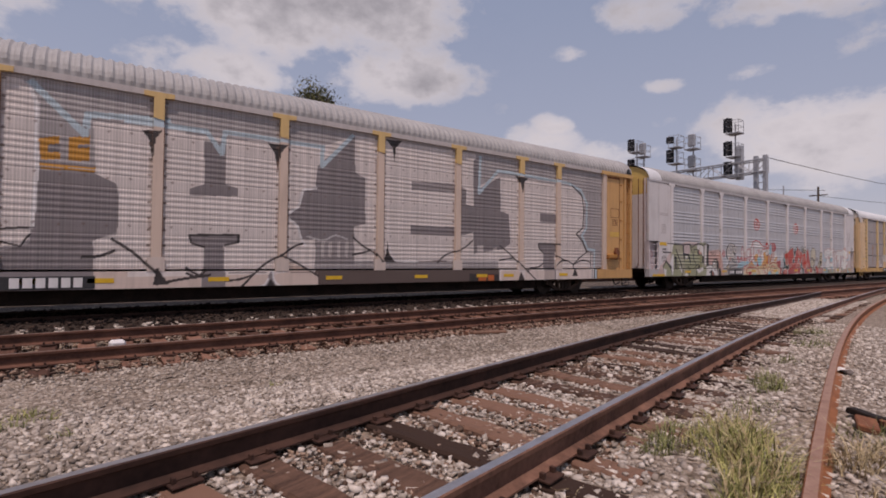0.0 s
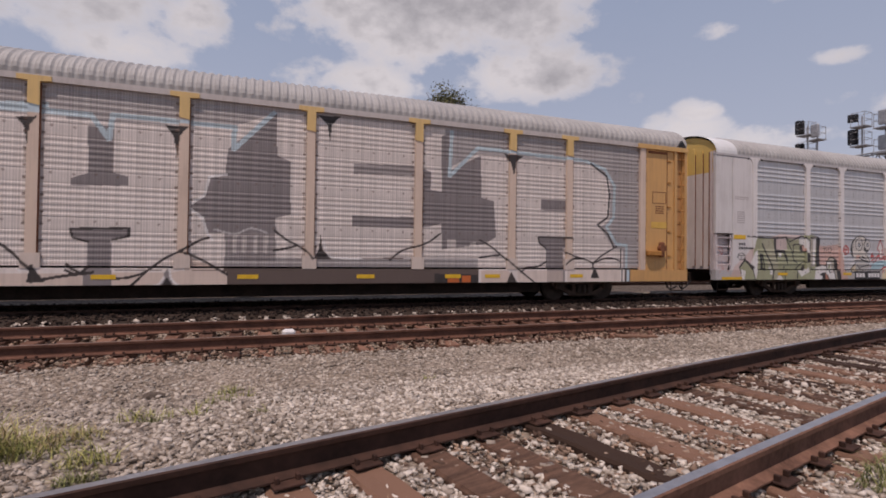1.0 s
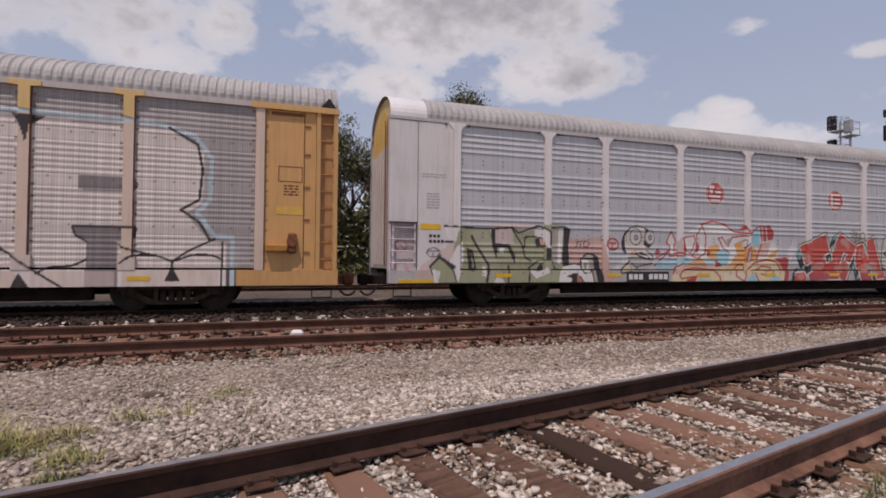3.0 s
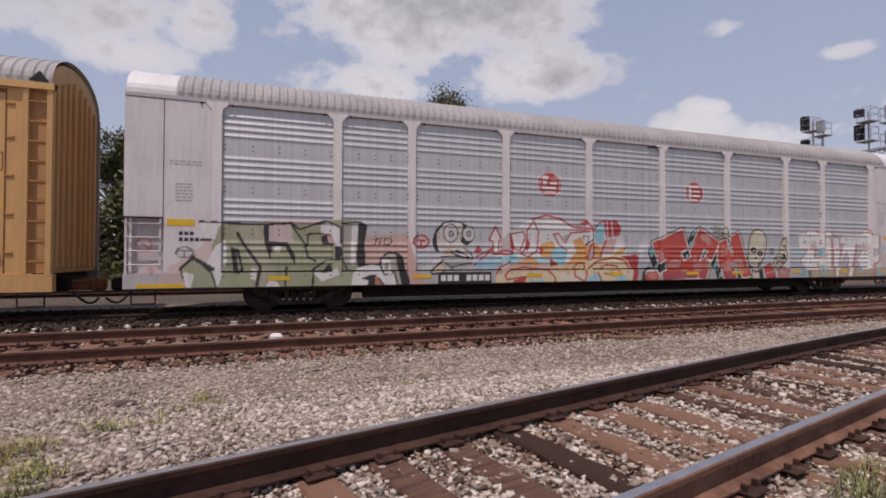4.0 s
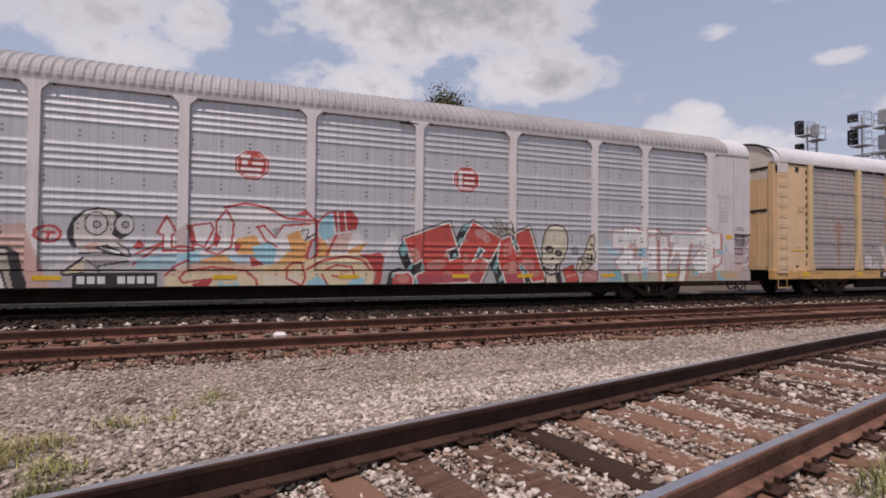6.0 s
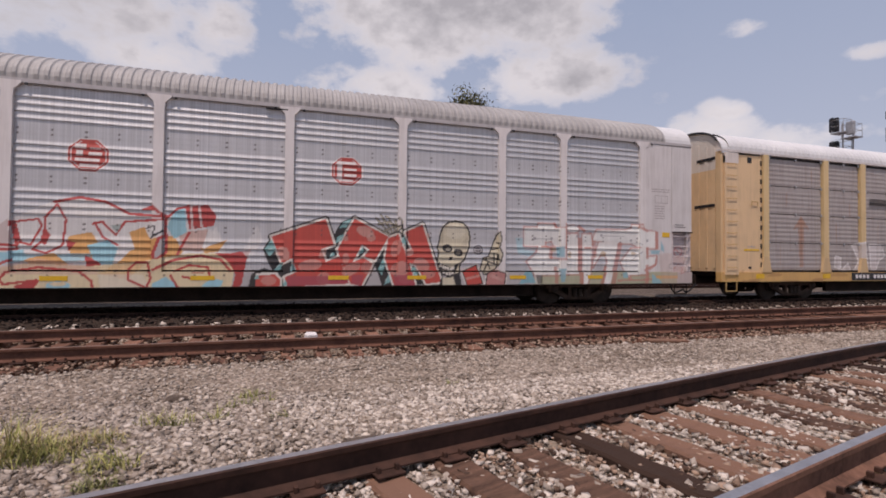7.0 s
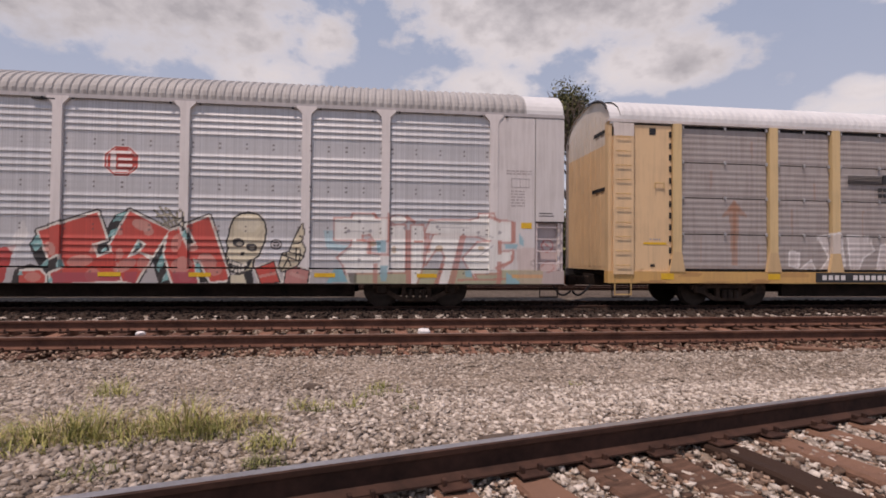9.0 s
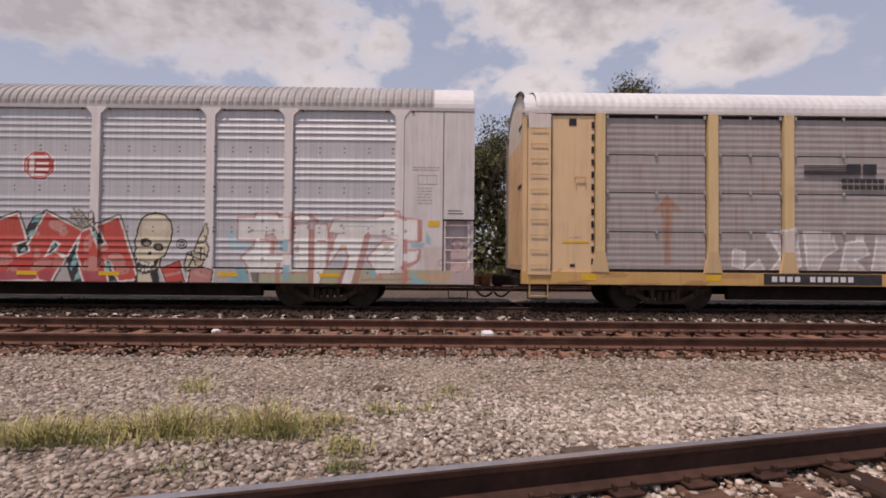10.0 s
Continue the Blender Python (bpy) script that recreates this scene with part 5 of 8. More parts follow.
    p.poly(leg, (-1.65, 1.02), (-1.40, 1.17), (-0.46, 0.76), (-0.45, 0.43), (-1.44, 0.43), (-1.60, 0.61))
    p.poly(w, (-1.65, 1.04), (-1.40, 1.22), (-1.27, 0.92), (-1.37, 0.81), (-1.62, 0.74), alpha=0.7)
    p.poly(leg, (6.04, 0.82), (6.88, 0.82), (7.01, 0.67), (7.12, 0.37), (6.04, 0.38))
    p.poly(leg, (7.19, 0.82), (8.73, 0.82), (8.73, 0.48), (7.20, 0.49), alpha=0.6)
    p.poly(leg, (8.89, 0.87), (10.84, 0.95), (10.84, 0.47), (8.90, 0.48), alpha=0.6)
    p.curve(k, 0.055, (-2.40, 0.44), (-2.11, 0.76), (-1.78, 1.05), (-1.39, 1.27), (-1.06, 1.49), (-0.86, 1.56))
    p.curve(k, 0.055, (-1.42, 1.23), (-1.16, 1.13), (-0.82, 0.94), (-0.45, 0.71))
    p.curve(k, 0.055, (-2.75, 0.62), (-2.43, 0.65), (-2.13, 0.75))
    p.curve(k, 0.055, (-3.59, 0.69), (-3.34, 0.74), (-3.18, 0.89))
    p.curve(k, 0.055, (-3.59, 0.81), (-3.38, 0.70))
    p.curve(k, 0.055, (0.58, 1.77), (0.85, 1.56), (1.10, 1.43), (1.35, 1.26), (1.49, 1.09))
    p.curve(k, 0.055, (0.57, 1.29), (0.88, 1.35), (1.11, 1.42))
    p.curve(k, 0.055, (-3.59, 0.93), (-3.44, 0.81), (-3.23, 0.72))
    p.curve(k, 0.05, (3.44, 1.08), (3.79, 1.34), (4.42, 1.53), (4.84, 1.81))
    p.curve(k, 0.05, (6.02, 1.67), (6.34, 1.51), (6.72, 1.24), (7.23, 0.85), (7.80, 0.44))
    p.curve(k, 0.05, (6.02, 1.17), (6.39, 1.23), (6.69, 1.25))
    p.curve(k, 0.05, (7.29, 0.76), (7.51, 0.90), (7.91, 0.94), (8.18, 1.08))
    p.curve(k, 0.05, (8.82, 1.36), (9.23, 1.24), (9.65, 1.13), (9.86, 1.06), (10.17, 1.28), (10.73, 1.57))
    p.curve(k, 0.05, (8.83, 0.99), (9.06, 1.16), (9.52, 1.18))
    p.curve(k, 0.05, (9.93, 1.06), (10.26, 1.19), (10.66, 1.19), (10.90, 1.09))
    p.curve(k, 0.05, (9.86, 1.07), (9.84, 0.82), (9.88, 0.60))
    p.curve(h, 0.03, (-1.45, 1.14), (-1.35, 0.81), alpha=0.7)
    p.curve(h, 0.05, (-1.65, 0.92), (-1.60, 0.61), (-1.44, 0.46), alpha=0.7)
    p.curve(h, 0.05, (-1.75, 0.66), (-1.84, 0.50), (-1.99, 0.45), alpha=0.6)
    p.curve(h, 0.045, (1.74, 1.53), (1.85, 1.22), (2.05, 1.13), (2.71, 1.11), alpha=0.8)
    p.curve(h, 0.045, (-0.75, 1.76), (-0.30, 1.67), (0.05, 1.81), (0.41, 1.71), alpha=0.5)
    p.poly(k, (1.49, 1.09), (1.63, 1.33), (1.67, 1.74), (1.72, 1.33), (1.95, 1.09))
    p.poly(k, (6.82, 0.40), (6.99, 0.79), (7.23, 0.40))
    p.poly(k, (9.71, 0.60), (9.86, 0.95), (10.03, 0.60))
    p.poly(k, (-1.79, 0.44), (-1.69, 0.66), (-1.55, 0.43))
    p.curve(k, 0.06, (-5.03, 1.55), (-4.68, 1.30), (-4.28, 0.91), (-3.96, 0.58))
    p.curve(k, 0.06, (-4.17, 0.57), (-3.63, 0.68), (-3.09, 0.76))
    p.curve(k, 0.06, (-5.54, 1.15), (-5.24, 1.18), (-4.97, 1.30))
    p.poly(k, (-4.25, 0.56), (-4.18, 0.96), (-3.96, 0.55))
    p.curve(h, 0.03, (-4.49, 0.96), (-4.35, 0.77), alpha=0.7)
    p.curve(h, 0.03, (-3.97, 0.96), (-3.84, 1.10), alpha=0.7)
    # shadow of the sill lip painted in as thin dark level lines
    p.curve((0.10, 0.07, 0.06), 0.025, (-1.19, 0.81), (-0.47, 0.81))
    p.curve((0.10, 0.07, 0.06), 0.025, (-2.69, 0.81), (-1.80, 0.81))
    p.curve((0.10, 0.07, 0.06), 0.025, (2.71, 1.12), (3.80, 1.13))
    p.curve((0.10, 0.07, 0.06), 0.025, (4.36, 0.82), (5.96, 0.83))
    p.curve((0.10, 0.07, 0.06), 0.025, (0.31, 0.82), (1.02, 0.82))
    p.poly(k, (-4.53, 3.99), (-4.13, 4.01), (-4.26, 3.81), (-4.31, 3.33), (-4.38, 3.79))
    p.poly(k, (-1.8, 4.09), (-1.32, 4.07), (-1.48, 3.87), (-1.54, 3.4), (-1.63, 3.85))
    p.poly(k, (1.57, 4.68), (2.13, 4.71), (1.91, 4.49), (1.86, 4.03), (1.8, 4.47))
    p.poly(k, (6.77, 4.16), (7.41, 4.15), (7.12, 3.93), (7.05, 3.53), (6.94, 3.91))
    for s in (-1, 1):
        p.rect((0.58, 0.32, 0.12), *sorted((s * 11.2, s * 13.6))[:1], 0.4, sorted((s * 11.2, s * 13.6))[1], 0.9)
    p.poly(k, (4.67, 0.73), (5.98, 0.7), (5.98, 0.42), (4.68, 0.45))
    p.poly((0.55, 0.13, 0.03), (5.05, 0.67), (5.38, 0.67), (5.39, 0.5), (5.05, 0.5))
    p.poly((0.55, 0.13, 0.03), (5.47, 0.67), (5.72, 0.67), (5.72, 0.5), (5.47, 0.5))
    return p


def foot_paint():
    """A row of overlapping graffiti along the foot of the car."""
    p = Paint()
    ol = (0.33, 0.34, 0.215)
    w = (0.72, 0.70, 0.68)
    k = (0.03, 0.028, 0.03)
    pk = (0.58, 0.36, 0.30)
    r = (0.46, 0.065, 0.06)
    o = (0.68, 0.36, 0.13)
    b = (0.30, 0.56, 0.64)
    cr = (0.70, 0.58, 0.38)
    t = (0.10, 0.26, 0.27)
    p.poly(pk, (-12.96, 0.51), (-12.67, 0.98), (-12.01, 1.46), (-11.76, 1.78), (-10.36, 2.17), (-9.01, 2.14), (-8.0, 1.76), (-7.06, 1.52), (-6.64, 0.47), (-12.96, 0.47), alpha=0.5)
    p.poly(ol, (-11.76, 2.04), (-10.73, 2.01), (-10.51, 1.57), (-9.98, 1.61), (-10.02, 2.05), (-9.5, 1.96), (-9.16, 2.15), (-8.61, 2.18), (-8.29, 2.12), (-8.29, 0.48), (-11.74, 0.5), (-11.79, 0.98))
    p.poly((0.42, 0.40, 0.30), (-11.29, 1.92), (-10.81, 2.0), (-10.55, 1.48), (-10.32, 0.49), (-10.73, 0.49), (-11.07, 1.31), alpha=0.7)
    p.poly(w, (-12.04, 2.02), (-11.51, 2.03), (-11.65, 1.91), (-11.72, 1.62), (-11.94, 1.68))
    p.poly(w, (-11.72, 1.46), (-11.5, 1.63), (-11.47, 1.14), (-11.65, 0.53), (-11.97, 0.66), (-12.0, 0.85))
    p.outlined(ol, k, 0.04, (-12.45, 0.95), (-12.15, 1.22), (-11.79, 0.85), (-11.68, 0.5), (-12.27, 0.5))
    p.poly(w, (-12.39, 0.88), (-12.15, 0.82), (-12.22, 0.5), (-12.32, 0.53))
    p.line(k, 0.09, (-12.18, 1.2), (-11.76, 0.93))
    p.line(k, 0.05, (-12.43, 0.95), (-12.18, 1.22))
    p.poly(k, (-11.4, 1.47), (-11.21, 1.4), (-11.1, 0.9), (-11.21, 0.82), (-11.32, 0.85))
    p.poly(ol, (-11.27, 1.34), (-11.16, 0.98), (-11.21, 0.85))
    p.poly(k, (-10.68, 2.02), (-10.55, 2.0), (-10.55, 1.61), (-10.11, 1.58), (-9.94, 1.28), (-9.94, 1.02), (-10.17, 1.48), (-10.47, 1.48), (-10.51, 1.15), (-10.64, 1.54))
    p.poly(w, (-10.4, 1.48), (-10.27, 1.48), (-10.29, 1.31), (-10.42, 1.35))
    p.poly(w, (-10.62, 0.49), (-10.47, 0.75), (-10.25, 0.49))
    p.poly(w, (-10.92, 0.98), (-10.81, 0.92), (-10.83, 0.66), (-10.96, 0.72))
    p.line(k, 0.07, (-10.81, 0.53), (-10.73, 0.98), (-11.07, 1.47), (-11.25, 1.79))
    p.line(k, 0.05, (-10.17, 0.49), (-10.13, 0.98))
    p.line(k, 0.05, (-12.01, 1.62), (-11.79, 1.62))
    p.line(k, 0.05, (-12.04, 2.03), (-10.73, 2.0), (-10.64, 2.0), (-10.02, 2.05), (-9.83, 1.9), (-9.21, 2.13))
    p.line(k, 0.05, (-10.02, 2.01), (-9.71, 1.55), (-9.63, 1.22), (-9.44, 1.12))
    p.line(k, 0.05, (-9.65, 1.49), (-9.63, 1.79), (-9.17, 1.83))
    p.line(k, 0.05, (-9.52, 0.48), (-9.5, 0.92), (-9.21, 1.12), (-8.69, 1.19))
    p.poly((0.36, 0.37, 0.24), (-9.21, 1.12), (-8.65, 1.19), (-8.53, 0.48), (-9.01, 0.48), (-9.21, 0.79))
    p.poly(k, (-9.3, 0.85), (-9.11, 1.07), (-8.97, 0.79))
    p.poly(w, (-9.52, 0.85), (-9.21, 0.82), (-8.93, 0.95), (-8.85, 0.79), (-9.29, 0.62))
    p.poly(k, (-9.32, 1.74), (-9.01, 1.87), (-8.97, 1.53), (-9.28, 1.52))
    p.poly(pk, (-9.17, 1.76), (-8.97, 1.8), (-8.97, 1.56), (-9.13, 1.59))
    p.poly(w, (-9.34, 2.03), (-9.16, 2.1), (-8.84, 1.97), (-8.7, 1.86), (-8.73, 1.56), (-8.85, 1.49), (-8.98, 1.53), (-9.06, 1.79), (-9.32, 1.83))
    p.line(k, 0.05, (-9.36, 2.05), (-9.16, 2.12), (-8.84, 1.96), (-8.81, 1.33), (-8.66, 0.88), (-8.57, 0.88))
    p.poly((0.42, 0.38, 0.32), (-8.8, 2.05), (-8.38, 2.09), (-8.41, 1.69), (-8.57, 0.98), (-8.7, 0.98), (-8.82, 1.44))
    p.poly(w, (-8.54, 2.06), (-8.36, 2.1), (-8.44, 1.57), (-8.47, 0.98), (-8.59, 1.07), (-8.58, 1.45))
    p.poly(k, (-8.99, 1.5), (-8.82, 1.5), (-8.82, 1.12), (-8.97, 1.12))
    p.poly(pk, (-8.27, 1.75), (-7.11, 1.85), (-6.89, 1.23), (-6.76, 0.8), (-6.58, 0.42), (-7.09, 0.43), (-7.17, 0.98), (-7.42, 1.35), (-7.73, 1.28), (-7.83, 1.03), (-8.26, 1.0), alpha=0.8)
    p.poly(k, (-8.38, 2.09), (-8.24, 2.09), (-8.16, 1.98), (-8.22, 1.58), (-8.2, 1.0), (-8.37, 0.95), (-8.44, 1.16), (-8.4, 1.57))
    p.line(k, 0.05, (-8.82, 2.08), (-8.35, 2.12), (-8.17, 2.02))
    p.poly(w, (-8.58, 0.45), (-8.53, 0.8), (-8.37, 0.98), (-8.08, 1.03), (-7.78, 1.03), (-7.72, 0.74), (-7.4, 0.8), (-7.31, 0.43))
    p.poly(k, (-8.32, 0.68), (-8.05, 0.78), (-7.91, 0.74), (-7.97, 0.44), (-8.17, 0.44), (-8.13, 0.62))
    p.poly((0.44, 0.19, 0.13), (-7.97, 0.74), (-7.87, 0.68), (-7.71, 0.44), (-7.97, 0.44))
    p.outlined((0.42, 0.38, 0.32), k, 0.045, (-7.82, 1.03), (-7.8, 1.2), (-7.37, 1.2), (-7.3, 0.8), (-7.22, 0.43), (-7.35, 0.43), (-7.46, 0.86), (-7.72, 0.76))
    p.poly(w, (-7.78, 1.15), (-7.55, 1.16), (-7.52, 0.8), (-7.71, 0.8))
    p.poly(ol, (-7.69, 1.08), (-7.59, 1.1), (-7.61, 0.86), (-7.71, 0.88))
    p.poly(k, (-7.8, 1.17), (-7.72, 1.3), (-7.58, 1.37), (-7.37, 1.35), (-7.2, 1.23), (-7.15, 0.92), (-7.05, 0.67), (-7.02, 0.43), (-7.23, 0.43), (-7.27, 0.68), (-7.33, 0.98), (-7.34, 1.17))
    p.poly((0.42, 0.38, 0.32), (-7.74, 1.21), (-7.6, 1.31), (-7.41, 1.3), (-7.37, 1.23))
    p.line(k, 0.035, (-8.37, 0.98), (-8.08, 1.04), (-7.8, 1.03))
    p.line(k, 0.04, (-7.87, 0.69), (-7.68, 0.44))
    p.line(k, 0.03, (-8.01, 1.68), (-7.75, 1.72), alpha=0.8)
    p.line(k, 0.03, (-7.92, 1.69), (-7.95, 1.55), (-8.01, 1.53))
    p.line(k, 0.03, (-7.81, 1.71), (-7.83, 1.54))
    p.line(k, 0.03, (-7.72, 1.55), (-7.69, 1.72), (-7.54, 1.7), (-7.5, 1.64), (-7.58, 1.55), (-7.72, 1.54))
    p.oval(r, -6.71, 1.64, 0.25, 0.2, 0)
    p.oval((0.55, 0.45, 0.44), -6.71, 1.64, 0.19, 0.14, 0)
    p.line(r, 0.05, (-6.82, 1.67), (-6.58, 1.66))
    p.line(r, 0.05, (-6.7, 1.66), (-6.72, 1.51))
    p.poly(r, (-6.98, 1.6), (-6.88, 1.68), (-6.88, 1.53))
    p.poly(w, (-6.72, 0.88), (-6.28, 1.21), (-6.15, 1.37), (-6.1, 1.09), (-6.45, 0.83), alpha=0.5)
    p.poly(cr, (-6.45, 0.81), (-6.08, 1.11), (-6.07, 0.81), alpha=0.8)
    p.line(k, 0.05, (-6.08, 1.14), (-6.45, 0.83), (-6.39, 0.77), (-6.07, 0.81))
    p.line(k, 0.05, (-6.14, 0.77), (-6.2, 0.42))
    p.poly(k, (-6.38, 1.74), (-6.29, 1.98), (-6.09, 2.16), (-5.84, 2.23), (-5.55, 2.19), (-5.28, 2.06), (-5.17, 1.84), (-5.22, 1.67), (-5.6, 1.38), (-6.1, 1.31), (-6.31, 1.39), (-6.38, 1.55))
    p.poly((0.60, 0.56, 0.51), (-6.26, 1.56), (-6.26, 1.88), (-6.05, 2.14), (-5.79, 2.2), (-5.56, 2.16), (-5.47, 2.0), (-5.58, 1.64), (-5.36, 1.51), (-5.21, 1.25), (-5.59, 1.14), (-6.15, 1.24))
    p.oval(k, -5.86, 1.88, 0.225, 0.265, 0)
    p.oval((0.63, 0.60, 0.57), -5.86, 1.88, 0.195, 0.235, 0)
    p.oval(k, -5.34, 1.87, 0.2, 0.235, 0)
    p.oval((0.63, 0.60, 0.57), -5.33, 1.87, 0.17, 0.205, 0)
    p.oval(k, -5.85, 1.86, 0.085, 0.09, 0)
    p.oval((0.4, 0.42, 0.45), -5.85, 1.86, 0.055, 0.06, 0)
    p.oval(k, -5.32, 1.87, 0.075, 0.085, 0)
    p.oval((0.4, 0.42, 0.45), -5.32, 1.87, 0.045, 0.055, 0)
    p.poly(pk, (-6.08, 1.4), (-5.89, 1.48), (-5.71, 1.35), (-6.0, 1.29))
    p.poly(k, (-5.89, 1.37), (-5.66, 1.43), (-5.38, 1.28), (-5.3, 1.2), (-5.71, 1.25))
    p.line(w, 0.04, (-5.78, 1.36), (-5.41, 1.25))
    p.line(k, 0.035, (-6.17, 1.24), (-5.77, 1.25), (-5.21, 1.17), (-5.26, 1.33), (-5.46, 1.46))
    p.poly((0.46, 0.44, 0.42), (-6.05, 1.18), (-5.3, 1.15), (-5.21, 0.99), (-5.82, 0.81), (-6.07, 0.83))
    p.line(k, 0.035, (-5.82, 0.96), (-5.24, 1.07))
    p.line(k, 0.03, (-6.03, 1.09), (-5.82, 0.92), (-5.76, 0.8))
    p.poly(r, (-5.18, 1.38), (-5.05, 1.57), (-4.93, 1.41), (-5.07, 1.33))
    p.line(r, 0.045, (-5.17, 0.99), (-4.51, 1.53), (-5.12, 1.23))
    p.poly(w, (-4.62, 0.99), (-4.48, 1.4), (-4.13, 1.94), (-3.29, 2.39), (-2.53, 2.45), (-1.81, 2.13), (-1.06, 2.07), (-0.12, 1.76), (0.04, 1.24), (-2.51, 1.0), alpha=0.75)
    p.outlined(w, r, 0.05, (-4.52, 2.09), (-4.32, 1.73), (-4.41, 1.66), (-4.41, 1.4), (-4.0, 1.4), (-3.97, 1.32), (-4.58, 1.31), (-4.59, 1.66), (-4.71, 1.71))
    p.poly((0.55, 0.46, 0.44), (-4.36, 1.73), (-4.11, 1.94), (-4.08, 1.45), (-4.36, 1.42))
    p.line(r, 0.07, (-4.08, 1.89), (-3.97, 1.4))
    p.outlined(w, r, 0.045, (-4.03, 1.89), (-3.62, 1.96), (-3.56, 1.82), (-3.74, 1.41), (-3.92, 1.46))
    p.outlined(w, r, 0.045, (-3.51, 1.99), (-3.29, 2.28), (-3.13, 1.97), (-3.18, 1.41), (-3.47, 1.24), (-3.71, 1.32), (-3.5, 1.55))
    p.poly(r, (-3.52, 1.82), (-3.4, 1.62), (-3.48, 1.41), (-3.58, 1.46))
    p.poly(w, (-3.05, 2.29), (-2.67, 2.42), (-2.17, 2.29), (-1.88, 2.07), (-2.94, 2.04))
    p.line(r, 0.06, (-3.35, 2.33), (-2.88, 2.45), (-2.39, 2.37), (-1.96, 2.13), (-1.21, 2.09), (-1.49, 2.26))
    p.poly(r, (-1.74, 2.22), (-1.49, 2.36), (-1.37, 2.21))
    p.poly(w, (-2.52, 1.94), (-1.21, 2.0), (-1.13, 1.59), (-2.16, 1.43), alpha=0.6)
    p.line(r, 0.05, (-2.64, 1.88), (-2.47, 1.94), (-2.21, 1.66), (-2.03, 1.95), (-1.21, 2.03))
    p.line(r, 0.05, (-2.61, 1.91), (-2.44, 1.6), (-2.16, 1.43))
    p.poly((0.36, 0.42, 0.40), (-2.31, 1.86), (-2.1, 1.89), (-2.18, 1.69))
    p.line(k, 0.03, (-1.66, 1.8), (-1.44, 1.88), (-1.48, 1.66), (-1.21, 1.81), (-1.54, 1.59))
    p.poly(o, (-3.07, 1.61), (-2.66, 1.71), (-2.45, 1.35), (-2.51, 1.11), (-3.0, 1.16), (-3.1, 1.42))
    p.poly(b, (-2.73, 1.42), (-2.35, 1.54), (-2.16, 1.36), (-2.26, 1.0), (-2.58, 1.0))
    p.poly(b, (-5.12, 1.12), (-4.44, 1.26), (-3.6, 1.2), (-2.66, 1.25), (-2.65, 1.08), (-3.86, 1.05), (-4.62, 0.91), (-5.11, 0.89), alpha=0.75)
    p.poly(o, (-2.16, 1.03), (-1.94, 1.29), (-1.51, 1.59), (-1.06, 1.67), (-0.87, 1.3), (-1.2, 0.93), (-1.94, 0.86))
    p.poly(o, (-3.87, 1.1), (-3.34, 1.25), (-3.06, 1.0), (-3.6, 0.89))
    p.poly(o, (-1.95, 1.72), (-1.66, 1.85), (-1.48, 1.44), (-1.8, 1.26))
    p.poly(b, (-4.25, 1.24), (-3.87, 1.32), (-3.8, 1.1), (-4.19, 1.05))
    p.poly(pk, (-0.98, 1.74), (-0.36, 1.83), (-0.51, 1.31), (-0.87, 1.33), alpha=0.8)
    p.poly(o, (-0.51, 1.38), (0.04, 1.59), (-0.15, 1.31), (-0.43, 1.28))
    p.poly(r, (-3.13, 1.53), (-2.94, 1.47), (-3.07, 1.28))
    p.poly(r, (-2.77, 1.21), (-2.51, 1.06), (-2.37, 0.86), (-2.72, 0.72))
    p.poly(b, (-1.21, 1.86), (-1.06, 2.22), (-0.85, 2.31), (-0.81, 1.75), (-1.06, 1.59))
    p.line(r, 0.05, (-1.24, 1.59), (-1.24, 2.03), (-1.0, 2.28), (-0.76, 2.35))
    p.outlined((0.45, 0.42, 0.42), r, 0.06, (-1.48, 1.22), (-1.36, 1.59), (-1.21, 1.68), (-1.21, 1.3), (-1.41, 1.08))
    p.poly(r, (-0.85, 2.34), (-0.37, 2.39), (-0.19, 2.14), (-0.25, 1.91), (-0.75, 1.81))
    p.line(w, 0.05, (-0.73, 2.35), (-0.69, 1.83), alpha=0.7)
    p.line(w, 0.05, (-0.56, 2.36), (-0.5, 1.88), alpha=0.7)
    p.line(r, 0.06, (-0.75, 1.75), (-0.93, 1.38), (-1.05, 1.08), (-1.47, 0.91))
    p.poly(w, (-0.36, 1.68), (-0.19, 1.89), (-0.12, 1.61), (-0.47, 1.34), alpha=0.8)
    p.poly(cr, (-4.52, 0.4), (-4.52, 0.72), (-4.25, 0.93), (-3.86, 1.02), (-2.65, 0.97), (-1.65, 1.09), (-0.75, 1.27), (-0.04, 1.28), (0.21, 0.86), (0.15, 0.43), (-2.5, 0.4))
    p.poly(pk, (-4.52, 0.72), (-4.12, 1.02), (-3.6, 1.13), (-2.51, 0.93), (-2.51, 0.8), (-4.12, 0.8), alpha=0.5)
    p.poly(o, (-2.51, 0.8), (-2.09, 1.11), (-1.65, 1.0), (-1.94, 0.68), alpha=0.4)
    p.poly(w, (-2.51, 0.8), (-1.65, 0.8), (-1.5, 0.49), (-2.45, 0.46), alpha=0.35)
    p.poly(r, (-3.99, 0.56), (-3.53, 0.69), (-3.66, 0.47), (-3.66, 0.42), (-3.92, 0.45))
    p.poly(r, (-0.2, 1.28), (0.12, 1.28), (0.57, 1.38), (0.47, 1.13), (0.38, 0.55), (0.15, 0.37), (0.24, 0.78), (0.08, 1.08))
    p.poly(b, (-1.47, 0.59), (-1.2, 0.74), (-0.98, 0.56), (-0.98, 0.44), (-1.47, 0.45))
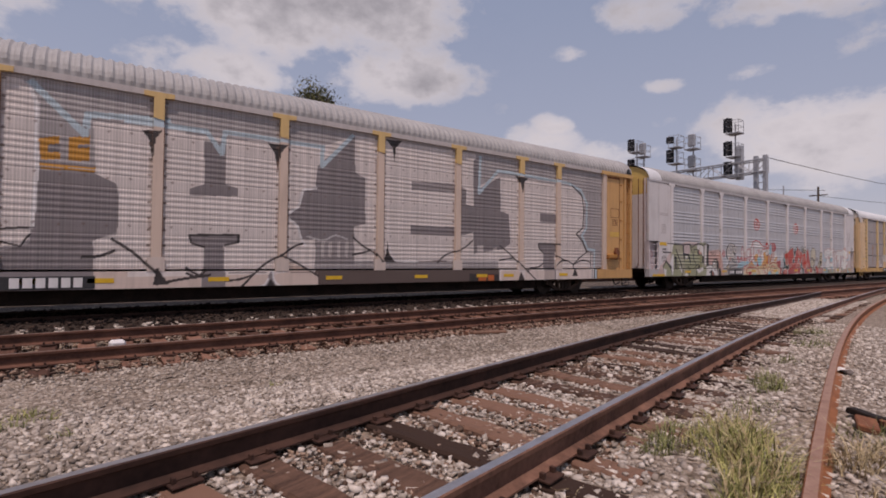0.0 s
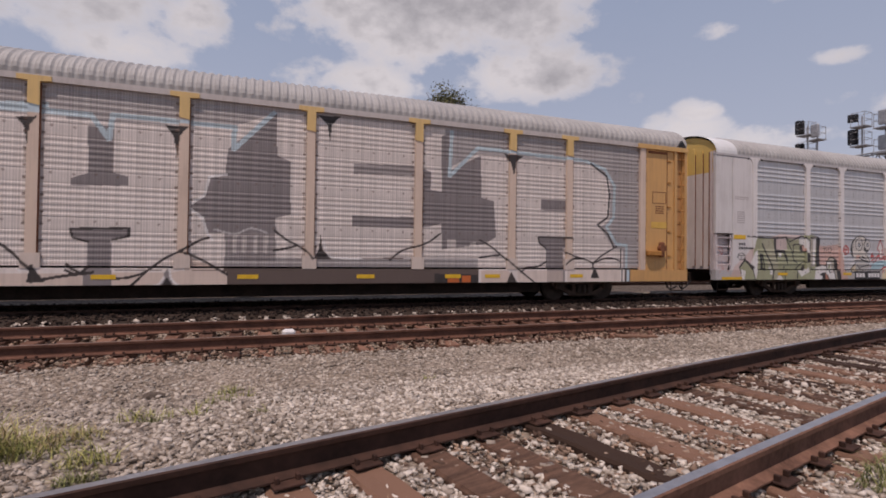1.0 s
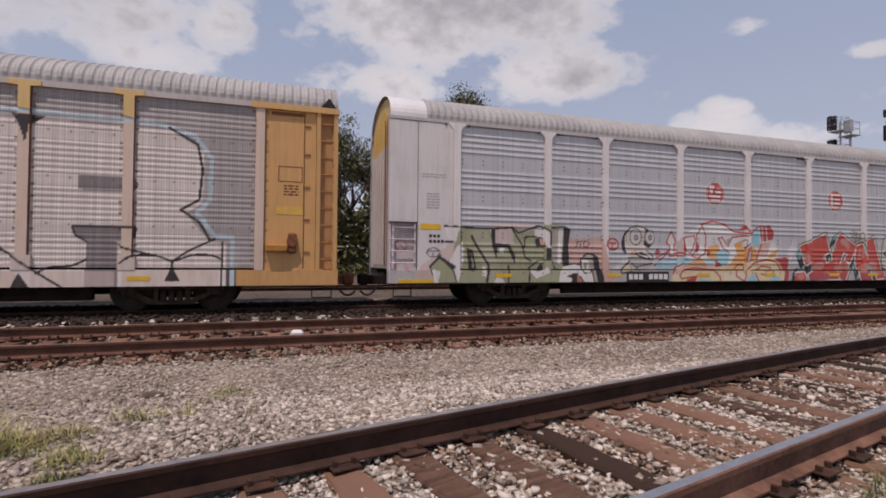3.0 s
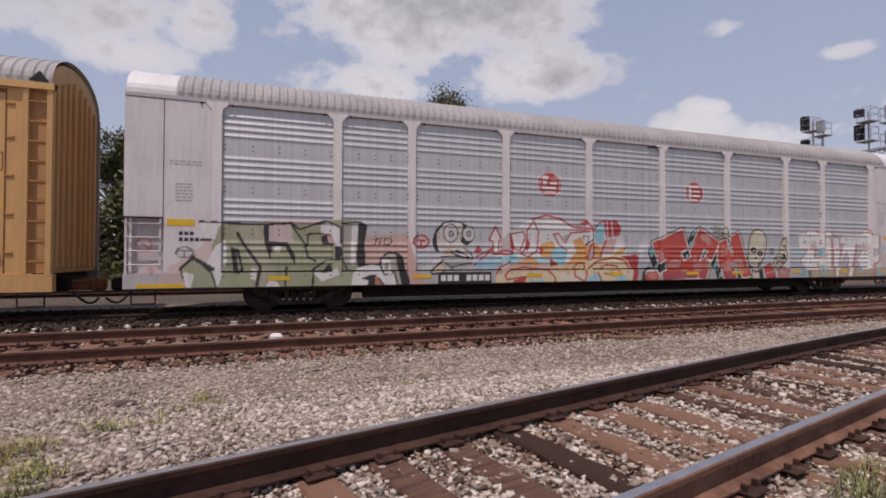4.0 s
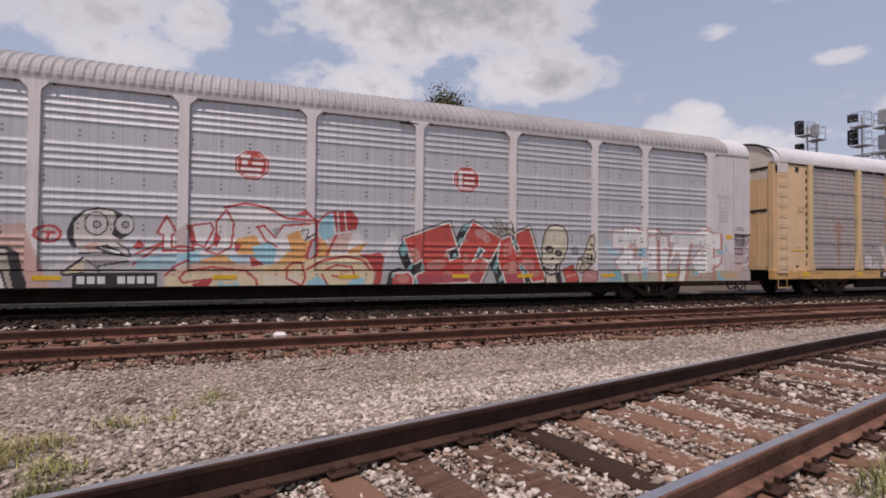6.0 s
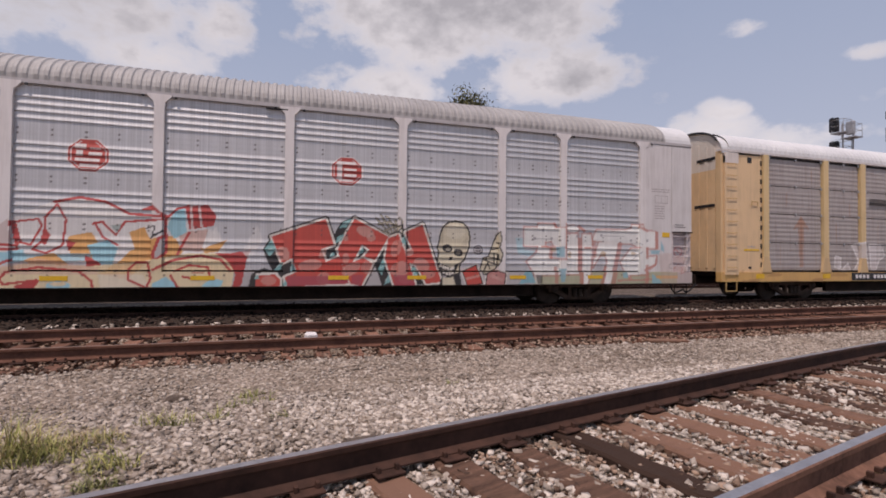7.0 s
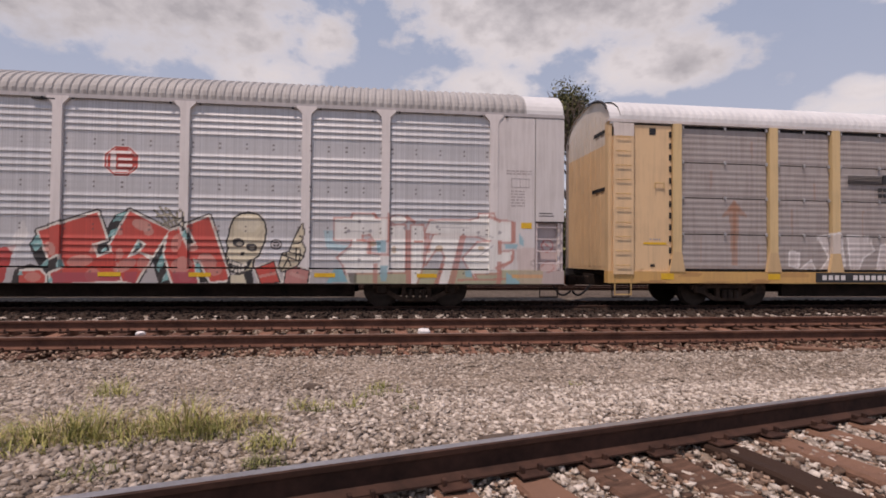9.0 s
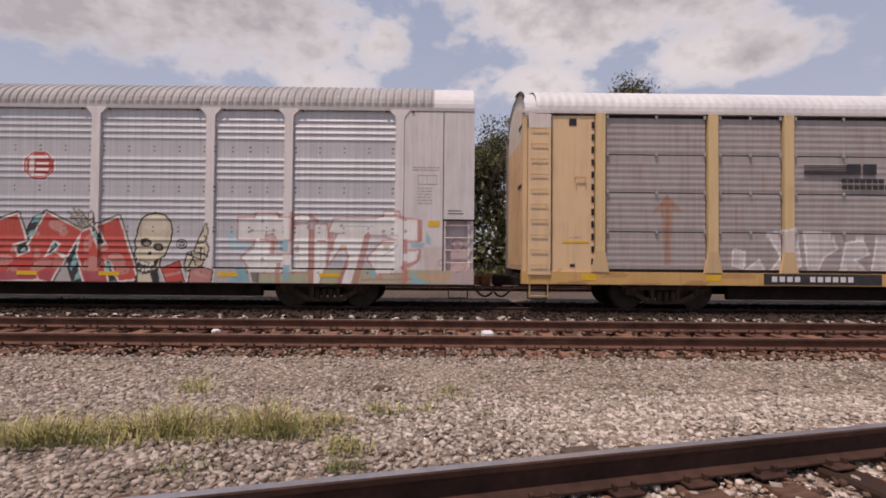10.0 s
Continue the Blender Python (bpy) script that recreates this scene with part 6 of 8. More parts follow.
    p.poly(b, (-0.46, 0.53), (-0.27, 0.71), (-0.01, 0.64), (-0.11, 0.43), (-0.43, 0.44))
    p.oval(b, -3.22, 0.55, 0.22, 0.1, 0)
    p.oval(cr, -3.22, 0.59, 0.15, 0.05, 0)
    p.line(r, 0.05, (-4.52, 0.75), (-4.37, 0.94), (-4.06, 1.1))
    p.line(r, 0.05, (-4.14, 0.83), (-4.24, 0.7), (-4.17, 0.59), (-3.6, 0.67))
    p.line(r, 0.05, (-4.14, 0.84), (-3.6, 0.94), (-2.86, 0.86), (-2.62, 0.65), (-2.59, 0.41))
    p.line(r, 0.05, (-1.94, 0.91), (-1.8, 1.06), (-1.59, 1.06), (-1.5, 0.71), (-1.58, 0.49), (-1.94, 0.68), (-1.94, 0.91))
    p.line(r, 0.05, (-1.05, 0.86), (-0.74, 1.0), (-0.35, 0.95), (-0.3, 0.73), (-0.58, 0.68), (-0.86, 0.74))
    p.line(r, 0.04, (-0.68, 0.83), (-0.43, 0.83))
    p.line(r, 0.06, (-1.47, 0.89), (-1.05, 1.12), (-0.51, 1.22), (-0.08, 1.13), (0.13, 0.86))
    p.line(r, 0.05, (-1.11, 0.77), (-0.92, 0.44))
    p.line(k, 0.02, (-4.49, 0.46), (0.21, 0.44))
    p.poly(w, (0.37, 1.32), (0.7, 1.97), (0.83, 1.6), (0.54, 1.13), alpha=0.6)
    rd, pl, cm, cl = (0.55, 0.085, 0.065), (0.58, 0.35, 0.30), (0.70, 0.66, 0.60), (0.62, 0.56, 0.42)
    tl, pu = (0.20, 0.42, 0.42), (0.38, 0.075, 0.10)
    # red block letters with black and teal sides
    p.poly(k, (0.59, 0.80), (0.75, 0.90), (0.87, 0.94), (1.30, 0.80), (1.34, 0.45), (0.51, 0.45))
    p.poly(k, (0.83, 1.38), (1.02, 1.72), (1.34, 1.30), (1.54, 1.17), (1.66, 0.83), (1.33, 0.75), (1.09, 0.80), (0.94, 1.10))
    p.poly(k, (2.45, 1.52), (2.52, 1.86), (2.67, 2.10), (2.98, 2.25), (3.13, 2.14), (2.83, 1.71), (2.71, 1.44), (2.65, 1.20), (2.31, 1.10), (2.14, 1.41))
    p.poly(k, (2.80, 1.02), (3.09, 1.58), (3.42, 1.40), (3.50, 1.16), (3.60, 1.12), (3.77, 1.52), (3.89, 1.79), (4.12, 1.84), (4.29, 1.89), (4.53, 1.47), (4.31, 1.03), (4.56, 1.09), (4.88, 0.54), (3.69, 0.48), (3.50, 1.05), (3.13, 1.02))
    p.line(k, 0.17, (1.02, 1.69), (2.28, 2.15), (2.49, 1.52), (2.17, 1.41), (2.30, 1.10), (2.62, 1.23), (2.86, 0.56), (1.38, 0.49), (1.33, 0.72), (1.61, 0.85), (1.50, 1.18), (1.27, 1.06), (1.02, 1.69))
    p.line(k, 0.17, (2.99, 2.19), (3.86, 1.75), (3.51, 1.15), (3.23, 1.24), (3.37, 1.42), (3.18, 1.54), (2.95, 1.09), (3.22, 1.21), (3.45, 1.05), (3.16, 0.49), (2.89, 0.56), (2.62, 1.23), (2.58, 1.41), (2.74, 1.73), (2.99, 2.19))
    p.line(k, 0.17, (3.85, 1.72), (4.10, 1.81), (4.30, 1.33), (4.48, 1.45), (4.28, 1.88), (4.76, 2.09), (5.27, 0.59), (4.85, 0.54), (4.59, 1.04), (4.41, 1.09), (4.57, 0.48), (4.01, 0.48), (3.77, 1.19), (3.85, 1.72))
    p.line(cm, 0.10, (1.02, 1.69), (2.28, 2.15), (2.49, 1.52), (2.17, 1.41), (2.30, 1.10), (2.62, 1.23), (2.86, 0.56), (1.38, 0.49), (1.33, 0.72), (1.61, 0.85), (1.50, 1.18), (1.27, 1.06), (1.02, 1.69))
    p.line(cm, 0.10, (2.99, 2.19), (3.86, 1.75), (3.51, 1.15), (3.23, 1.24), (3.37, 1.42), (3.18, 1.54), (2.95, 1.09), (3.22, 1.21), (3.45, 1.05), (3.16, 0.49), (2.89, 0.56), (2.62, 1.23), (2.58, 1.41), (2.74, 1.73), (2.99, 2.19))
    p.line(cm, 0.10, (3.85, 1.72), (4.10, 1.81), (4.30, 1.33), (4.48, 1.45), (4.28, 1.88), (4.76, 2.09), (5.27, 0.59), (4.85, 0.54), (4.59, 1.04), (4.41, 1.09), (4.57, 0.48), (4.01, 0.48), (3.77, 1.19), (3.85, 1.72))
    p.poly(rd, (1.02, 1.69), (2.28, 2.15), (2.49, 1.52), (2.17, 1.41), (2.30, 1.10), (2.62, 1.23), (2.86, 0.56), (1.38, 0.49), (1.33, 0.72), (1.61, 0.85), (1.50, 1.18), (1.27, 1.06))
    p.poly(rd, (2.99, 2.19), (3.86, 1.75), (3.51, 1.15), (3.23, 1.24), (3.37, 1.42), (3.18, 1.54), (2.95, 1.09), (3.22, 1.21), (3.45, 1.05), (3.16, 0.49), (2.89, 0.56), (2.62, 1.23), (2.58, 1.41), (2.74, 1.73))
    p.poly(rd, (3.85, 1.72), (4.10, 1.81), (4.30, 1.33), (4.48, 1.45), (4.28, 1.88), (4.76, 2.09), (5.27, 0.59), (4.85, 0.54), (4.59, 1.04), (4.41, 1.09), (4.57, 0.48), (4.01, 0.48), (3.77, 1.19))
    p.poly(rd, (0.70, 0.80), (1.14, 0.81), (1.26, 0.67), (1.24, 0.45), (0.67, 0.45))
    p.line(cm, 0.05, (0.70, 0.80), (1.14, 0.81), (1.26, 0.67), (1.24, 0.45))
    p.poly(tl, (0.87, 1.39), (1.02, 1.63), (1.13, 1.40), (0.98, 1.21))
    p.line((0.45, 0.62, 0.62), 0.03, (0.96, 1.39), (1.05, 1.40), alpha=0.8)
    p.poly(tl, (1.06, 0.88), (1.30, 1.11), (1.21, 0.85))
    p.line((0.45, 0.62, 0.62), 0.03, (1.14, 0.96), (1.22, 1.03), alpha=0.8)
    p.poly(tl, (1.45, 0.85), (1.51, 1.06), (1.59, 0.88))
    p.line((0.45, 0.62, 0.62), 0.03, (1.47, 0.92), (1.49, 0.99), alpha=0.8)
    p.poly(tl, (2.61, 1.94), (2.71, 2.10), (2.93, 2.19), (2.79, 1.97))
    p.line((0.45, 0.62, 0.62), 0.03, (2.72, 2.02), (2.82, 2.11), alpha=0.8)
    p.poly(tl, (2.52, 1.57), (2.57, 1.73), (2.74, 1.79), (2.67, 1.63))
    p.line((0.45, 0.62, 0.62), 0.03, (2.60, 1.64), (2.67, 1.71), alpha=0.8)
    p.poly(tl, (3.60, 0.92), (3.72, 1.21), (3.78, 1.03), (3.68, 0.76))
    p.line((0.45, 0.62, 0.62), 0.03, (3.66, 0.96), (3.72, 0.99), alpha=0.8)
    p.poly(tl, (3.74, 0.52), (3.86, 0.79), (3.91, 0.60))
    p.line((0.45, 0.62, 0.62), 0.03, (3.78, 0.61), (3.82, 0.70), alpha=0.8)
    p.poly(tl, (4.17, 1.62), (4.24, 1.78), (4.32, 1.54))
    p.line((0.45, 0.62, 0.62), 0.03, (4.19, 1.68), (4.22, 1.73), alpha=0.8)
    p.poly(tl, (4.46, 0.95), (4.56, 0.98), (4.65, 0.69), (4.54, 0.71))
    p.line((0.45, 0.62, 0.62), 0.03, (4.52, 0.86), (4.58, 0.78), alpha=0.8)
    p.poly(tl, (0.64, 0.67), (0.73, 0.80), (0.76, 0.69))
    p.line((0.45, 0.62, 0.62), 0.03, (0.67, 0.71), (0.70, 0.75), alpha=0.8)
    p.poly(tl, (1.29, 0.52), (1.35, 0.67), (1.41, 0.52))
    p.line((0.45, 0.62, 0.62), 0.03, (1.31, 0.57), (1.33, 0.62), alpha=0.8)
    p.poly(tl, (3.10, 1.31), (3.19, 1.48), (3.24, 1.34))
    p.line((0.45, 0.62, 0.62), 0.03, (3.13, 1.37), (3.16, 1.42), alpha=0.8)
    p.poly(tl, (2.36, 1.20), (2.48, 1.36), (2.50, 1.26))
    p.line((0.45, 0.62, 0.62), 0.03, (2.40, 1.25), (2.44, 1.31), alpha=0.8)
    p.oval(pl, 1.29, 1.29, 0.142857, 0.171429, 30, alpha=0.7)
    p.oval(pl, 1.92, 1.01, 0.285714, 0.142857, 10, alpha=0.6)
    p.oval(pl, 2.22, 1.31, 0.142857, 0.0714286, 60, alpha=0.6)
    p.oval(pl, 2.24, 0.68, 0.171429, 0.171429, 0, alpha=0.45)
    p.oval(pl, 3.26, 1.87, 0.228571, 0.128571, -20, alpha=0.7)
    p.oval(pl, 3.41, 1.72, 0.114286, 0.1, 0, alpha=0.6)
    p.oval(pl, 2.91, 0.92, 0.257143, 0.142857, 30, alpha=0.6)
    p.oval(pl, 2.78, 1.18, 0.0857143, 0.142857, 0, alpha=0.5)
    p.oval(pl, 4.16, 0.92, 0.257143, 0.2, 20, alpha=0.6)
    p.oval(pl, 4.05, 1.46, 0.128571, 0.228571, -15, alpha=0.5)
    p.oval(pl, 4.74, 1.04, 0.228571, 0.171429, -30, alpha=0.6)
    p.oval(pl, 4.93, 0.80, 0.171429, 0.114286, 0, alpha=0.5)
    p.oval(pl, 4.40, 1.36, 0.128571, 0.1, 0, alpha=0.7)
    p.oval(pl, 0.97, 0.64, 0.171429, 0.114286, 0, alpha=0.5)
    p.oval(pl, 3.31, 0.95, 0.142857, 0.171429, 20, alpha=0.5)
    p.oval(pl, 4.29, 0.66, 0.171429, 0.114286, 0, alpha=0.4)
    p.oval(pl, 4.91, 1.81, 0.0571429, 0.0714286, 0, alpha=0.5)
    p.oval(pl, 2.77, 1.68, 0.0714286, 0.0571429, 0, alpha=0.6)
    p.poly(pu, (1.38, 0.75), (2.81, 0.76), (2.85, 0.56), (1.38, 0.50), alpha=0.8)
    p.poly(pu, (3.98, 0.76), (4.49, 0.77), (4.56, 0.50), (4.01, 0.50), alpha=0.8)
    p.poly(pu, (2.93, 0.76), (3.21, 0.76), (3.16, 0.49), (2.91, 0.56), alpha=0.8)
    # bony fingers reaching over the letters
    p.line(k, 0.055, (3.89, 1.83), (3.53, 2.23))
    p.line(cl, 0.02, (3.89, 1.83), (3.53, 2.23), alpha=0.9)
    p.line(k, 0.055, (3.96, 1.86), (3.65, 2.31))
    p.line(cl, 0.02, (3.96, 1.86), (3.65, 2.31), alpha=0.9)
    p.line(k, 0.055, (4.04, 1.89), (3.86, 2.23), (3.78, 2.28))
    p.line(cl, 0.02, (4.04, 1.89), (3.86, 2.23), (3.78, 2.28), alpha=0.9)
    p.line(k, 0.055, (4.11, 1.89), (4.03, 2.18))
    p.line(cl, 0.02, (4.11, 1.89), (4.03, 2.18), alpha=0.9)
    p.line(k, 0.055, (4.19, 1.86), (4.21, 2.16), (4.11, 2.24))
    p.line(cl, 0.02, (4.19, 1.86), (4.21, 2.16), (4.11, 2.24), alpha=0.9)
    p.line(k, 0.055, (3.58, 1.96), (3.89, 1.80))
    p.line(cl, 0.02, (3.58, 1.96), (3.89, 1.80), alpha=0.9)
    p.line(k, 0.055, (3.58, 2.07), (3.83, 2.13), (4.16, 2.02))
    p.line(cl, 0.02, (3.58, 2.07), (3.83, 2.13), (4.16, 2.02), alpha=0.9)
    p.line(k, 0.055, (3.69, 1.88), (3.99, 2.02), (4.21, 1.97))
    p.line(cl, 0.02, (3.69, 1.88), (3.99, 2.02), (4.21, 1.97), alpha=0.9)
    # skull with a bony pointing finger
    p.line(cm, 0.12, (5.27, 1.85), (5.35, 2.05), (5.50, 2.16), (5.68, 2.19), (5.89, 2.15), (6.03, 2.00), (6.07, 1.78), (6.04, 1.51), (5.97, 1.35), (5.91, 1.18), (5.80, 1.10), (5.76, 0.83), alpha=0.8)
    p.line(k, 0.085, (5.27, 1.85), (5.35, 2.05), (5.50, 2.16), (5.68, 2.19), (5.89, 2.15), (6.03, 2.00), (6.07, 1.78), (6.04, 1.51), (5.97, 1.35), (5.91, 1.18), (5.80, 1.10), (5.76, 0.83), (5.58, 0.74), (5.34, 0.80), (5.21, 0.99), (5.19, 1.20), (5.23, 1.34), (5.19, 1.50), (5.24, 1.64), (5.27, 1.85))
    p.poly(cl, (5.27, 1.85), (5.35, 2.05), (5.50, 2.16), (5.68, 2.19), (5.89, 2.15), (6.03, 2.00), (6.07, 1.78), (6.04, 1.51), (5.97, 1.35), (5.91, 1.18), (5.80, 1.10), (5.76, 0.83), (5.58, 0.74), (5.34, 0.80), (5.21, 0.99), (5.19, 1.20), (5.23, 1.34), (5.19, 1.50), (5.24, 1.64))
    p.poly((0.70, 0.65, 0.52), (5.48, 2.10), (5.71, 2.15), (5.89, 2.08), (5.98, 1.92), (5.82, 1.75), (5.56, 1.72), (5.40, 1.86), alpha=0.7)
    p.poly((0.40, 0.35, 0.26), (5.27, 1.85), (5.35, 2.02), (5.33, 1.54), (5.23, 1.34), (5.20, 1.50), alpha=0.5)
    p.poly((0.42, 0.36, 0.27), (5.85, 1.62), (6.03, 1.83), (5.98, 1.37), (5.83, 1.18), alpha=0.4)
    p.oval(k, 5.45, 1.48, 0.142857, 0.107143, -10)
    p.oval((0.30, 0.27, 0.22), 5.47, 1.46, 0.0714286, 0.05, 0)
    p.oval(k, 5.76, 1.37, 0.135714, 0.1, -15)
    p.oval((0.30, 0.27, 0.22), 5.76, 1.36, 0.0642857, 0.0428571, 0)
    p.poly(k, (5.53, 1.26), (5.61, 1.26), (5.58, 1.17), (5.49, 1.18))
    p.poly(k, (5.19, 1.18), (5.28, 1.05), (5.44, 1.02), (5.60, 0.96), (5.67, 1.04), (5.79, 1.10), (5.70, 0.88), (5.60, 0.77), (5.39, 0.77), (5.25, 0.91))
    p.oval((0.72, 0.68, 0.60), 5.27, 1.03, 0.0342857, 0.0457143, 0)
    p.oval((0.72, 0.68, 0.60), 5.34, 0.99, 0.0342857, 0.0457143, 0)
    p.oval((0.72, 0.68, 0.60), 5.40, 0.96, 0.0342857, 0.0457143, 0)
    p.oval((0.72, 0.68, 0.60), 5.48, 0.95, 0.0342857, 0.0457143, 0)
    p.oval((0.72, 0.68, 0.60), 5.56, 0.93, 0.0342857, 0.0457143, 0)
    p.oval((0.72, 0.68, 0.60), 5.62, 0.96, 0.0342857, 0.0457143, 0)
    p.oval((0.72, 0.68, 0.60), 5.34, 0.85, 0.0342857, 0.0457143, 0)
    p.oval((0.72, 0.68, 0.60), 5.42, 0.81, 0.0342857, 0.0457143, 0)
    p.oval((0.72, 0.68, 0.60), 5.50, 0.81, 0.0342857, 0.0457143, 0)
    p.oval((0.72, 0.68, 0.60), 5.57, 0.83, 0.0342857, 0.0457143, 0)
    p.poly(k, (5.23, 0.66), (5.78, 0.85), (5.84, 0.46), (5.24, 0.46))
    p.poly(cl, (5.29, 0.69), (5.60, 0.72), (5.68, 0.47), (5.31, 0.47))
    p.line(k, 0.04, (5.71, 0.75), (5.81, 0.64), (5.74, 0.53))
    p.line(cm, 0.09, (5.86, 0.86), (6.28, 1.04), (6.45, 0.53), (6.00, 0.49), (5.86, 0.86))
    p.poly(rd, (5.86, 0.86), (6.28, 1.04), (6.45, 0.53), (6.00, 0.49))
    p.line(k, 0.03, (5.86, 0.86), (6.28, 1.04), (6.45, 0.53), (6.00, 0.49), (5.86, 0.86))
    p.line(cm, 0.09, (6.60, 0.97), (7.14, 0.81), (7.09, 0.48), (6.53, 0.48), (6.60, 0.97))
    p.poly((0.50, 0.22, 0.20), (6.60, 0.97), (7.14, 0.81), (7.09, 0.48), (6.53, 0.48))
    p.line(k, 0.03, (6.60, 0.97), (7.14, 0.81), (7.09, 0.48), (6.53, 0.48), (6.60, 0.97))
    p.line(pl, 0.07, (5.97, 0.67), (6.34, 0.75), alpha=0.6)
    p.line(pl, 0.09, (6.70, 0.75), (7.01, 0.64), alpha=0.6)
    p.oval(k, 6.33, 1.45, 0.142857, 0.128571, 0)
    p.oval((0.5, 0.47, 0.48), 6.33, 1.45, 0.114286, 0.1, 0)
    p.oval(k, 6.33, 1.45, 0.0785714, 0.0642857, 0)
    p.line((0.5, 0.47, 0.48), 0.03, (6.33, 1.46), (6.33, 1.39))
    p.line((0.5, 0.47, 0.48), 0.025, (6.27, 1.46), (6.38, 1.46))
    p.line(k, 0.07, (6.95, 1.94), (6.99, 1.74), (6.93, 1.52), (7.02, 1.36), (6.97, 1.14), (6.81, 0.94), (6.50, 0.80), (6.41, 0.94), (6.49, 1.22), (6.65, 1.27), (6.73, 1.49), (6.83, 1.74), (6.95, 1.94))
    p.poly(cl, (6.95, 1.94), (6.99, 1.74), (6.93, 1.52), (7.02, 1.36), (6.97, 1.14), (6.81, 0.94), (6.50, 0.80), (6.41, 0.94), (6.49, 1.22), (6.65, 1.27), (6.73, 1.49), (6.83, 1.74))
    p.line(k, 0.035, (6.87, 1.66), (6.95, 1.63))
    p.line(k, 0.035, (6.74, 1.47), (6.94, 1.50))
    p.line(k, 0.035, (6.65, 1.26), (6.97, 1.19))
    p.line(k, 0.035, (6.49, 1.19), (6.87, 1.05))
    p.line(k, 0.035, (6.81, 1.36), (6.81, 1.05))
    p.line(k, 0.035, (6.91, 1.33), (6.89, 1.08))
    p.line(k, 0.035, (6.60, 1.08), (6.49, 0.86))
    p.line(k, 0.035, (6.57, 1.22), (6.68, 0.94))
    # pale letters with rust-red shadows over an olive band
    p.poly((0.40, 0.40, 0.24), (8.00, 0.84), (13.00, 0.87), (12.97, 0.48), (8.01, 0.47), alpha=0.75)
    p.poly((0.2, 0.42, 0.48), (7.55, 0.53), (7.73, 0.87), (7.92, 0.87), (8.06, 0.54))
    p.poly(b, (7.45, 1.81), (7.72, 1.81), (7.72, 1.48), (8.11, 1.43), (7.92, 1.28), (7.53, 1.36), alpha=0.6)
    pw, rs = (0.80, 0.80, 0.77), (0.50, 0.20, 0.16)
    p.line(rs, 0.1, (7.72, 2.10), (8.14, 2.11), (8.17, 2.22), (8.68, 2.22), (8.71, 2.11), (9.03, 2.11), (9.03, 1.58), (8.69, 1.59), (8.59, 1.74), (8.38, 1.71), (8.38, 1.54), (8.57, 1.52), (8.55, 1.24), (9.11, 1.18), (9.11, 0.79), (8.01, 0.76), (7.95, 0.95), (7.81, 1.14), (8.13, 1.43), (8.16, 1.59), (7.72, 1.59), (7.72, 2.10), alpha=0.55)
    p.line(rs, 0.1, (9.06, 1.94), (9.45, 1.96), (9.46, 0.79), (9.08, 0.79), (9.06, 1.94), alpha=0.55)
    p.line(rs, 0.1, (9.61, 1.95), (9.90, 1.97), (9.93, 1.67), (9.90, 0.96), (9.73, 0.47), (9.62, 0.47), (9.61, 1.95), alpha=0.55)
    p.line(rs, 0.1, (9.96, 1.79), (10.09, 2.09), (11.10, 2.11), (11.33, 2.17), (11.34, 2.28), (11.69, 2.28), (11.71, 2.13), (12.18, 2.08), (12.19, 1.59), (11.68, 1.58), (11.30, 1.72), (10.81, 1.71), (10.29, 1.75), (9.96, 1.79), alpha=0.55)
    p.line(rs, 0.1, (10.18, 1.73), (10.84, 1.73), (10.75, 1.33), (10.53, 0.50), (10.30, 0.50), (10.47, 1.18), (10.38, 1.40), (10.21, 1.36), (9.96, 0.99), (10.04, 1.39), (10.18, 1.73), alpha=0.55)
    p.line(rs, 0.1, (11.30, 1.55), (11.80, 1.60), (11.86, 1.30), (12.19, 1.34), (12.15, 1.08), (11.92, 1.02), (11.72, 0.92), (11.87, 0.79), (11.19, 0.77), (11.25, 0.63), (10.93, 1.14), (11.30, 1.55), alpha=0.55)
    p.poly(pw, (7.72, 2.10), (8.14, 2.11), (8.17, 2.22), (8.68, 2.22), (8.71, 2.11), (9.03, 2.11), (9.03, 1.58), (8.69, 1.59), (8.59, 1.74), (8.38, 1.71), (8.38, 1.54), (8.57, 1.52), (8.55, 1.24), (9.11, 1.18), (9.11, 0.79), (8.01, 0.76), (7.95, 0.95), (7.81, 1.14), (8.13, 1.43), (8.16, 1.59), (7.72, 1.59), alpha=0.88)
    p.poly(pw, (9.06, 1.94), (9.45, 1.96), (9.46, 0.79), (9.08, 0.79), alpha=0.88)
    p.poly(pw, (9.61, 1.95), (9.90, 1.97), (9.93, 1.67), (9.90, 0.96), (9.73, 0.47), (9.62, 0.47), alpha=0.88)
    p.poly(pw, (9.96, 1.79), (10.09, 2.09), (11.10, 2.11), (11.33, 2.17), (11.34, 2.28), (11.69, 2.28), (11.71, 2.13), (12.18, 2.08), (12.19, 1.59), (11.68, 1.58), (11.30, 1.72), (10.81, 1.71), (10.29, 1.75), alpha=0.88)
    p.poly(pw, (10.18, 1.73), (10.84, 1.73), (10.75, 1.33), (10.53, 0.50), (10.30, 0.50), (10.47, 1.18), (10.38, 1.40), (10.21, 1.36), (9.96, 0.99), (10.04, 1.39), alpha=0.88)
    p.poly(pw, (11.30, 1.55), (11.80, 1.60), (11.86, 1.30), (12.19, 1.34), (12.15, 1.08), (11.92, 1.02), (11.72, 0.92), (11.87, 0.79), (11.19, 0.77), (11.25, 0.63), (10.93, 1.14), alpha=0.88)
    p.oval(rs, 9.29, 2.10, 0.242857, 0.128571, 0, alpha=0.6)
    p.oval(pw, 9.29, 2.10, 0.2, 0.1, 0)
    p.line(rs, 0.13, (9.52, 1.81), (9.54, 0.47), alpha=0.75)
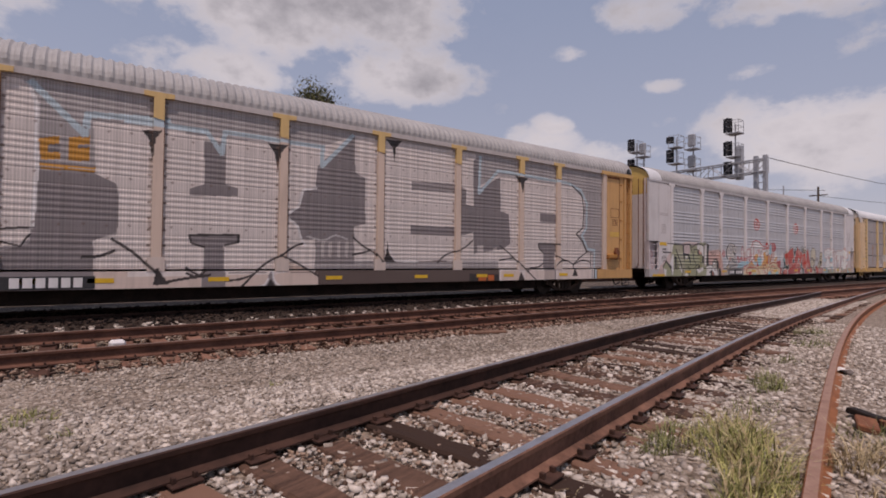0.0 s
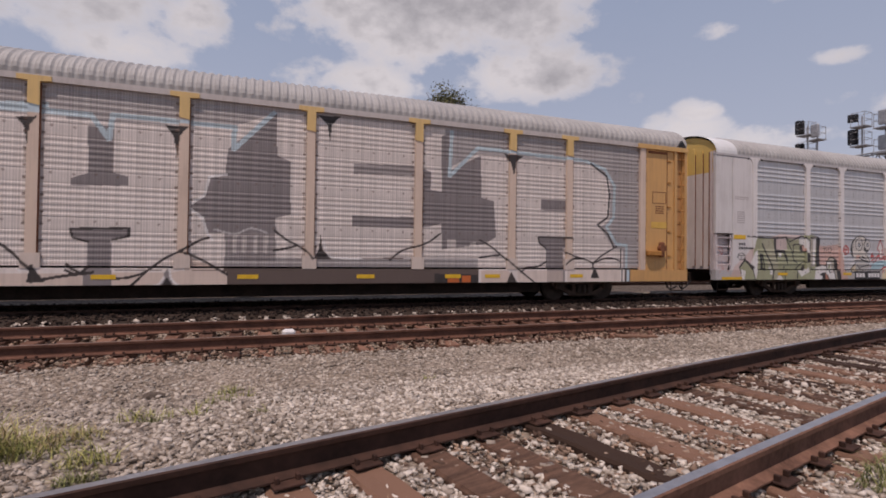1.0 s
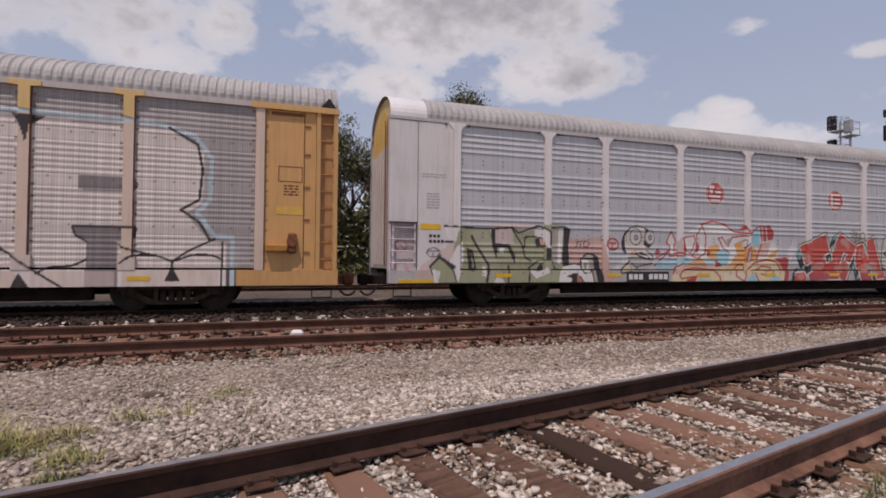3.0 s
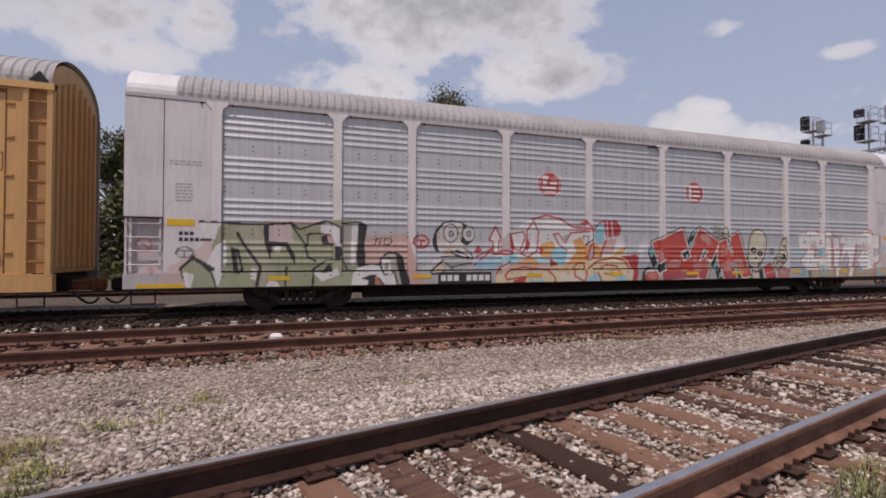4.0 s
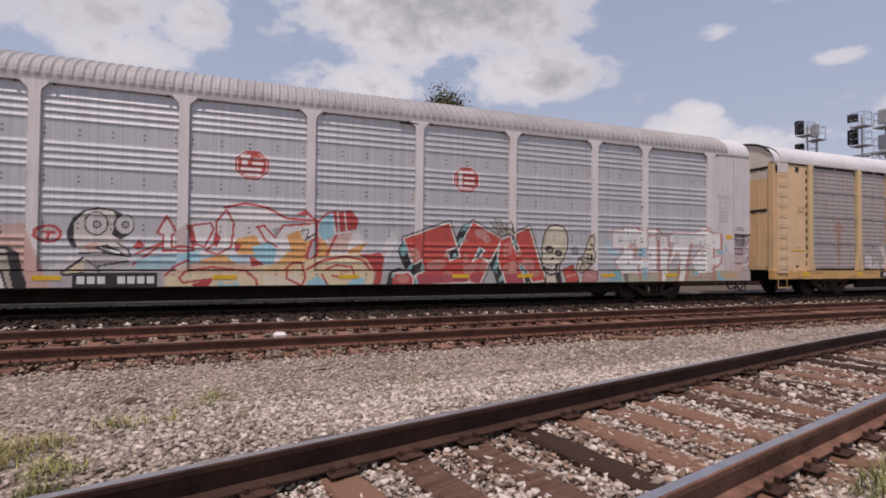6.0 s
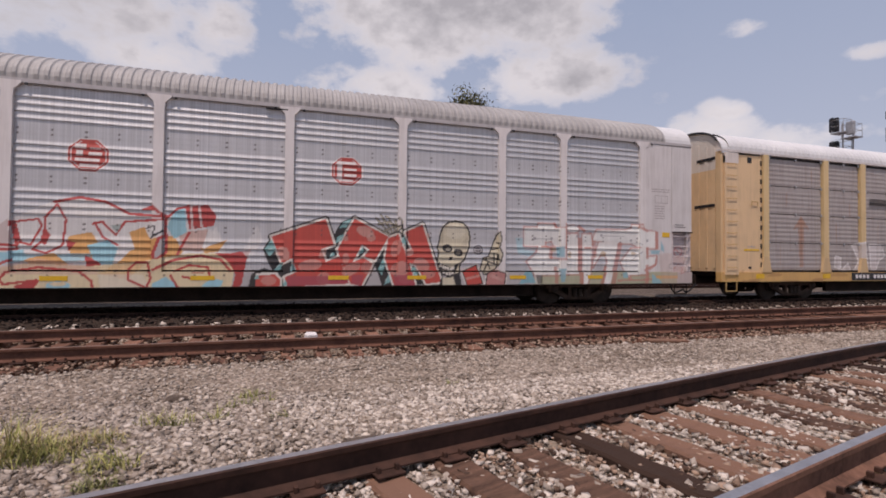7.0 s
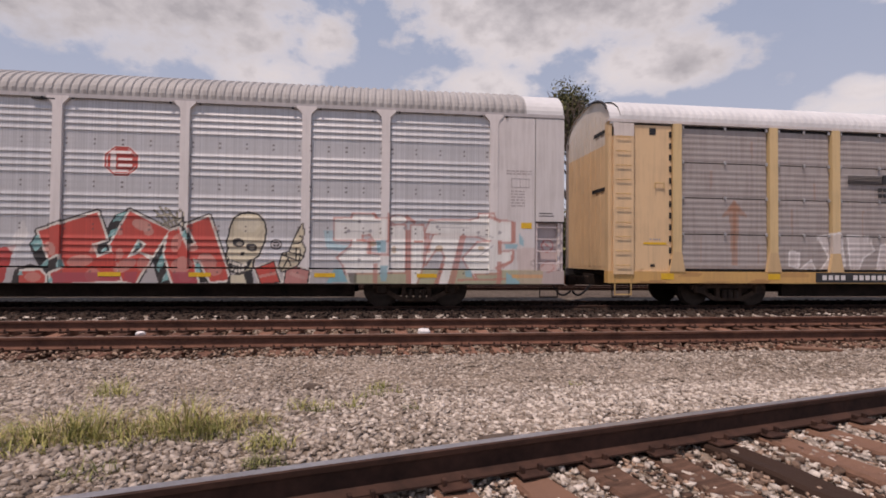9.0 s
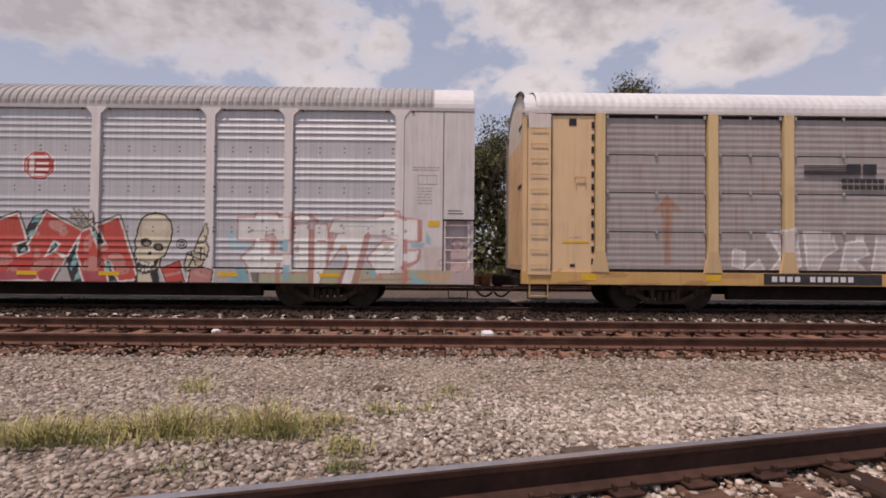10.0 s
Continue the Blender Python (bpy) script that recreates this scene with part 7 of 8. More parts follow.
    p.line(rs, 0.12, (10.01, 1.73), (10.04, 1.31), alpha=0.6)
    p.line(rs, 0.12, (10.94, 1.72), (10.65, 0.51), alpha=0.7)
    p.line(rs, 0.1, (10.41, 1.00), (10.22, 0.47), alpha=0.75)
    p.line(rs, 0.12, (12.21, 2.05), (12.23, 1.59), alpha=0.8)
    p.line(rs, 0.13, (11.86, 1.04), (11.84, 0.47), alpha=0.75)
    p.line(rs, 0.1, (11.86, 1.59), (11.86, 1.30), alpha=0.7)
    p.line(rs, 0.12, (8.59, 1.59), (8.56, 1.26), alpha=0.6)
    p.line(rs, 0.1, (8.73, 0.98), (8.72, 0.54), alpha=0.7)
    p.line(rs, 0.08, (12.22, 1.31), (12.19, 1.10), (11.95, 0.95), alpha=0.7)
    p.line(rs, 0.06, (8.65, 2.25), (8.76, 2.14), alpha=0.8)
    p.line(rs, 0.08, (9.49, 2.18), (9.69, 2.04), alpha=0.8)
    p.line(rs, 0.08, (11.59, 2.22), (11.86, 2.11), alpha=0.7)
    p.line(rs, 0.06, (9.04, 2.25), (9.05, 1.59), alpha=0.7)
    p.line(rs, 0.05, (10.79, 0.60), (12.10, 0.63), alpha=0.7)
    p.line(rs, 0.06, (8.27, 1.57), (8.49, 1.57), alpha=0.8)
    p.line(rs, 0.06, (9.69, 1.56), (9.89, 1.56), alpha=0.8)
    p.line((0.36, 0.36, 0.38), 0.03, (7.99, 1.79), (8.65, 1.80), alpha=0.7)
    p.line((0.36, 0.36, 0.38), 0.03, (10.29, 1.92), (11.07, 1.93), alpha=0.7)
    p.line((0.36, 0.36, 0.38), 0.03, (11.30, 1.72), (11.68, 1.70), alpha=0.7)
    p.line((0.36, 0.36, 0.38), 0.025, (7.81, 1.14), (8.14, 1.40), alpha=0.7)
    p.line((0.36, 0.36, 0.38), 0.025, (9.08, 1.52), (9.08, 0.82), alpha=0.7)
    p.line((0.36, 0.36, 0.38), 0.03, (11.31, 1.19), (11.69, 1.48), alpha=0.7)
    p.oval((0.32, 0.31, 0.33), 8.06, 1.80, 0.0428571, 0.0428571, 0, alpha=0.8)
    p.oval((0.32, 0.31, 0.33), 8.59, 1.81, 0.0428571, 0.0428571, 0, alpha=0.8)
    p.oval((0.32, 0.31, 0.33), 10.27, 1.94, 0.0428571, 0.0428571, 0, alpha=0.8)
    p.oval((0.32, 0.31, 0.33), 11.32, 1.81, 0.0428571, 0.0428571, 0, alpha=0.8)
    p.oval((0.32, 0.31, 0.33), 11.86, 1.82, 0.0428571, 0.0428571, 0, alpha=0.8)
    p.oval((0.32, 0.31, 0.33), 8.33, 1.09, 0.0428571, 0.0428571, 0, alpha=0.8)
    p.oval((0.32, 0.31, 0.33), 8.32, 2.04, 0.0428571, 0.0428571, 0, alpha=0.8)
    p.oval((0.32, 0.31, 0.33), 9.44, 1.89, 0.0428571, 0.0428571, 0, alpha=0.8)
    p.oval((0.50, 0.36, 0.22), 9.18, 1.35, 0.0571429, 0.1, 0, alpha=0.7)
    p.oval((0.50, 0.36, 0.22), 10.32, 1.39, 0.1, 0.0857143, 0, alpha=0.7)
    p.oval((0.50, 0.36, 0.22), 11.39, 1.41, 0.0857143, 0.0571429, 0, alpha=0.7)
    p.oval((0.50, 0.36, 0.22), 8.66, 1.49, 0.0714286, 0.0714286, 0, alpha=0.7)
    p.poly((0.22, 0.46, 0.54), (8.74, 1.57), (8.99, 1.58), (8.99, 1.30), (8.77, 1.27), alpha=0.8)
    p.poly((0.22, 0.46, 0.54), (8.83, 0.96), (9.03, 0.96), (9.00, 0.57), (8.86, 0.57), alpha=0.8)
    p.poly((0.22, 0.46, 0.54), (11.98, 1.53), (12.34, 1.53), (12.31, 1.39), (12.01, 1.41), alpha=0.8)
    p.poly((0.22, 0.46, 0.54), (12.36, 1.82), (12.48, 1.65), (12.48, 1.48), (12.37, 1.53), alpha=0.8)
    p.poly((0.22, 0.46, 0.54), (12.03, 0.81), (12.40, 0.55), (12.37, 0.48), (12.03, 0.47), alpha=0.8)
    p.poly((0.22, 0.46, 0.54), (10.96, 0.83), (11.13, 0.86), (11.16, 0.69), (10.99, 0.69), alpha=0.8)
    p.poly((0.70, 0.66, 0.65), (8.01, 0.78), (8.22, 0.79), (8.20, 0.47), (8.06, 0.47), alpha=0.5)
    p.poly(k, (8.06, 0.76), (8.28, 0.76), (8.26, 0.51), (8.12, 0.51), alpha=0.7)
    p.poly(o, (12.18, 0.74), (13.00, 0.74), (13.00, 0.65), (12.18, 0.65), alpha=0.8)
    p.poly(pk, (12.28, 1.42), (13.60, 1.43), (13.60, 0.48), (12.40, 0.48), alpha=0.3)
    p.oval((0.36, 0.30, 0.28), 12.76, 1.04, 0.1, 0.0857143, 0, alpha=0.7)
    p.oval((0.62, 0.55, 0.54), 12.76, 1.04, 0.0571429, 0.0428571, 0)
    # round red marks and faint scribble at the ladders
    for q in (-13.2, 13.17):
        p.oval((0.50, 0.16, 0.15), q, 1.50, 0.17, 0.17, alpha=0.85)
        p.oval((0.56, 0.49, 0.49), q, 1.50, 0.13, 0.13)
        p.line((0.50, 0.16, 0.15), 0.035, (q - 0.1, 1.58), (q + 0.1, 1.42), alpha=0.85)
    sc = (0.46, 0.22, 0.19)
    p.curve(sc, 0.03, (-13.4, 0.75), (-13.2, 1.05), (-13.0, 0.8), (-13.1, 1.15), alpha=0.7)
    p.curve(sc, 0.03, (13.0, 0.95), (13.2, 1.1), (13.35, 0.9), (13.1, 0.8), alpha=0.7)
    p.oval(k, -12.35, 1.32, 0.19, 0.14, alpha=0.8)
    p.oval((0.62, 0.585, 0.575), -12.35, 1.32, 0.155, 0.105)
    p.line(k, 0.035, (-12.5, 1.35), (-12.2, 1.35), alpha=0.8)
    p.line(k, 0.035, (-12.35, 1.35), (-12.35, 1.2), alpha=0.8)
    return p


def tan_paint():
    """Pale scrawl low on the screens and a rust stain."""
    p = Paint()
    w = (0.62, 0.58, 0.58)
    n = (0.36, 0.15, 0.07)
    p.poly(n, (-10.3, 2.33), (-9.92, 2.82), (-9.52, 2.34), (-9.78, 2.4), (-9.84, 1.02), (-10.0, 1.02), (-10.06, 2.39), alpha=0.5)
    p.poly(n, (-10.12, 2.48), (-9.92, 2.77), (-9.72, 2.48), (-9.86, 2.51), (-9.89, 1.44), (-9.95, 1.44), (-9.98, 2.51), alpha=0.5)
    p.poly(w, (-8.29, 1.03), (-8.26, 1.45), (-7.97, 1.38), (-8.0, 0.96), alpha=0.75)
    p.line((0.78, 0.76, 0.76), 0.05, (-8.29, 1.03), (-8.26, 1.45), (-7.97, 1.38), (-8.0, 0.96), (-8.29, 1.03), alpha=0.9)
    p.poly(w, (-7.97, 0.92), (-7.62, 1.18), (-7.48, 0.92), alpha=0.75)
    p.line((0.78, 0.76, 0.76), 0.05, (-7.97, 0.92), (-7.62, 1.18), (-7.48, 0.92), (-7.97, 0.92), alpha=0.9)
    p.poly(w, (-7.34, 0.9), (-7.06, 1.25), (-7.41, 1.85), (-6.7, 1.96), (-6.56, 1.04), (-6.99, 0.87), alpha=0.75)
    p.line((0.78, 0.76, 0.76), 0.05, (-7.34, 0.9), (-7.06, 1.25), (-7.41, 1.85), (-6.7, 1.96), (-6.56, 1.04), (-6.99, 0.87), (-7.34, 0.9), alpha=0.9)
    p.poly(w, (-6.39, 0.93), (-6.49, 1.89), (-5.85, 1.87), (-5.64, 1.47), (-5.99, 1.26), (-6.14, 0.91), alpha=0.75)
    p.line((0.78, 0.76, 0.76), 0.05, (-6.39, 0.93), (-6.49, 1.89), (-5.85, 1.87), (-5.64, 1.47), (-5.99, 1.26), (-6.14, 0.91), (-6.39, 0.93), alpha=0.9)
    p.poly(w, (-5.57, 0.94), (-5.43, 1.62), (-5.0, 1.69), (-4.86, 1.34), (-5.22, 1.19), (-4.93, 0.92), alpha=0.75)
    p.line((0.78, 0.76, 0.76), 0.05, (-5.57, 0.94), (-5.43, 1.62), (-5.0, 1.69), (-4.86, 1.34), (-5.22, 1.19), (-4.93, 0.92), (-5.57, 0.94), alpha=0.9)
    p.poly(w, (-4.79, 0.92), (-4.64, 1.76), (-4.15, 1.84), (-4.15, 0.92), alpha=0.75)
    p.line((0.78, 0.76, 0.76), 0.05, (-4.79, 0.92), (-4.64, 1.76), (-4.15, 1.84), (-4.15, 0.92), (-4.79, 0.92), alpha=0.9)
    for x0, x1, z0, z1, al in ((-12.8, -11.9, 0.54, 0.62, 0.55), (-11.6, -10.9, 0.72, 0.85, 0.4), (-9.6, -8.9, 0.54, 0.66, 0.5), (-8.7, -7.7, 0.70, 0.85, 0.35), (-11.0, -10.1, 0.54, 0.6, 0.4), (-12.75, -12.5, 0.85, 1.0, 0.35)):
        p.poly((0.27, 0.12, 0.06), (x0, z0), (x1 - 0.1, z0), (x1, (z0 + z1) / 2), (x1 - 0.25, z1), (x0 + 0.2, z1 - 0.03), alpha=al)
    for x, z, l in ((-10.6, 3.6, 0.7), (-9.4, 4.4, 0.5), (-8.2, 2.6, 0.9), (-7.5, 3.3, 0.6), (-10.9, 1.7, 0.6), (-9.2, 1.6, 0.5), (-6.0, 2.6, 0.8), (-5.0, 4.3, 0.6)):
        p.poly(n, (x - 0.03, z), (x + 0.03, z), (x + 0.015, z - l), (x - 0.01, z - l), alpha=0.3)
    return p



CARS = [(lettered_car(lettered_paint()), -28.40), (white_post_car(foot_paint()), 0.0), (tan_car(tan_paint()), 28.31)]


# ---- gravel ----
def scatter(rng, n, x0, x1, y0, y1):
    return rng.uniform(x0, x1, n), rng.uniform(y0, y1, n)


def build_gravel():
    rng = np.random.default_rng(21)

    def lay(name, x, y, lo, hi, mat, label, seed, keep, lift=0.3):
        k = keep(x, y)
        x, y = x[k], y[k]
        s = rng.uniform(lo, hi, len(x)) * rng.choice([0.7, 1, 1, 1.25], len(x))
        z = ground_z(x, y) + s * lift
        stones(name, np.stack([x, y, z], -1), s, mat, label, seed)

    def off_siding(x, y):
        d = siding_y(x) - y
        return (d < -0.08) | (d > 1.65)

    def in_view(x, y):
        return (y > 1.6) & (np.abs(x) < 3.5 + 1.35 * y)

    # pale loose stones beside the siding
    x, y = scatter(rng, 54000, -7, 12, 3.2, 6.4)
    lay("loose_gravel", x, y, 0.011, 0.025, M["stone"], "pale broken limestone lying loose beside the siding", 1, lambda x, y: (x > 0.6 * np.sin(y * 3.1) + rng.normal(0, 0.5, len(x)) - 0.2) & in_view(x, y) & (siding_y(x) - y < -0.08) & (y < 5.2 + 0.26 * x + 1.2 * rng.random(len(x))))
    x, y = scatter(rng, 26000, -7, 1.0, 3.0, 6.4)
    lay("loose_gravel", x, y, 0.011, 0.025, M["stone_dusty"], "dusty grey broken stone in the trodden part", 9, lambda x, y: (x < 0.6 * np.sin(y * 3.1) + rng.normal(0, 0.5, len(x)) - 0.2) & in_view(x, y) & (siding_y(x) - y < -0.08))
    x, y = scatter(rng, 22000, 1.5, 14, 1.2, 5.2)
    lay("loose_gravel", x, y, 0.013, 0.027, M["stone"], "pale broken limestone between siding and old rail", 2, lambda x, y: (siding_y(x) - y > 1.75) & (rng.random(len(x)) < 0.8))
    # smaller, trodden stones towards the main track
    x, y = scatter(rng, 29000, -11, 16, 4.6, 8.8)
    lay("small_gravel", x, y, 0.014, 0.026, M["stone_small"], "small grey gravel towards the main track", 3, lambda x, y: in_view(x, y) & (siding_y(x) - y < -0.1))
    # between the ties of the siding
    x, y = scatter(rng, 80000, -3.5, 14, 1.9, 7.5)
    d = siding_y(x) - y
    k = (d > -0.3) & (d < 1.85)
    x, y = x[k], y[k]
    z = siding_z(x) - 0.228 + rng.uniform(-0.022, 0.012, len(x))
    pale = rng.random(len(x)) < 0.72 + 0.25 * np.sin(x * 1.3 + y * 2.1)
    s = rng.uniform(0.009, 0.024, len(x)) * rng.choice([1.0, 1.0, 1.0, 1.5], len(x))
    for name, kk, mat, lab, sd in (("tie_gravel", pale, M["stone"], "pale stones between the siding's ties", 4), ("tie_gravel", ~pale, M["stone_rust"], "rust-brown stones between the siding's ties", 5)):
        stones(name, np.stack([x[kk], y[kk], z[kk]], -1), s[kk], mat, lab, sd)
    # further along the siding
    x, y = scatter(rng, 26000, 14, 25, 4.8, 9.2)
    d = siding_y(x) - y
    k = (d > -0.3) & (d < 1.85)
    x, y = x[k], y[k]
    stones("tie_gravel", np.stack([x, y, siding_z(x) - 0.205 + rng.uniform(-0.02, 0.012, len(x))], -1), rng.uniform(0.018, 0.036, len(x)), M["stone"], "pale stones between the siding's further ties", 10)
    # rust-stained ballast in the main tracks
    x, y = scatter(rng, 12000, -14, 22, 8.6, 11.6)
    stones("track_ballast", np.stack([x, y, np.full(len(x), MID_Z - 0.245) + rng.uniform(-0.01, 0.02, len(x))], -1), rng.uniform(0.018, 0.035, len(x)), M["stone_rust"], "rust-stained ballast between the main track's ties", 6)
    # ballast under the train, with the shade there put into its black colour
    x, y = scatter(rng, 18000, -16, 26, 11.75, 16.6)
    stones("track_ballast", np.stack([x, y, np.maximum(ground_z(x, y) + 0.008, np.where(y > 13.5, RAIL_Z - 0.215, -9)) + rng.uniform(-0.01, 0.02, len(x))], -1), rng.uniform(0.022, 0.04, len(x)), M["stone_black"], "ballast under the train in shade-black colour", 7)
    c = np.repeat(np.arange(-14, 22, 0.5), 8)
    x, y = c + rng.normal(0, 0.06, len(c)), rng.uniform(12.4, 12.85, len(c))
    stones("track_ballast", np.stack([x, y, ground_z(x, y) + 0.012], -1), rng.uniform(0.025, 0.05, len(x)), M["stone"], "pale stones at the tie ends", 8)


build_gravel()


# ---- plants ----
def blades(name, spots, mat, label, seed, category="grass"):
    """spots: x, y, radius, height, count."""
    rng = np.random.default_rng(seed)
    v, f = [], []
    for x, y, r, h, n in spots:
        for _ in range(n):
            a, d = rng.uniform(0, 6.283), r * math.sqrt(rng.random())
            bx, by = x + d * math.cos(a), y + d * math.sin(a) * 0.6
            bz = float(ground_z(bx, by))
            lean, la, hh, w = rng.uniform(0.2, 1.5), rng.uniform(0, 6.283), h * rng.uniform(0.25, 1.15) * (1.15 - 0.7 * d / max(r, 0.01)), rng.uniform(0.002, 0.005)
            wx, wy = -math.sin(la) * w, math.cos(la) * w
            i = len(v)
            for t, k in ((0, 1), (0.55, 0.8), (1, 0.1)):
                cx, cy, cz = bx + math.cos(la) * lean * hh * t * t, by + math.sin(la) * lean * hh * t * t, bz + hh * (t - 0.25 * lean * t * t)
                v += [(cx - wx * k, cy - wy * k, cz), (cx + wx * k, cy + wy * k, cz)]
            f += [(i, i + 1, i + 3, i + 2), (i + 2, i + 3, i + 5, i + 4)]
    return tagged(new(name, mesh_of(name, v, f, [mat])), label, category, kind="stuff")


def build_plants():
    strip = [(-4.6 + 0.19 * i, 4.62 + 0.022 * i + 0.12 * math.sin(i * 2.3), 0.27, 0.24 + 0.10 * math.sin(i * 1.7 + 1), 200) for i in range(18)]
    blades("grass_strip", strip, M["grass"], "strip of short yellow-green grass in the gravel", 31)
    blades("grass_strip", [(x, y + 0.05, r, h * 1.1, n // 2) for x, y, r, h, n in strip], M["straw"], "dry straw in the grass strip", 32)
    blades("weed", [(-3.03, 6.5, 0.16, 0.30, 70), (-2.7, 5.3, 0.35, 0.16, 70), (-2.25, 5.5, 0.25, 0.12, 50)], M["grass"], "thin weed tuft in the gravel", 33, "weed")
    blades("weed", [(-1.06, 4.33, 0.14, 0.12, 160), (-0.87, 5.38, 0.10, 0.13, 40), (-0.45, 6.0, 0.16, 0.16, 60), (-0.35, 6.6, 0.1, 0.12, 30), (-0.1, 5.4, 0.1, 0.12, 30), (-2.0, 4.3, 0.2, 0.12, 90)], M["weed"], "low green weeds in the gravel", 34, "weed")
    clump = [(3.75, 2.62, 0.35, 0.26, 200), (4.15, 2.75, 0.35, 0.20, 140), (3.55, 2.36, 0.32, 0.36, 260), (3.30, 2.16, 0.30, 0.33, 220), (3.95, 2.50, 0.25, 0.28, 140), (2.95, 2.05, 0.28, 0.32, 180)]
    blades("grass_clump", clump, M["grass"], "tall yellow-green grass clump beside the old rail", 35)
    blades("grass_clump", [(x, y, r * 1.1, h * 1.15, n // 2) for x, y, r, h, n in clump] + [(4.1, 1.95, 0.24, 0.30, 160), (4.5, 1.9, 0.25, 0.22, 120), (3.6, 1.6, 0.3, 0.25, 120)], M["straw"], "dry grass stalks round the old rail", 36)
    blades("weed", [(3.35, 2.82, 0.22, 0.20, 150), (3.69, 2.95, 0.22, 0.18, 120), (6.1, 3.25, 0.28, 0.22, 150), (4.9, 2.9, 0.4, 0.12, 140), (5.78, 3.07, 0.22, 0.24, 160), (9.6, 3.97, 0.45, 0.22, 180), (11.3, 4.5, 0.5, 0.25, 180), (4.9, 2.0, 0.5, 0.14, 200), (7.6, 3.6, 0.3, 0.15, 80)], M["weed"], "green weeds between siding and old rail", 37, "weed")
    blades("weed", [(-0.41, 6.4, 0.10, 0.17, 40), (-0.97, 5.5, 0.22, 0.18, 90), (-0.62, 5.5, 0.12, 0.16, 40), (1.72, 6.4, 0.10, 0.10, 24), (-2.9, 6.3, 0.2, 0.26, 70), (-0.25, 6.2, 0.10, 0.12, 30), (-1.1, 4.62, 0.18, 0.20, 150)], M["grass"], "thin pale weeds scattered in the gravel", 39, "weed")
    blades("straw", [(0.5, 3.55, 0.10, 0.25, 10), (3.1, 2.95, 0.06, 0.22, 8), (2.3, 2.75, 0.1, 0.15, 8)], M["straw"], "dry straw caught at the rail", 38, "straw")


build_plants()


def tree(name, height, spread, seed, label, leaves):
    rng = random.Random(seed)
    t = thing(name, label, "tree", "trees behind the train")
    bm = B()
    tips = []

    def limb(p, d, l, r, depth):
        q = p + d * l
        bmesh.ops.create_cone(bm, cap_ends=False, segments=7, radius1=r, radius2=r * 0.65, depth=l, matrix=Matrix.Translation((p + q) / 2) @ d.to_track_quat("Z", "Y").to_matrix().to_4x4())
        if depth == 0:
            tips.append(q)
            return
        for _ in range(3 if depth < 3 else 4):
            nd = (d + Vector((rng.uniform(-1, 1), rng.uniform(-1, 1), rng.uniform(-0.2, 0.6))) * 0.75).normalized()
            limb(p + d * l * rng.uniform(0.6, 1.0), nd, l * rng.uniform(0.55, 0.8), r * 0.55, depth - 1)
        if depth < 3:
            tips.append(q)

    limb(Vector((0, 0, -0.2)), Vector((0, 0, 1)), height * 0.38, height * 0.022, 4)
    part("trunk", bm, M["bark"], t, "grey-brown trunk and limbs")
    top = max(p.z for p in tips)
    wide = max(max(abs(p.x), abs(p.y)) for p in tips)
    v, f = [], []
    for _ in range(leaves):
        c = rng.choice(tips)
        c = Vector((c.x * spread / wide, c.y * spread / wide, c.z * height / top * 0.97))
        p = c + Vector((rng.gauss(0, 1), rng.gauss(0, 1), rng.gauss(0, 0.8))) * height * 0.030
        s = rng.uniform(0.06, 0.15)
        a, b = Vector((rng.gauss(0, 1), rng.gauss(0, 1), rng.gauss(0, 1))).normalized(), Vector((rng.gauss(0, 1), rng.gauss(0, 1), rng.gauss(0, 1))).normalized()
        i = len(v)
        v += [p - a * s, p + b * s * 0.5, p + a * s, p - b * s * 0.5]
        f.append((i, i + 1, i + 2, i + 3))
    part("crown", mesh_of("crown", v, f, [M["leaf"]]), None, t, "uneven dark green crown of small leaves")
    return t


def build_trees():
    a = tree("tree", 14.0, 1.6, 41, "tall dark green tree rising over the train's roof", 11000)
    a.matrix_basis = pose(12.9, 35, 0.0)
    b = tree("tree", 9.3, 3.4, 43, "dense dark green tree behind the tracks", 13000)
    b.matrix_basis = pose(1.2, 35, 0)
    c = tree("tree", 11.4, 1.8, 45, "slender green tree behind the tracks", 6000)
    c.matrix_basis = pose(3.9, 36, 0)
    rng = random.Random(7)
    for x, y, s, r in ((-3.5, 36, 1.0, 80), (6.8, 36.5, 1.0, 200), (9.6, 37, 1.05, 30), (15.8, 36, 0.98, 140), (-8.5, 37, 1.0, 250), (-14, 36, 1.0, 20)):
        copy_thing(b, pose(x, y, 0, 0, 0, r))
    # a dense hedge below them
    v, f = [], []
    for _ in range(42000):
        x, y = rng.uniform(-18, 19), rng.uniform(33.4, 36.4)
        top = 6.4 + 1.5 * math.sin(x * 0.9) + 1.0 * math.sin(x * 2.3 + 1)
        p = Vector((x, y, top * rng.random()))
        s = rng.uniform(0.12, 0.30)
        a, b = Vector((rng.gauss(0, 1), rng.gauss(0, 1), rng.gauss(0, 1))).normalized(), Vector((rng.gauss(0, 1), rng.gauss(0, 1), rng.gauss(0, 1))).normalized()
        i = len(v)
        v += [p - a * s, p + b * s * 0.5, p + a * s, p - b * s * 0.5]
        f.append((i, i + 1, i + 2, i + 3))
    tagged(new("hedge", mesh_of("hedge", v, f, [M["leaf"]])), "dense dark green bushes behind the tracks", "bushes", kind="stuff")
    # undergrowth below them
    blades("undergrowth", [(-16 + 0.8 * i, 32.5 + rng.uniform(-1, 1), 0.9, 1.7, 90) for i in range(44)], M["weed"], "tall dark undergrowth below the trees", 51, "bushes")


build_trees()


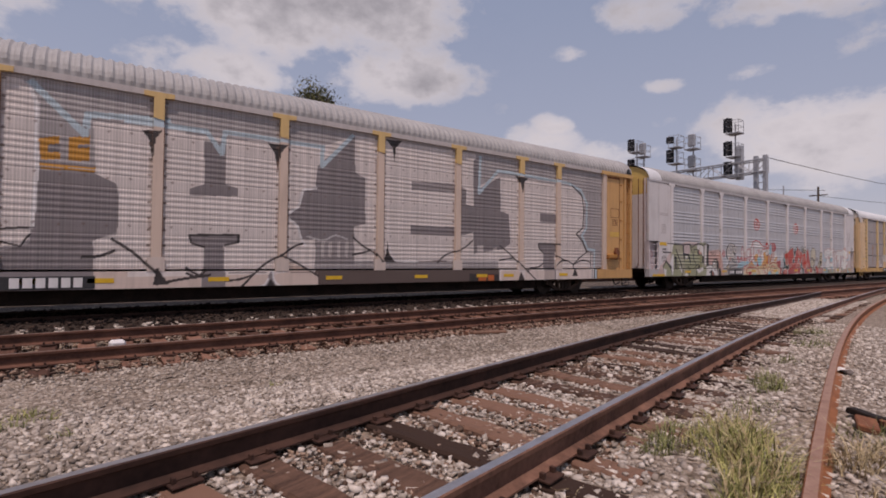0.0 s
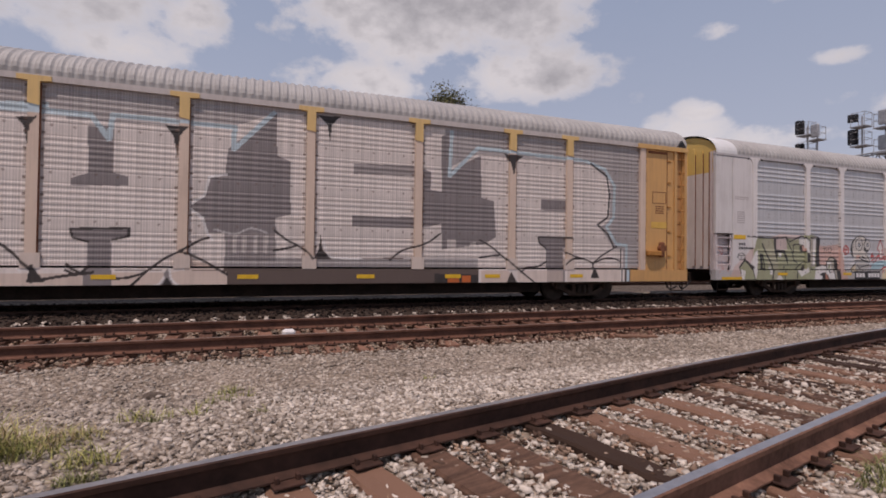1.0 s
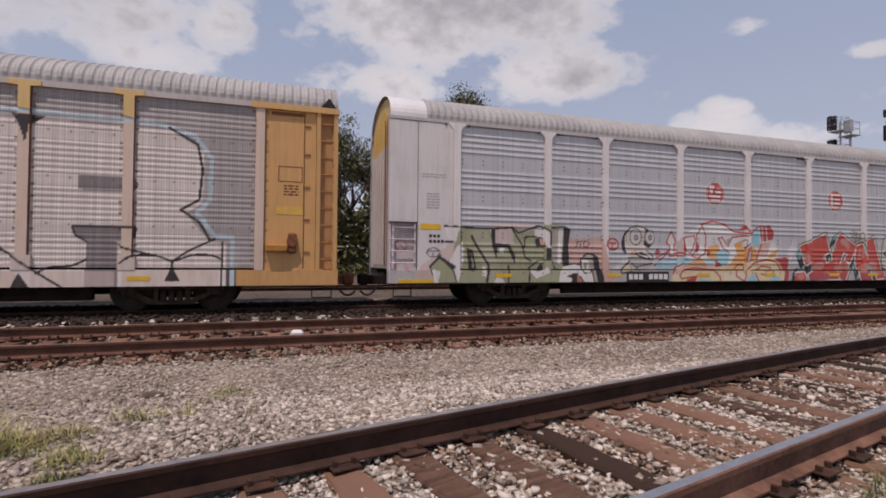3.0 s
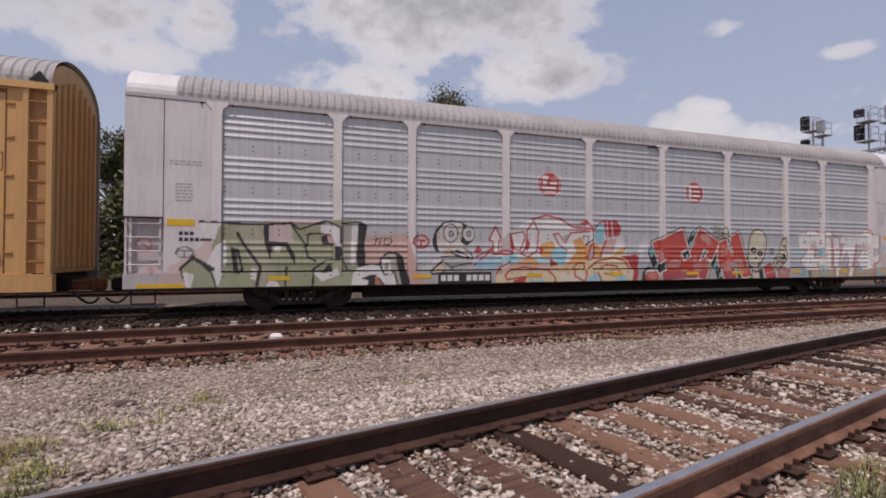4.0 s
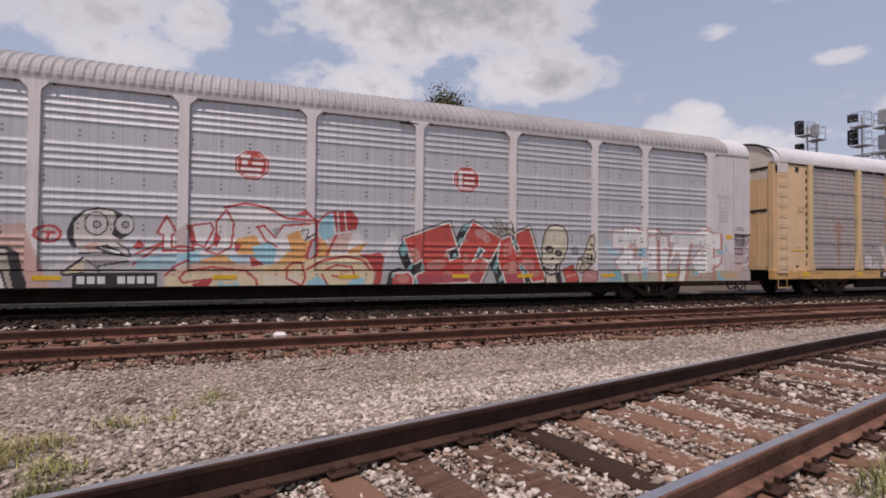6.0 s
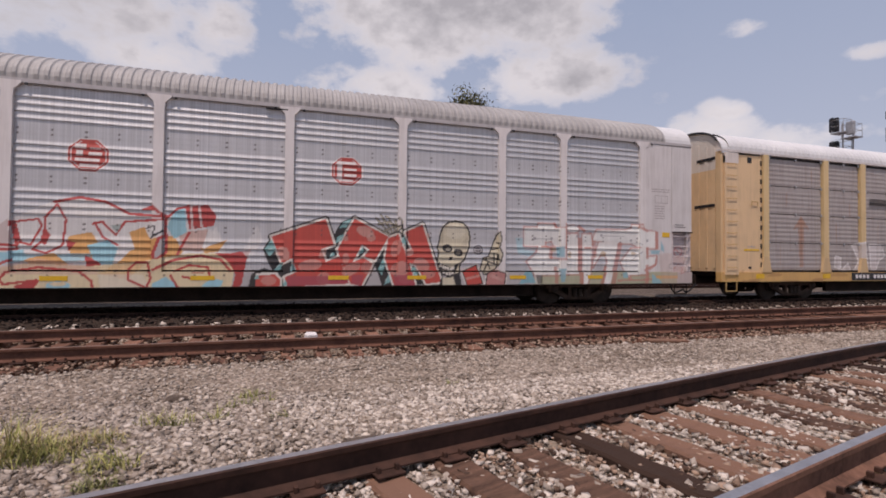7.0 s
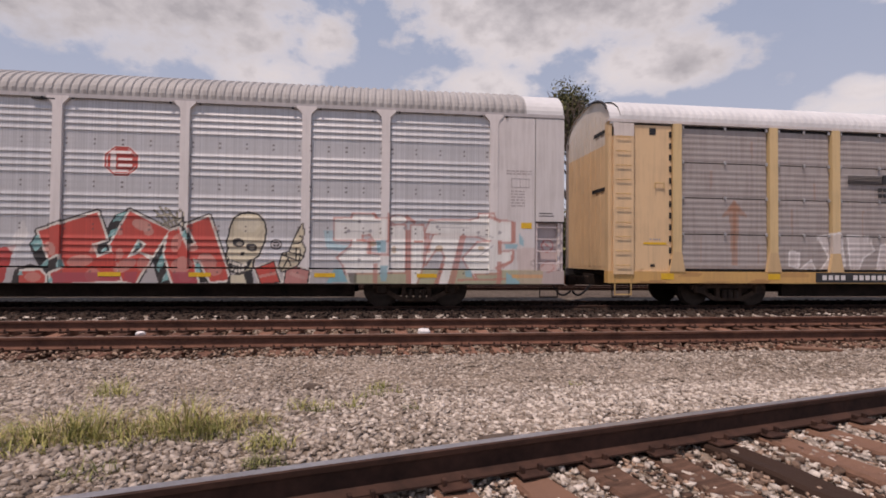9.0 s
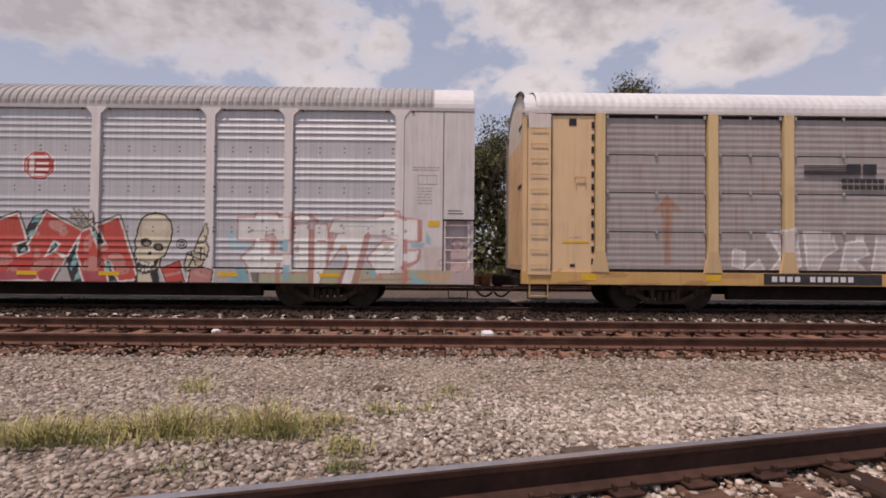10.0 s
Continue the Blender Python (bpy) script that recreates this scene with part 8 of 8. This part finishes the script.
# ---- signal bridge ----
def signal_head(parent, y, z, big=True, face=-1):
    """A black signal with backboard and hoods, seen from the side of the track."""
    h = 1.15 if big else 0.6
    bm = B()
    box(bm, -0.10, 0.12, -0.32, 0.32, -h / 2, h / 2, 0.05)
    for i in range(3 if big else 1):
        zz = (h / 2 - 0.2 - i * 0.37) if big else 0.0
        rod(bm, (-0.10, 0, zz), (-0.48, 0, zz), 0.15, 12)
    ob = part("signal_head", bm, M["black"], parent, "black signal head with hooded lamps")
    ob.matrix_basis = pose(0, y, z, 0, 0, 20)
    return ob


def cage(parent, y, z, w=0.9, h=1.0):
    """A service platform; each post and rail of its railing is a piece."""
    o = part("platform", box(B(), -0.5, 0.5, y - w / 2 - 0.05, y + w / 2 + 0.05, z - 0.07, z), M["galv"], parent, "galvanised service platform with railings")
    for x in (-0.45, 0.45):
        for yy in (y - w / 2, y + w / 2):
            part("post", rod(B(), (x, yy, z), (x, yy, z + h), 0.022, 5), M["galv"], o)
        for k in (0.5, 1.0):
            part("railing", rod(B(), (x, y - w / 2, z + h * k), (x, y + w / 2, z + h * k), 0.02, 5), M["galv"], o)
    for yy in (y - w / 2, y + w / 2):
        for k in (0.5, 1.0):
            part("railing", rod(B(), (-0.45, yy, z + h * k), (0.45, yy, z + h * k), 0.02, 5), M["galv"], o)
    return o


def build_signals():
    t = thing("signal_bridge", "galvanised railway signal bridge with black signal heads", "signal bridge", at=pose(42, 0, 0))
    bm = B()
    for x in (-0.4, 0.4):
        for z in (8.3, 9.25):
            rod(bm, (x, 17.4, z), (x, 34, z), 0.06, 6)
    for i in range(16):
        y = 17.4 + i * 1.04
        for x in (-0.4, 0.4):
            rod(bm, (x, y, 8.3), (x, y, 9.25), 0.03, 5)
            rod(bm, (x, y, 8.3 if i % 2 else 9.25), (x, y + 1.04, 9.25 if i % 2 else 8.3), 0.03, 5)
        rod(bm, (-0.4, y, 8.3), (0.4, y, 8.3), 0.03, 5)
    part("truss", bm, M["galv"], t, "galvanised lattice beam")
    for y in (17.45, 18.1):
        part("tower_leg", box(B(), -0.16, 0.16, y - 0.14, y + 0.14, -0.1, 9.6, 0.02), M["galv"], t)
    for y in (33.4, 34):
        part("tower_leg", box(B(), -0.16, 0.16, y - 0.14, y + 0.14, -0.1, 9.6, 0.02), M["galv"], t)
    bm = B()
    for i in range(6):
        z = 1 + i * 1.3
        rod(bm, (0, 17.45, z), (0, 18.1, z + 1.3), 0.03)
        rod(bm, (0, 17.45, z), (0, 18.1, z), 0.03)
    part("bracing", bm, M["galv"], t)
    part("cable_box", box(B(), -0.2, 0.2, 19.05, 19.55, 7.9, 10.6, 0.03), M["galv"], t, "tall grey equipment box")
    for y, zs in ((20.2, ((12.45, True), (10.55, True), (8.9, True))), (25.15, ((12.2, False), (10.75, True))), (29.1, ((12.45, True), (10.8, False)))):
        part("mast", rod(B(), (0.3, y - 0.45, 8.3), (0.3, y - 0.45, zs[0][0] + 0.1), 0.06, 8), M["galv"], t)
        for z, big in zs:
            signal_head(t, y, z, big)
            cage(t, y - 0.55, z - 0.75)
    for y, zs in ((23.2, (11.8, 9.95)), (27.9, (11.9,))):
        part("mast", rod(B(), (0.3, y, 8.3), (0.3, y, zs[0] + 0.2), 0.06, 8), M["galv"], t)
        for z in zs:
            part("signal_back", box(B(), -0.12, 0.18, y - 0.30, y + 0.30, z - 0.5, z + 0.55, 0.06), M["galv"], t, "grey back of a signal head")
            cage(t, y - 0.1, z - 0.75)
    # utility pole and wires in the distance
    p = thing("utility_pole", "distant dark utility pole with a crossarm", "utility pole", at=pose(84, 27.3, 0))
    part("pole", rod(B(), (0, 0, -0.2), (0, 0, 12.2), 0.14, 8), M["bark"], p)
    part("crossarm", box(B(), -0.06, 0.06, -1.1, 1.1, 10.9, 11.05), M["bark"], p)
    for k, (a, b) in enumerate((((84, 26.5, 11.6), (30, 46, 13.0)), ((84, 28.1, 11.1), (150, 12, 13.5)), ((42, 17.4, 9.4), (150, 22, 17.5)))):
        pts = [Vector(a).lerp(Vector(b), t) - Vector((0, 0, 1.2 * math.sin(math.pi * t))) for t in np.linspace(0, 1, 13)]
        w = new("overhead_wire", None)
        tagged(w, "thin dark overhead wire against the sky", "wire")
        part("cable", hose(B(), pts, 0.03, 4), M["wire"], w)
    q = thing("utility_pole", "thin distant mast above the train", "mast", at=pose(70, 26.5, 0))
    part("pole", rod(B(), (0, 0, -0.2), (0, 0, 10.9), 0.07, 6), M["galv"], q)


build_signals()


# ---- small things on the ground ----
def build_clutter():
    def lump(name, x, y, z, s, mat, label, cat, seed):
        bm = B()
        bmesh.ops.create_icosphere(bm, subdivisions=2, radius=1.0)
        rng = random.Random(seed)
        for v in bm.verts:
            v.co = Vector((v.co.x * s[0], v.co.y * s[1], v.co.z * s[2])) * rng.uniform(0.85, 1.12)
        o = new(name, None)
        o.matrix_basis = pose(x, y, z)
        tagged(o, label, cat)
        part("lump", bm, mat, o)

    o = thing("white_block", "white painted concrete block lying between the rails", "block", at=pose(0.36, 9.98, MID_Z - 0.12, 4, 3, 12))
    part("block", box(B(), -0.105, 0.105, -0.075, 0.075, -0.08, 0.075, 0.035), M["white"], o)
    lump("white_block", -4.55, 10.35, MID_Z - 0.15, (0.08, 0.06, 0.05), M["white"], "small white stone beside the rail", "stone", 4)
    lump("dark_stone", -1.1, 6.61, -0.14, (0.11, 0.08, 0.04), M["bark"], "dark brown stone in the gravel", "stone", 5)
    o = thing("board", "weathered brown board lying in the gravel", "board", at=pose(6.6, 8.48, -0.185, 0, 2, -6))
    bm = box(B(), -0.42, 0.42, -0.09, 0.09, -0.02, 0.03, 0.008)
    bmesh.ops.subdivide_edges(bm, edges=bm.edges[:], cuts=2)
    part("plank", bm, M["tie"], o)
    o = thing("litter", "crumpled white paper on the gravel", "paper", at=pose(7.38, 2.95, 0.02, 10, 5, 30))
    bm = B()
    bmesh.ops.create_grid(bm, x_segments=5, y_segments=5, size=0.11)
    rng = random.Random(9)
    for v in bm.verts:
        v.co.z += rng.uniform(-0.03, 0.04)
    bmesh.ops.solidify(bm, geom=bm.faces[:], thickness=0.004)
    part("sheet", bm, M["white"], o)
    for i, (x, y, r) in enumerate(((5.05, 2.12, 20), (5.35, 2.2, 75), (5.2, 1.95, 120))):
        o = thing("rusty_scrap", "rusty scrap plate lying beside the old rail", "scrap", at=pose(x, y, 0.03, 8, -6, r))
        part("plate", box(B(), -0.12, 0.12, -0.07, 0.07, -0.03, 0.02, 0.01), M["rust"] if i != 1 else M["dark_steel"], o)
    o = thing("short_tie_end", "loose brown wood piece beside the rail", "board", at=pose(0.45, 4.58, -0.02, 4, 3, 20))
    part("plank", box(B(), -0.14, 0.14, -0.07, 0.07, -0.05, 0.03, 0.015), M["bark"], o)


build_clutter()


# ---- movement ----
def train_x(t):
    return float(np.interp(t, [a for a, _ in TRAIN], [b for _, b in TRAIN]))


def motions():
    turns = [round(0.1 * i, 1) for i in range(101)]
    for (car, wheels), off in CARS:
        walk(car, [(t, pose(x + off, TRACK_Y, RAIL_Z + LIFT)) for t, x in TRAIN])
        for w in wheels:
            x0 = w.matrix_basis.translation.x
            walk(w, [(t, pose(x0, 0, 0.46 - LIFT, 0, math.degrees(train_x(t) / 0.46) % 360, 0)) for t in turns])


motions()
